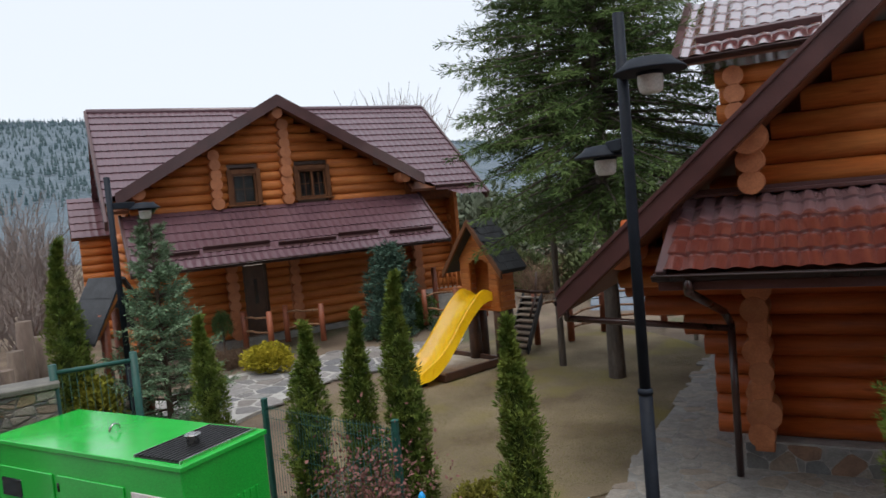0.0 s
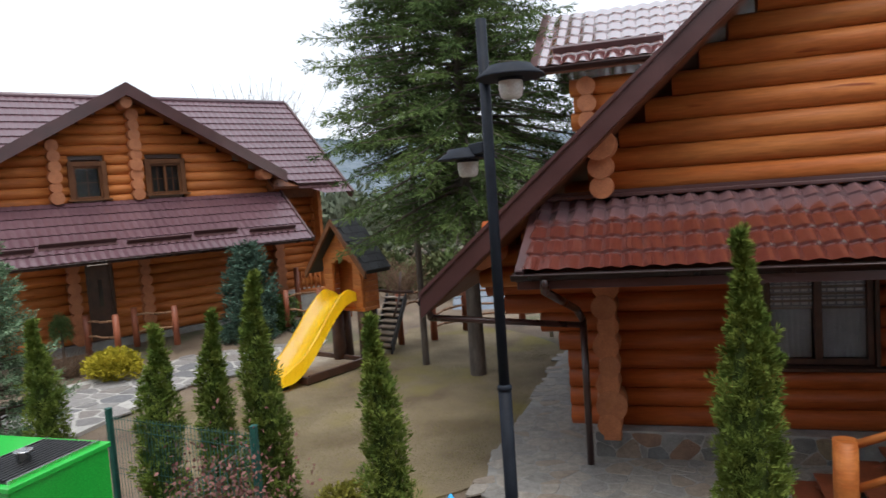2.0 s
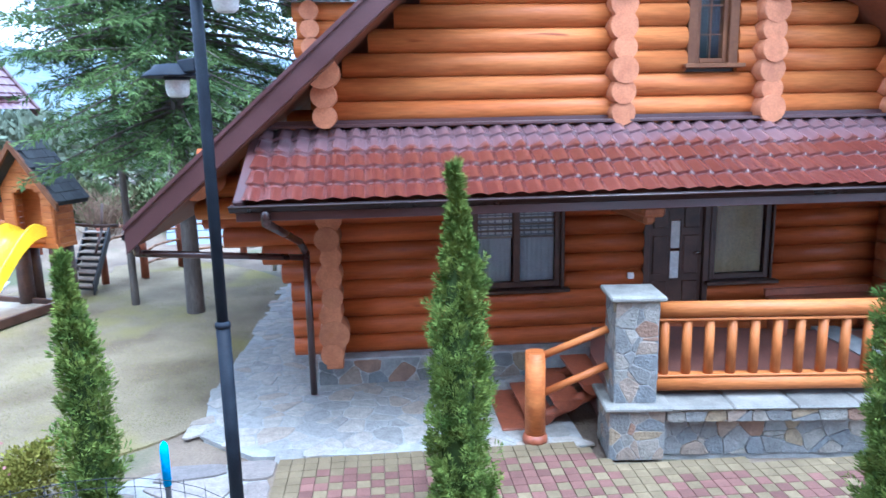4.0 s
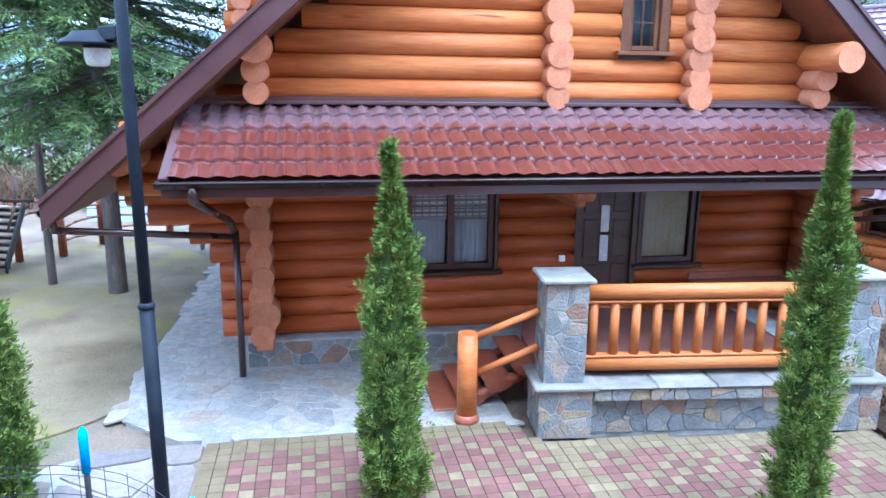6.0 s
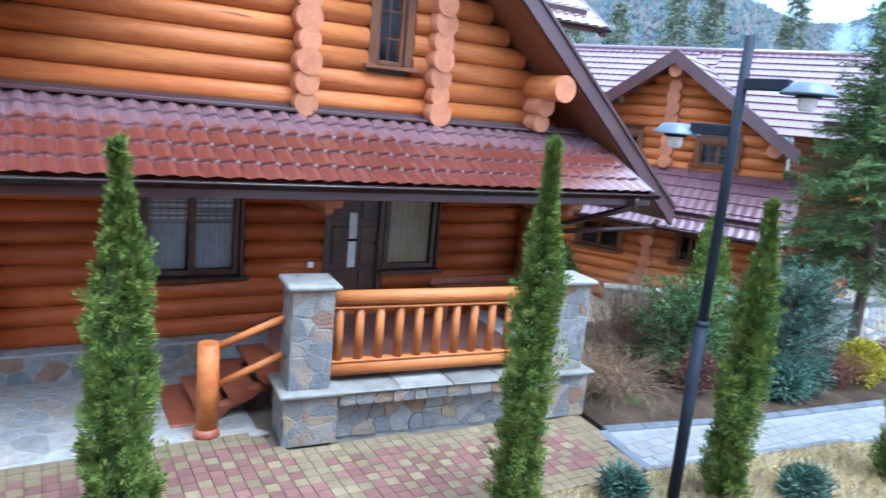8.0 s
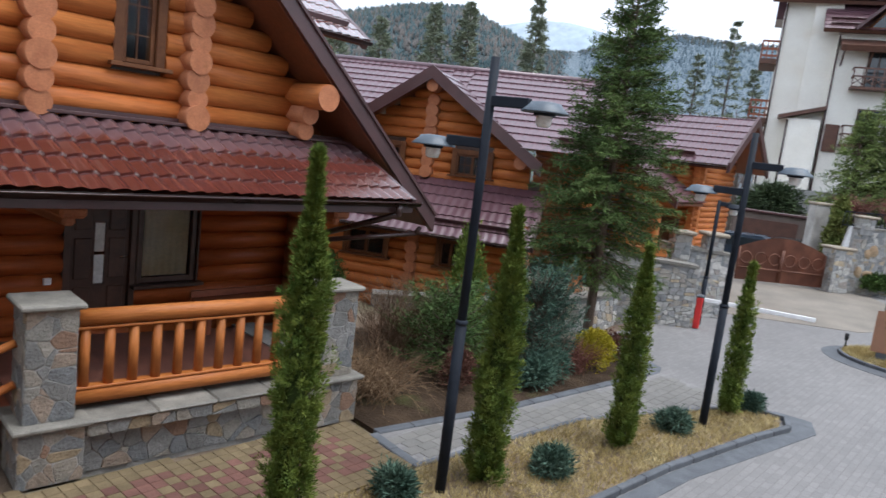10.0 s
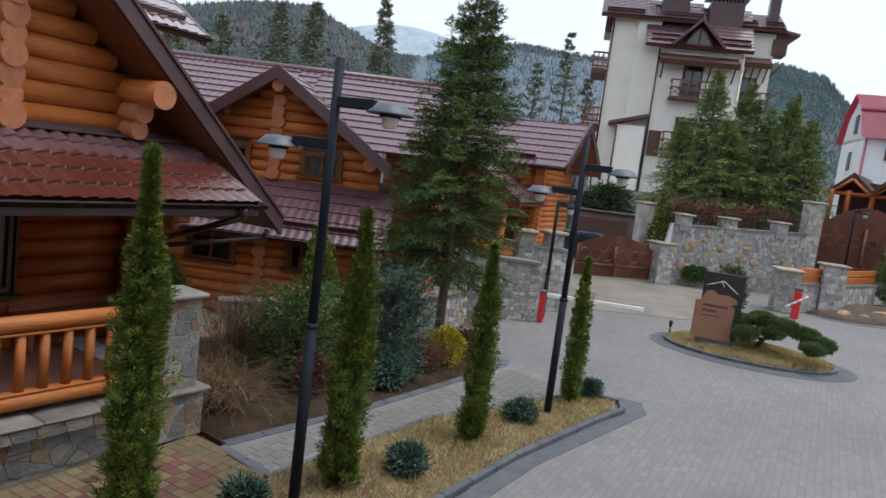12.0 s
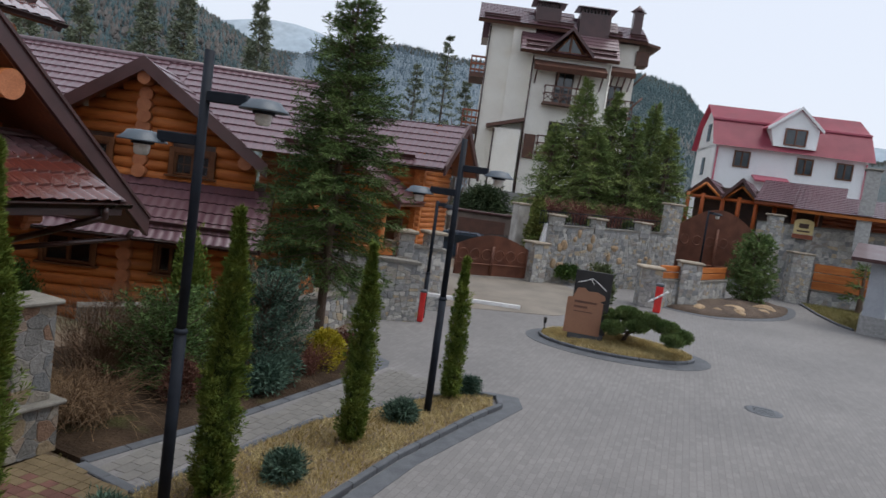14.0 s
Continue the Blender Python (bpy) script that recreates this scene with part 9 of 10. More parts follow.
def thuja_meshes(seed, h, r, many):
    """Chunks of a columnar thuja: flame-shaped clumps of scale leaves on a narrow column, with dark dents between them and a wispy leader."""
    rng = np.random.default_rng(seed)
    n = int(165 * h * (0.6 + 1.6 * r))
    zz = ((np.arange(n) + rng.uniform(0, 1, n)) / n) ** 1.08
    prof = np.interp(zz, [0, 0.04, 0.15, 0.4, 0.62, 0.78, 0.87, 0.93, 1.0], [0.8, 0.98, 1.0, 0.9, 0.68, 0.38, 0.18, 0.07, 0.015])
    az = np.arange(n) * 2.39996 + rng.normal(0, 0.5, n)
    lump = 1 + 0.17 * np.sin(az * 2 + zz * 8 + seed) + 0.17 * np.sin(zz * 21 + az + 2 * seed) + rng.normal(0, 0.14, n)
    rad = r * prof * lump * 0.66
    out = np.stack([np.cos(az), np.sin(az), np.zeros(n)], 1)
    sway = 0.05 * r * np.stack([np.sin(zz * 7 + seed), np.cos(zz * 6 + seed), np.zeros(n)], 1) * 4 * (zz ** 2)[:, None]
    C = out * rad[:, None] + np.array([0, 0, 1.0]) * (zz * h * 0.955)[:, None] + sway
    W = unit(out * rng.uniform(0.25, 0.85, (n, 1)) + np.array([0, 0, 1.0]) + rng.normal(0, 0.16, C.shape))
    e1 = unit(np.cross(W, rng.normal(size=C.shape)))
    e2 = np.cross(W, e1)
    size = rng.uniform(0.12, 0.21, n) * np.clip(prof * 1.5, 0.42, 1.0) * (0.7 + 0.9 * r)
    size[rng.uniform(0, 1, n) < 0.08] *= 1.6
    loose = rng.uniform(0, 1, n) < 0.05
    W[loose] = unit(W[loose] + out[loose] * 0.9)
    chunks = []
    total = int(many * 1.8)
    for q in range(total):
        u = (q + rng.uniform(0, 1, n)) / total
        turn = rng.uniform(0, 2 * np.pi, n)
        wide = size * 0.3 * np.sin(np.pi * np.clip(0.22 + 0.75 * u, 0, 1)) * rng.uniform(0.35, 1.0, n)
        off = e1 * (np.cos(turn) * wide)[:, None] + e2 * (np.sin(turn) * wide)[:, None]
        P = C + W * (size * u)[:, None] + off
        D = unit(W * 1.0 + unit(off) * 0.75 + rng.normal(0, 0.25, C.shape))
        chunks.append(quads(P, D, rng.uniform(0.042, 0.07, n) * (36 / many) ** 0.25, rng.uniform(0.0085, 0.014, n) * (36 / many) ** 0.45, rng))
    return chunks


def thuja(x, y, h, r, seed, z=0.05, turn=0, label="narrow columnar green thuja in the planted strip", many=20):
    t = thing("thuja", pose(x, y, z, 0, 0, turn), label, "thuja", "columnar thujas")
    bm = bmesh.new()
    rod(bm, (0, 0, -0.1), (0, 0, h * 0.9), 0.035, 0.01, 8)
    part("trunk", bm, BARK, t)
    # dark core paints the shade inside the crown and stops see-through
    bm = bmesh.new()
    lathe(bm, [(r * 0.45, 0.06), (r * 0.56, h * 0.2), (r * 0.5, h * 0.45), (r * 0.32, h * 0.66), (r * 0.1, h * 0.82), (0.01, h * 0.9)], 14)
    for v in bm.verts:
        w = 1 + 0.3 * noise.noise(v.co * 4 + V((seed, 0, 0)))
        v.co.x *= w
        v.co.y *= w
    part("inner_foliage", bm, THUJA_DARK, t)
    leaf_part("crown", thuja_meshes(seed, h, r, many), THUJA, t)
    return t


def bush(name, x, y, z, rx, ry, rz, seed, material, count, ln, wd, label, up=0.35, lumps=7, group="", core=True, category="shrub", stems=TWIG):
    """A shrub: several leafy lumps over short stems."""
    rng = np.random.default_rng(seed)
    b = thing(name, pose(x, y, z), label, category, group)
    bm = bmesh.new()
    chunks = []
    for k in range(lumps):
        a = rng.uniform(0, 2 * np.pi)
        q = rng.uniform(0, 0.62) if k else 0.0
        c = np.array([rx * q * np.cos(a), ry * q * np.sin(a), rz * (0.48 + 0.22 * rng.uniform(-1, 1) * (1 if k else 0))])
        s = rng.uniform(0.42, 0.62) if k else 0.66
        limbs(bm, [V((0, 0, -0.05)), V(c * np.array([0.5, 0.5, 0.5])), V(c)], 0.018, 0.008, 4)
        m = max(40, count // lumps)
        d = unit(rng.normal(size=(m, 3)))
        d[:, 2] = np.where(d[:, 2] < -0.5, -d[:, 2], d[:, 2])
        P = c + d * np.array([rx, ry, rz]) * s * rng.uniform(0.72, 1.04, (m, 1))
        P[:, 2] = np.maximum(P[:, 2], 0.01)
        for w in range(3):
            D = unit(d + np.array([0, 0, up]) + rng.normal(0, 0.5, d.shape))
            chunks.append(quads(P + rng.normal(0, ln * 0.35, P.shape), D, ln * rng.uniform(0.6, 1.2, m), wd * rng.uniform(0.7, 1.3, m), rng))
    part("stem", bm, stems, b)
    leaf_part("foliage", chunks, material, b)
    return b


def twig_bush(name, x, y, z, r, h, seed, count, label, material=TWIG, arch=0.6, thick=0.005):
    """A leafless shrub of thin arching twigs."""
    rng = np.random.default_rng(seed)
    b = thing(name, pose(x, y, z), label, "shrub", "bare shrubs")
    got = {"stem": ([], []), "twig": ([], [])}
    used = {"stem": 0, "twig": 0}
    for k in range(count):
        a = rng.uniform(0, 2 * np.pi)
        p = np.array([rng.normal(0, r * 0.16), rng.normal(0, r * 0.16), 0])
        tip_r, tip_h = r * rng.uniform(0.3, 1.05), h * rng.uniform(0.45, 1.05)
        d = np.array([np.cos(a), np.sin(a), 0])
        bend = rng.normal(0, 0.12 * r, 3)
        pts = []
        for s in np.linspace(0, 1, 6):
            pts.append(p + d * tip_r * s ** 1.35 + np.array([0, 0, tip_h * (s - arch * 0.5 * s ** 3)]) + bend * np.sin(s * 4 + k))
        runs = [(pts, thick)]
        for q in range(3):
            i = rng.integers(2, 5)
            e = pts[i] + unit(pts[i] - pts[i - 1]) * r * 0.25 + rng.normal(0, 0.09 * r, 3)
            runs.append(([pts[i], (pts[i] + e) / 2 + rng.normal(0, 0.02, 3), e], thick * 0.6))
        for number, (run, th) in enumerate(runs):
            which = "twig" if number else "stem"
            vs, fs = got[which]
            base = used[which]
            run = np.array(run)
            m = len(run)
            dirs = unit(np.gradient(run, axis=0))
            s1 = unit(np.cross(dirs, [0.3, 0.5, 0.81]))
            s2 = np.cross(dirs, s1)
            w = np.linspace(th, th * 0.35, m)[:, None]
            ring = np.stack([run + s1 * w, run - 0.5 * s1 * w + 0.87 * s2 * w, run - 0.5 * s1 * w - 0.87 * s2 * w], 1)
            vs.append(ring.reshape(-1, 3))
            used[which] += 3 * m
            for i in range(m - 1):
                for j in range(3):
                    fs.append((base + 3 * i + j, base + 3 * i + (j + 1) % 3, base + 3 * i + 3 + (j + 1) % 3, base + 3 * i + 3 + j))
    for name_, (vs, fs) in got.items():
        ob = soup(name_, np.concatenate(vs), fs, material, b)
        if name_ == "twig":
            tagged(ob, kind="stuff")
    return b


def inside_poly(poly, x, y):
    hit = np.zeros(len(x), bool)
    k = len(poly)
    for i in range(k):
        (x0, y0), (x1, y1) = poly[i], poly[(i + 1) % k]
        if y0 != y1:
            hit ^= ((y0 > y) != (y1 > y)) & (x < (x1 - x0) * (y - y0) / (y1 - y0) + x0)
    return hit


def grass(name, poly, count, h, w, seed, material, z, label, lie=0.6, mound=None, thin=None):
    rng = np.random.default_rng(seed)
    xs, ys = [p[0] for p in poly], [p[1] for p in poly]
    x, y = rng.uniform(min(xs), max(xs), count * 2), rng.uniform(min(ys), max(ys), count * 2)
    k = inside_poly(poly, x, y)
    if thin:
        k &= rng.uniform(0, 1, len(x)) < thin(x, y)
    x, y = x[k][:count], y[k][:count]
    n = len(x)
    zz = np.full(n, z) if mound is None else mound(x, y)
    P = np.stack([x, y, zz], 1)
    D = unit(np.stack([rng.normal(0, lie, n), rng.normal(0, lie, n), np.ones(n)], 1))
    side = unit(np.cross(D, rng.normal(size=D.shape)))
    L = h * rng.uniform(0.5, 1.3, n)
    v = np.stack([P - side * w / 2, P + side * w / 2, P + D * L[:, None] + np.array([0, 0, -0.15]) * (L * rng.uniform(0, 1, n))[:, None]], 1).reshape(-1, 3)
    return tagged(soup(name, v, np.arange(len(v)).reshape(-1, 3), material, None, label), category="grass", kind="stuff")


# spruces
conifer("spruce", -3.6, 13.3, 0, 12.5, 3.5, 3.3, 5, SPRUCE, "tall dark green spruce on the play lawn", BARK_GREY, trunk=0.17, per=13, whorl=0.24, twig=0.1, needles=7, needle=(0.13, 0.018), power=0.75, lift=0.55, droop=0.32)
conifer("spruce", -4.95, 14.05, 0, 11.8, 1.9, 4.6, 6, SPRUCE, "slim-stemmed tall spruce beside its twin", BARK_GREY, trunk=0.08, per=9, whorl=0.27, needles=7, needle=(0.12, 0.017), droop=0.35, lift=0.5)
conifer("spruce", 12.95, 6.85, 0, 7.6, 1.75, 1.45, 7, SPRUCE, "middle-sized spruce by the court road", BARK, trunk=0.11, per=12, whorl=0.21, twig=0.085, needles=10, needle=(0.1, 0.016), lift=0.62, droop=0.3, power=0.9)
conifer("blue_spruce", -9.5, 7.68, 0, 4.05, 1.15, 0.15, 8, BLUE_SPRUCE, "silvery blue spruce in the garden bed", BARK, trunk=0.06, whorl=0.31, per=13, twig=0.055, needle=(0.07, 0.018), droop=0.1, needles=9, power=1.1)
for k, (x, y, h, r) in enumerate(((37.2, 6.0, 7.4, 2.4), (37.9, 4.4, 7.0, 2.3), (38.3, 2.5, 6.6, 2.1), (36.5, 7.2, 4.8, 2.0), (36.4, 5.0, 5.0, 2.2), (37.2, 3.3, 5.6, 2.0), (37.6, 1.5, 5.4, 1.8))):
    conifer("spruce", x, y, 2.6, h, r, 0.4, 20 + k, TERRACE_SPRUCE, "bushy green spruce on the hotel terrace", whorl=0.28, per=12, twig=0.17, needle=(0.22, 0.036), needles=4, group="terrace spruces", lift=0.45, power=1.05, droop=0.3)
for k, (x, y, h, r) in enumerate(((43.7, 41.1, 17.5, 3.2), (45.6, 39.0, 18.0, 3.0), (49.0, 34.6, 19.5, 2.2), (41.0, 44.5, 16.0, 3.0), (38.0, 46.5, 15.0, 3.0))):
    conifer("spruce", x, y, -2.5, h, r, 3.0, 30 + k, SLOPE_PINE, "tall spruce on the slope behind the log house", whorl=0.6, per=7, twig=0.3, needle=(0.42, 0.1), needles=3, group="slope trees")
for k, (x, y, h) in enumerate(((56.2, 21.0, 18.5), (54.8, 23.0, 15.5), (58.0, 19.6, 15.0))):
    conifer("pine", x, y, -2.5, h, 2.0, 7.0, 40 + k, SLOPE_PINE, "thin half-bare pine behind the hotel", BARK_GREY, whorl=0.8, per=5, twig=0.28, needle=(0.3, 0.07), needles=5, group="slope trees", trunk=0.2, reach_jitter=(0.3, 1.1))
conifer("young_pine", 33.9, -3.0, 0.1, 3.0, 1.15, 0.2, 50, PINE, "bushy young pine on the earth bed", whorl=0.28, per=12, twig=0.13, needle=(0.2, 0.045), needles=6, droop=-0.25, power=0.55)
conifer("young_pine", 38.8, -8.4, 0, 2.6, 1.1, 0.3, 51, PINE, "small sparse pine before the board fence", whorl=0.5, per=4, twig=0.2, needle=(0.24, 0.05), needles=4)
conifer("blue_pine", -10.5, 16.1, 0.0, 2.6, 0.68, 0.3, 52, JUNIPER, "dense blue-green pine by the log house wall", whorl=0.15, per=12, twig=0.09, needle=(0.16, 0.03), droop=-0.2, power=0.5)

# thujas: in the strip, then those by the wire fence and the garden
for k, (x, y, h, r) in enumerate(((0.57, 5.68, 3.22, 0.27), (3.74, 4.65, 3.5, 0.2), (5.98, 4.13, 3.1, 0.185), (8.22, 3.66, 2.72, 0.145), (10.98, 3.24, 2.45, 0.115))):
    thuja(x, y, h, r, 3 + k, many=(44, 44, 36, 26, 20)[k])
for k, (x, y, h, r) in enumerate(((-2.69, 6.13, 2.55, 0.2), (-4.36, 6.71, 2.97, 0.235), (-4.84, 6.51, 2.56, 0.21), (-5.33, 6.16, 2.45, 0.25))):
    thuja(x, y, h, r, 11 + k, 0.0, 0, "narrow columnar thuja by the wire fence")
thuja(-8.1, 7.25, 2.35, 0.24, 17, 0.0, 0, "narrow thuja beside the garden path")
thuja(-10.2, 6.55, 3.7, 0.34, 18, 0.0, 0, "broad dense thuja by the palisade")

# low plants of the strip
for k, (x, y, r) in enumerate(((4.95, 4.45, 0.22), (6.8, 3.8, 0.25), (9.45, 3.44, 0.23), (11.6, 3.1, 0.19))):
    bush("dwarf_blue_spruce", x, y, 0.05, r * 1.05, r * 1.05, r * 0.95, 60 + k, JUNIPER, 1500, 0.095, 0.015, "low round blue dwarf spruce in dry grass", 0.1, 7, "dwarf spruces")
# shrub bed beside the porch
DEEP_GREEN = leaf("deep_green_sprays", (0.051, 0.096, 0.033), (0.12, 0.181, 0.063), 4.0)
twig_bush("bare_shrub", 6.75, 6.75, 0, 0.95, 0.95, 70, 330, "leafless tan shrub of arching twigs by the porch pillar", surface("tan_twig", (0.145, 0.09, 0.048), (0.215, 0.14, 0.077), 4.0, 0.9, 30.0, 0.0, island=0.3, where="World"), 1.1)
twig_bush("bare_shrub", 7.95, 7.7, 0, 0.8, 1.5, 71, 300, "tall leafless red-brown shrub in the bed", bpy.data.materials["dry_twig"], 0.2)
bush("green_shrub", 6.9, 8.1, 0, 0.55, 0.5, 1.5, 72, GREEN_LEAF, 3000, 0.06, 0.02, "upright green shrub behind the porch pillar", 0.6)
conifer("green_shrub", 8.55, 7.0, 0, 1.3, 0.95, 0.04, 73, DEEP_GREEN, "dense dark green spreading conifer shrub", whorl=0.13, per=11, twig=0.06, needle=(0.065, 0.014), needles=7, droop=-0.1, power=0.5, trunk=0.03, category="shrub", lift=0.75)
bush("golden_shrub", 9.65, 7.3, 0, 0.42, 0.42, 0.95, 74, leaf("lime_leaves", (0.12, 0.15, 0.025), (0.2, 0.22, 0.04), 3.0), 1700, 0.08, 0.03, "lime green conifer shrub", 0.6)
bush("green_shrub", 10.6, 8.3, 0, 0.45, 0.45, 1.9, 75, THUJA, 1500, 0.1, 0.03, "upright dark thuja shrub", 0.8)
conifer("spreading_juniper", 9.95, 6.25, 0, 1.6, 0.95, 0.05, 76, JUNIPER, "blue-green spreading juniper with feathery sprays", whorl=0.12, per=10, twig=0.055, needle=(0.065, 0.014), needles=7, droop=-0.3, power=0.6, trunk=0.04, category="shrub", lift=0.9)
bush("juniper_mat", 9.45, 5.75, 0, 0.55, 0.35, 0.42, 77, JUNIPER, 1500, 0.1, 0.022, "low blue-green juniper over the bed edge", 0.1)
bush("golden_shrub", 11.3, 5.75, 0, 0.48, 0.42, 0.58, 78, YELLOW_LEAF, 1700, 0.05, 0.026, "golden yellow rounded shrub", 0.5)
twig_bush("bare_shrub", 10.7, 5.75, 0, 0.45, 0.65, 79, 200, "small russet leafless shrub", surface("russet_twig", (0.13, 0.05, 0.035), (0.2, 0.085, 0.06), 4.0, 0.9, 30.0, 0.0, island=0.3, where="World"), 0.4)
bush("russet_shrub", 8.1, 6.3, 0, 0.4, 0.35, 0.6, 80, RED_LEAF, 900, 0.045, 0.025, "low russet-leaved shrub in the bed", 0.4)
bush("russet_shrub", 12.1, 5.75, 0, 0.32, 0.3, 0.45, 81, RED_LEAF, 700, 0.04, 0.022, "low russet-leaved shrub at the bed's nose", 0.4)
bush("green_shrub", 7.5, 9.2, 0, 0.8, 0.5, 0.9, 82, GREEN_LEAF, 1500, 0.09, 0.04, "green shrub behind the bed", 0.5)
twig_bush("bare_shrub", 9.2, 8.4, 0, 0.9, 1.3, 83, 220, "grey-brown leafless shrub before the low wall", TWIG, 0.4)

# garden by the log house
bush("golden_shrub", -11.9, 12.5, 0, 0.95, 0.7, 0.55, 90, YELLOW_LEAF, 2600, 0.07, 0.04, "spreading yellow-green shrub by the path", 0.5, 10)
tb = bush("ball_topiary", -14.0, 13.3, 0.62, 0.36, 0.36, 0.66, 91, PINE, 1600, 0.06, 0.016, "clipped dark green ball on a short stem", 0.0, 5)
bm = bmesh.new()
rod(bm, (0, 0, -0.7), (0, 0, 0.3), 0.035, n=8)
part("trunk", bm, BARK, tb)
twig_bush("bare_shrub", -13.2, 12.7, 0, 0.6, 0.7, 92, 200, "low leafless brown shrub by the path")
bush("green_shrub", -10.9, 15.8, 0, 0.42, 0.42, 0.5, 93, JUNIPER, 1100, 0.09, 0.025, "low blue-green shrub by the path", 0.3)
bush("green_shrub", -10.3, 16.3, 0, 0.4, 0.4, 0.45, 94, JUNIPER, 1000, 0.09, 0.025, "low blue-green shrub by the path", 0.3)
bush("green_shrub", -10.35, 17.0, 0, 0.75, 0.7, 0.95, 95, GREEN_LEAF, 2600, 0.07, 0.04, "rounded yellow-green box shrub", 0.4, 8)
bush("green_shrub", -9.3, 17.1, 0, 0.5, 0.3, 0.25, 96, JUNIPER, 700, 0.14, 0.03, "low strappy grey-green plants", 0.8)
bush("golden_shrub", -10.0, 6.6, 0, 0.6, 0.5, 1.3, 97, leaf("olive_leaves", (0.13, 0.14, 0.02), (0.22, 0.21, 0.03), 3.0), 2200, 0.08, 0.045, "olive-yellow shrub by the well shelter", 0.5, 8)
bush("golden_shrub", -13.2, 6.6, 0, 1.1, 0.7, 1.3, 98, leaf("dry_olive_leaves", (0.14, 0.12, 0.04), (0.21, 0.18, 0.07), 3.0), 2000, 0.08, 0.04, "dry olive shrub by the palisade", 0.5, 8)
bush("golden_shrub", -3.35, 6.35, 0, 0.45, 0.4, 0.55, 99, leaf("spring_leaves", (0.17, 0.17, 0.03), (0.25, 0.23, 0.05), 3.0), 1700, 0.05, 0.024, "low yellow-green shrub beside the lawn", 0.5)
rd = twig_bush("red_shrub", -3.72, 5.0, 0, 0.55, 1.35, 100, 130, "russet-leaved shrub by the wire fence", TWIG, 0.3)
rngp = np.random.default_rng(100)
pp = rngp.normal(0, 1, (1500, 3)) * np.array([0.28, 0.28, 0.26]) + np.array([0, 0, 1.05])
leaf_part("foliage", [quads(pp, unit(rngp.normal(size=pp.shape) + np.array([0, 0, 0.4])), rngp.uniform(0.03, 0.06, 1500), rngp.uniform(0.018, 0.034, 1500), rngp)], leaf("dusky_red_leaves", (0.16, 0.07, 0.065), (0.27, 0.14, 0.12), 6.0), rd)

# cloud-pruned pine on the sign bed
cp = thing("cloud_pine", pose(18.25, 0.72, 0.14) @ Matrix.Diagonal((0.85, 0.76, 1.0, 1)), "low cloud-pruned pine with flat dark green pads", "tree")
bm = bmesh.new()
limbs(bm, [V((0.0, 0.6, -0.1)), V((0.1, 0.3, 0.35)), V((0, -0.3, 0.6)), V((0.1, -1.1, 0.55))], 0.08, 0.03, 6)
limbs(bm, [V((0.1, 0.3, 0.3)), V((-0.1, 0.8, 0.5)), V((0, 1.0, 0.6))], 0.05, 0.02, 6)
limbs(bm, [V((0.1, -0.9, 0.5)), V((0, -1.4, 0.3))], 0.04, 0.02, 6)
part("trunk", bm, BARK, cp)
rngc = np.random.default_rng(9)
for k, (ax, ay, az_, sx, sy, sz) in enumerate(((0, 0.98, 0.62, 0.42, 0.5, 0.15), (-0.1, 0.4, 0.78, 0.42, 0.55, 0.15), (-0.1, -0.2, 0.7, 0.42, 0.6, 0.15), (-0.1, -0.8, 0.6, 0.42, 0.6, 0.15), (0, -1.35, 0.42, 0.4, 0.5, 0.15), (-0.4, 0.8, 0.4, 0.36, 0.5, 0.17), (-0.3, 0.1, 0.52, 0.4, 0.6, 0.15), (-0.4, -1.1, 0.34, 0.36, 0.5, 0.14), (0.3, 0.2, 0.6, 0.4, 0.6, 0.15))):
    m = 1700
    d = unit(rngc.normal(size=(m, 3)))
    P = np.array([ax, ay, az_ + 0.06]) + d * np.array([sx * 0.78, sy * 0.66, sz * 0.8]) * rngc.uniform(0.6, 1.12, (m, 1))
    ch_ = [quads(P, unit(d + np.array([0, 0, 0.8]) + rngc.normal(0, 0.4, d.shape)), rngc.uniform(0.07, 0.12, m), rngc.uniform(0.018, 0.03, m), rngc) for _ in range(2)]
    leaf_part("pad", ch_, PINE, cp)

# small shrubs by the far walls, ivy on the gate wall
bush("green_shrub", 26.6, 2.6, 0, 0.7, 0.6, 1.2, 110, leaf("sage_leaves", (0.08, 0.1, 0.05), (0.14, 0.16, 0.08), 3.0), 1200, 0.14, 0.06, "sage green shrub by the drive", 0.5)
bush("green_shrub", 30.5, 4.5, 0.2, 0.9, 0.6, 0.6, 111, GREEN_LEAF, 1200, 0.14, 0.06, "green ground cover at the wall's foot", 0.4)
bush("ivy", 30.2, 6.1, 0.9, 0.4, 0.45, 2.1, 112, leaf("ivy_leaves", (0.1, 0.13, 0.035), (0.18, 0.19, 0.06), 3.0), 2200, 0.16, 0.09, "ivy hanging over the gate pier", -0.3, category="climber")
bush("ivy", 35.6, 10.2, 1.9, 1.2, 2.2, 1.5, 113, leaf("dark_hedge_sprays", (0.035, 0.055, 0.028), (0.07, 0.095, 0.045), 3.0), 3200, 0.24, 0.05, "dark evergreen hedge over the garage behind the gate", -0.2, 10, category="hedge")
for k, (x, y) in enumerate(((34.2, 5.0), (35.0, 3.4), (34.0, 6.4), (35.6, 1.9))):
    twig_bush("bare_shrub", x, y, 2.6, 0.9, 1.3, 115 + k, 90, "bare russet shrub above the retaining wall", bpy.data.materials["russet_twig"], 0.5, 0.018)
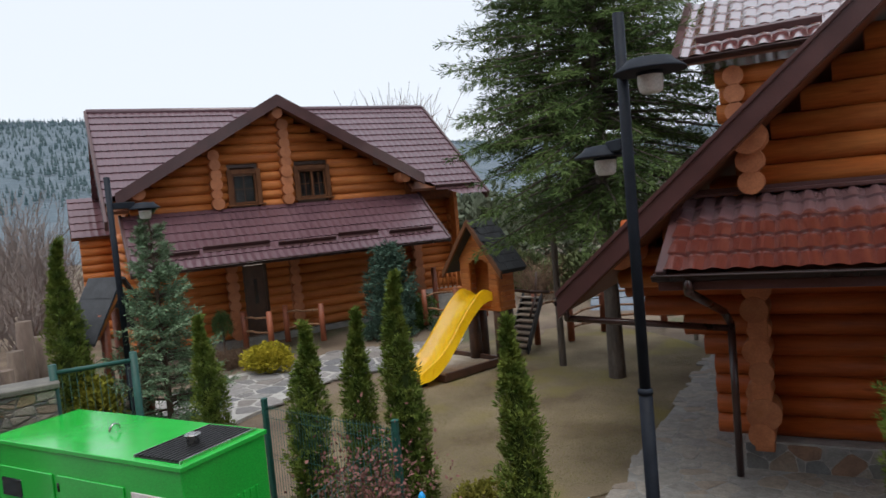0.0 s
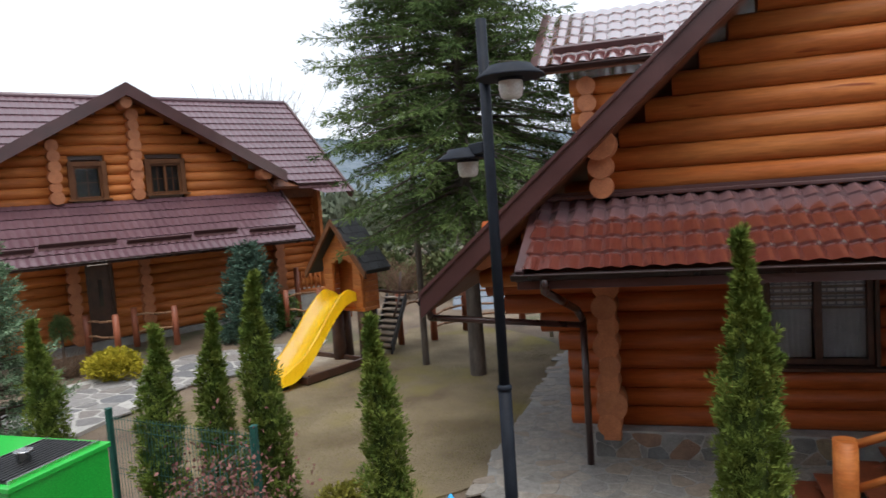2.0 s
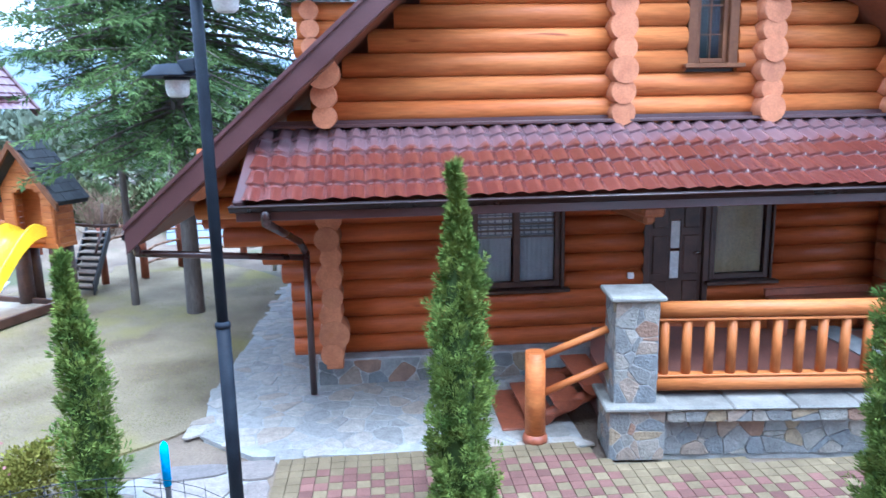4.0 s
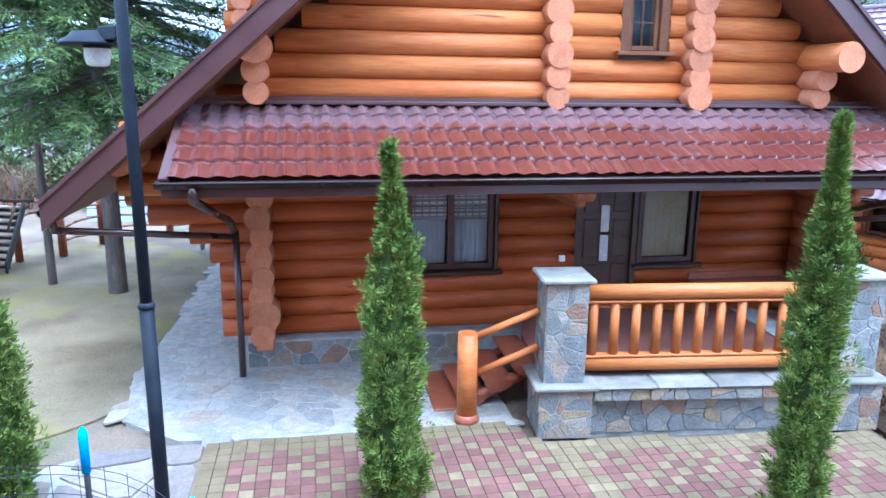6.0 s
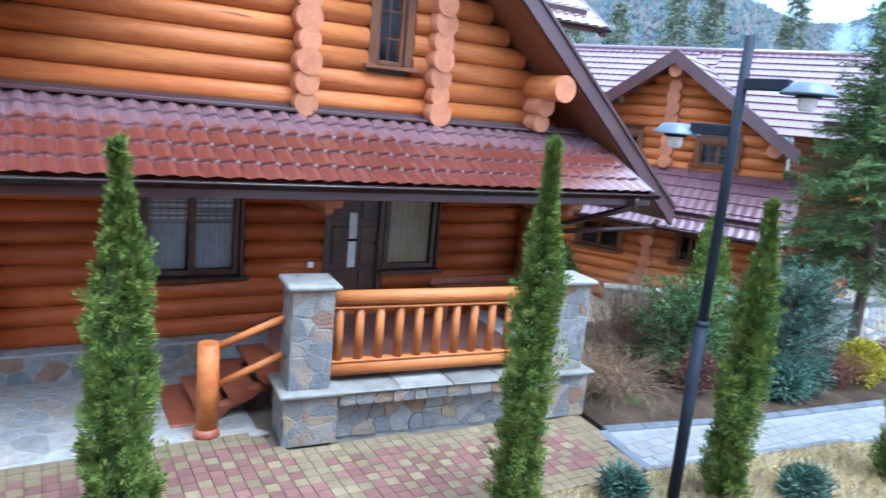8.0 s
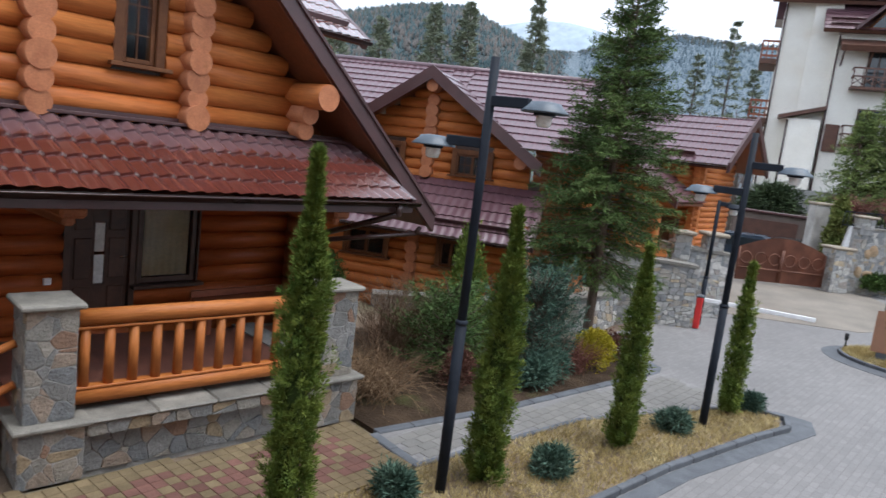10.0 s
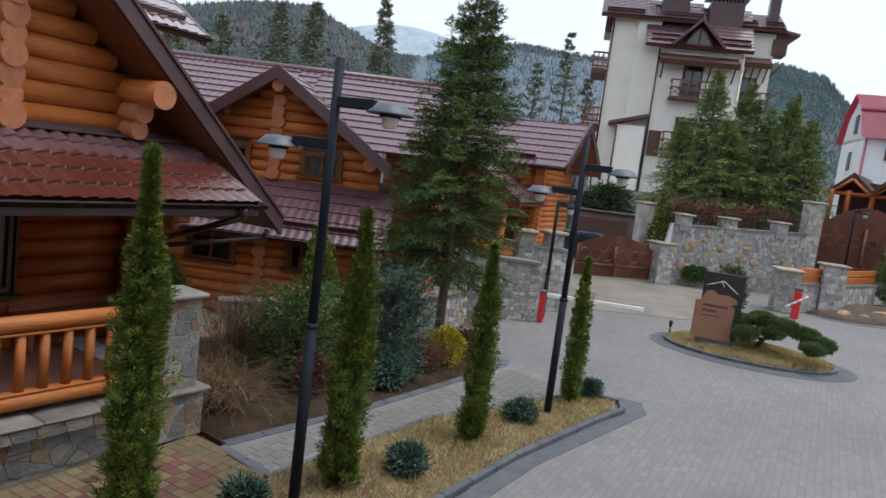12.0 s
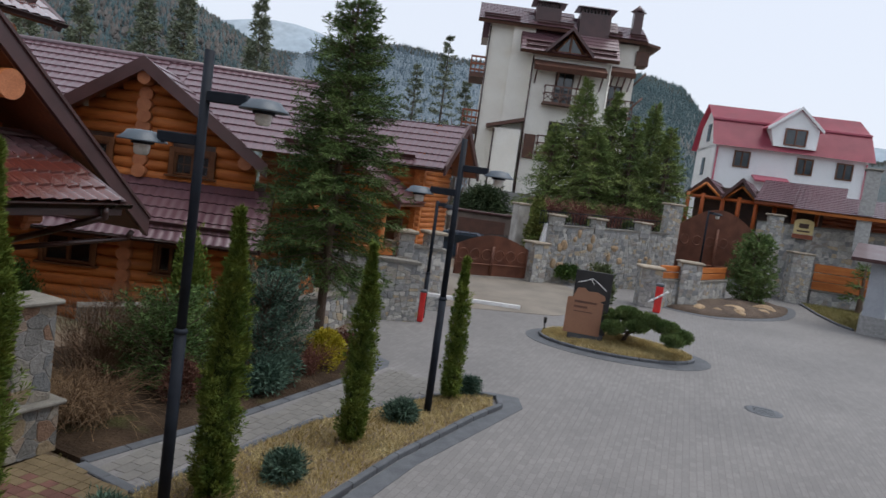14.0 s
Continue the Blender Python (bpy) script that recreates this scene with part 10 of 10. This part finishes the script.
twig_bush("bare_tree", -30.9, 51.2, 2.0, 4.0, 12.5, 120, 160, "leafless tree behind the log house roof", surface("far_twig", (0.15, 0.12, 0.11), (0.22, 0.18, 0.16), 1.0, 0.9, 8.0, 0.0, where="World"), 0.2, 0.05)
twig_bush("bare_tree", -9.0, 40.0, -1.0, 4.0, 9.0, 121, 150, "leafless tree beyond the play lawn", bpy.data.materials["far_twig"], 0.2, 0.04)
for k, (x, y, h) in enumerate(((-46, 28, 9), (-40, 33, 8), (-52, 30, 10), (-4, 44, 8), (6, 48, 9), (60, 26, 12), (63, 22, 13), (61, 17, 12), (66, -4, 9))):
    twig_bush("bare_tree", x, y, -2.0, h * 0.38, h, 130 + k, 110, "leafless brown tree in the valley", bpy.data.materials["far_twig"], 0.2, 0.045)

for k, (b, d, h) in enumerate(((57.5, 27, 4.4), (59.5, 24, 3.6), (61.0, 30, 5.0), (63.0, 26, 4.2), (58.5, 33, 5.6))):
    x, y = along(b, d)
    twig_bush("bare_tree", x, y, -0.6, h * 0.36, h, 170 + k, 80, "leafless brown tree beside the log house", bpy.data.materials["far_twig"], 0.2, 0.022)

# greenery beyond the play lawn
for k, (x, y, rx, rz) in enumerate(((-7.4, 24.0, 2.2, 1.3), (-4.0, 26.5, 2.6, 1.6), (-1.2, 23.0, 1.6, 1.2), (-10.5, 25.0, 2.2, 1.5))):
    bush("hedge", x, y, -0.2, rx, 1.2, rz, 140 + k, leaf("hedge_leaves", (0.07, 0.095, 0.04), (0.14, 0.16, 0.075), 1.0) if k == 0 else bpy.data.materials["hedge_leaves"], 2600, 0.2, 0.1, "loose grey-green hedge beyond the lawn", 0.4, 9, category="hedge")
for k, (x, y) in enumerate(((-5.6, 22.8), (-2.6, 24.0), (-8.6, 22.4))):
    twig_bush("bare_shrub", x, y, -0.1, 1.2, 2.0, 150 + k, 130, "leafless brown shrub beyond the lawn", TWIG, 0.4, 0.012)

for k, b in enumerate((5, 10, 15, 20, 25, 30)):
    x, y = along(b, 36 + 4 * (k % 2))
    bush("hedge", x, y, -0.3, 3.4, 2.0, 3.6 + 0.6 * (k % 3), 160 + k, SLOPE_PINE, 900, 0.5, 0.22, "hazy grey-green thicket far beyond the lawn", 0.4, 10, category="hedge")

# grasses
grass("bed_grass", FENCE_LAWN, 9000, 0.16, 0.03, 5, GRASS, 0.04, "tufted olive grass before the board fence", 0.7)
grass("dry_grass", STRIP, 60000, 0.085, 0.01, 1, DRY_GRASS, 0.045, "matted dry straw-coloured grass in the strip")
grass("dry_grass", RING, 26000, 0.09, 0.014, 2, DRY_GRASS, 0.06, "dry tufted grass on the sign bed", 0.6, lambda x, y: 0.06 + 0.24 * np.clip(1 - np.hypot((x - 18.62) / 1.28, (y - 1.26) / 1.92), 0, 1))
def lawn_cover(x, y):
    """How thick the lawn grass stands: patchy, thinning towards the trees."""
    patch = np.sin(x * 1.7 + 0.8 * np.sin(y * 1.1)) + np.sin(y * 1.4 + 1.3 * np.sin(x * 0.9)) + 0.6 * np.sin(x * 4.1 + y * 3.3)
    return np.clip(0.75 - 0.11 * (y - 8.5) + 0.16 * patch, 0.0, 1.0)


grass("lawn_grass", [(-2.5, 8.3), (-2.3, 10.6), (-2.4, 15.0), (-5.0, 17.6), (-7.0, 16.6), (-8.3, 13.2), (-8.5, 10.5), (-6.5, 8.2), (-4.2, 7.3)], 90000, 0.03, 0.006, 3, GRASS, -0.033, "short thin olive lawn grass", 0.8, None, lawn_cover)
grass("bed_grass", [(5.9, 6.0), (8.8, 5.75), (8.6, 6.5), (6.2, 6.8)], 2500, 0.06, 0.008, 4, GRASS, -0.06, "sparse green grass at the edge of the bed", 0.7)


# ---- paving laid piece by piece ----
def base_slab(name, outline, z, material, label):
    bm = bmesh.new()
    slab(bm, outline, -0.25, z)
    return structure(name, bm, material, label, "paving")


def edged(bm, lo, hi, b=0.004):
    """A paver with a chamfered top edge."""
    x0, y0, z0 = lo
    x1, y1, z1 = hi
    rows = [[bm.verts.new((x, y, z)) for x, y in ((x0 + i, y0 + i), (x1 - i, y0 + i), (x1 - i, y1 - i), (x0 + i, y1 - i))] for i, z in ((0, z0), (0, z1 - b), (b, z1))]
    for a, c in zip(rows, rows[1:]):
        for i in range(4):
            bm.faces.new((a[i], a[(i + 1) % 4], c[(i + 1) % 4], c[i]))
    bm.faces.new(rows[2])


def parapet_y(x):
    return 6.62 - 0.1016 * (x - 2.2)


S = 0.138
COURT = [(-1.15, 4.86), (5.72, 4.8), (5.82, 6.22), (2.15, 6.6), (2.0, 7.02), (-1.3, 7.1)]
court = base_slab("court_paving", COURT, 0.0, SOIL, "red and sand coloured block paving before the porch")
meshes = {}
for kind, material in (("red", PAVE_RED), ("sand", PAVE_SAND)):
    bm = bmesh.new()
    edged(bm, (0.003, 0.003, -0.02), (S - 0.003, S - 0.003, 0.022))
    me = bpy.data.meshes.new("paver")
    bm.to_mesh(me)
    bm.free()
    me.materials.append(material)
    meshes[kind] = me
rngv = random.Random(4)
rest = {"red": bmesh.new(), "sand": bmesh.new()}
count = 0
cx_, cy_ = np.array([p[0] for p in COURT]), np.array([p[1] for p in COURT])
j = 0
while 4.86 + j * S < 7.05:
    i = 0
    while -1.2 + i * S < 5.75:
        x, y = -1.2 + i * S, 4.86 + j * S
        mid_x, mid_y = x + S / 2, y + S / 2
        if inside_poly(COURT, np.array([mid_x]), np.array([mid_y]))[0]:
            border = y < 5.02 + 0.0 or (mid_x > 2.2 and parapet_y(mid_x) - mid_y < 0.3) or (mid_x <= 2.2 and mid_y > 6.86) or x < -0.95 or x > 5.4 or abs(mid_x - 2.25 - 0.25 * (6.6 - mid_y)) < 0.13
            kind = "sand" if border else ("red" if (i + j) % 2 == 0 or rngv.random() < 0.28 else "sand")
            if mid_y > 5.6 and -0.9 < mid_x < 5.4 and count < 300:
                ob = new("paver", meshes[kind])
                ob.parent = court
                ob.location = (x, y, 0.0)
                ob.rotation_euler = (rngv.uniform(-0.012, 0.012), rngv.uniform(-0.012, 0.012), 0)
                count += 1
            else:
                edged(rest[kind], (x + 0.003, y + 0.003, -0.02), (x + S - 0.003, y + S - 0.003, 0.022 + rngv.uniform(-0.002, 0.002)))
        i += 1
    j += 1
for kind, material in (("red", PAVE_RED), ("sand", PAVE_SAND)):
    tagged(part("paver_field", rest[kind], material, court), kind="stuff")

# grey walk beside the strip
WALK = [(5.72, 4.86), (8.6, 4.5), (11.0, 3.56), (11.9, 3.1), (12.2, 4.85), (11.7, 4.89), (10.3, 5.05), (8.1, 5.31), (5.85, 5.76)]
walkway = base_slab("walkway", WALK, 0.006, PAVING, "grey concrete block walk beside the planted strip")
bm = bmesh.new()
edged(bm, (0.003, 0.003, -0.02), (0.237, 0.157, 0.018))
grey = bpy.data.meshes.new("paver")
bm.to_mesh(grey)
bm.free()
grey.materials.append(PAVE_GREY)
count = 0
for j in range(20):
    for i in range(30):
        x, y = 5.74 + i * 0.24 + (0.12 if j % 2 else 0), 3.0 + j * 0.16
        ok = all(inside_poly(WALK, np.array([x + a * 0.24]), np.array([y + b * 0.16]))[0] for a, b in ((0.02, 0.02), (0.98, 0.02), (0.98, 0.98), (0.02, 0.98)))
        if ok and count < 300:
            ob = new("paver", grey)
            ob.parent = walkway
            ob.location = (x, y, -0.004)
            ob.rotation_euler = (rngv.uniform(-0.01, 0.01), rngv.uniform(-0.008, 0.008), 0)
            count += 1
kerb_line([(5.72, 4.86), (5.88, 5.78)], 0.14, 0.024)

# flagstones: patio by the house, strip along its side, patch by the lamp, garden path
PATIO = [(-2.35, 8.9), (-2.15, 7.75), (-1.5, 7.2), (0.0, 7.08), (2.1, 7.0), (2.1, 9.2), (-0.9, 9.2), (-0.95, 15.4), (-2.1, 15.6), (-2.2, 12.0)]
patio = base_slab("patio", PATIO, 0.0, MORTAR, "grey flagstone patio along the log house")
stone_face(patio, face_map((-2.4, 7.0, 0.0), (1, 0, 0), (0, 1, 0)), 4.6, 2.25, 0.23, FLAG, 201, "flagstone", 0.009, 0.007, 1.35, 0.02, lambda u, v: inside_poly(PATIO, np.array([u - 2.4]), np.array([v + 7.0]))[0], lay=cells)
stone_face(patio, face_map((-2.3, 9.25, 0.0), (1, 0, 0), (0, 1, 0)), 1.4, 6.3, 0.21, FLAG, 202, "flagstone", 0.009, 0.007, 1.3, 0.02, lambda u, v: inside_poly(PATIO, np.array([u - 2.3]), np.array([v + 9.25]))[0], lay=cells)
PATCH = [(-3.6, 5.3), (-1.2, 5.2), (-1.25, 7.05), (-2.2, 7.1), (-3.4, 6.5)]
patch = base_slab("stone_patch", PATCH, -0.01, MORTAR, "large brown and grey flagstones by the lamp post")
stone_face(patch, face_map((-3.6, 5.2, -0.01), (1, 0, 0), (0, 1, 0)), 2.4, 1.9, 0.5, FLAG_BROWN, 203, "flagstone", 0.022, 0.028, 1.2, 0.02, lambda u, v: inside_poly(PATCH, np.array([u - 3.6]), np.array([v + 5.2]))[0], lay=cells)
PATH_G = [(-9.2, 6.8), (-9.6, 9.2), (-9.75, 12.0), (-8.7, 13.6), (-8.2, 15.2), (-8.6, 16.8), (-10.6, 17.3), (-11.4, 15.9), (-11.6, 13.8), (-12.6, 12.0), (-12.6, 9.0), (-11.8, 6.8)]
gpath = base_slab("garden_path", PATH_G, 0.008, MORTAR_LIGHT, "crazy-paved flagstone garden path")
stone_face(gpath, face_map((-12.7, 6.7, 0.0), (1, 0, 0), (0, 1, 0)), 4.7, 10.8, 0.46, FLAG_GREY, 204, "flagstone", 0.03, 0.02, 1.2, 0.02, lambda u, v: inside_poly(PATH_G, np.array([u - 12.7]), np.array([v + 6.7]))[0], lay=cells)
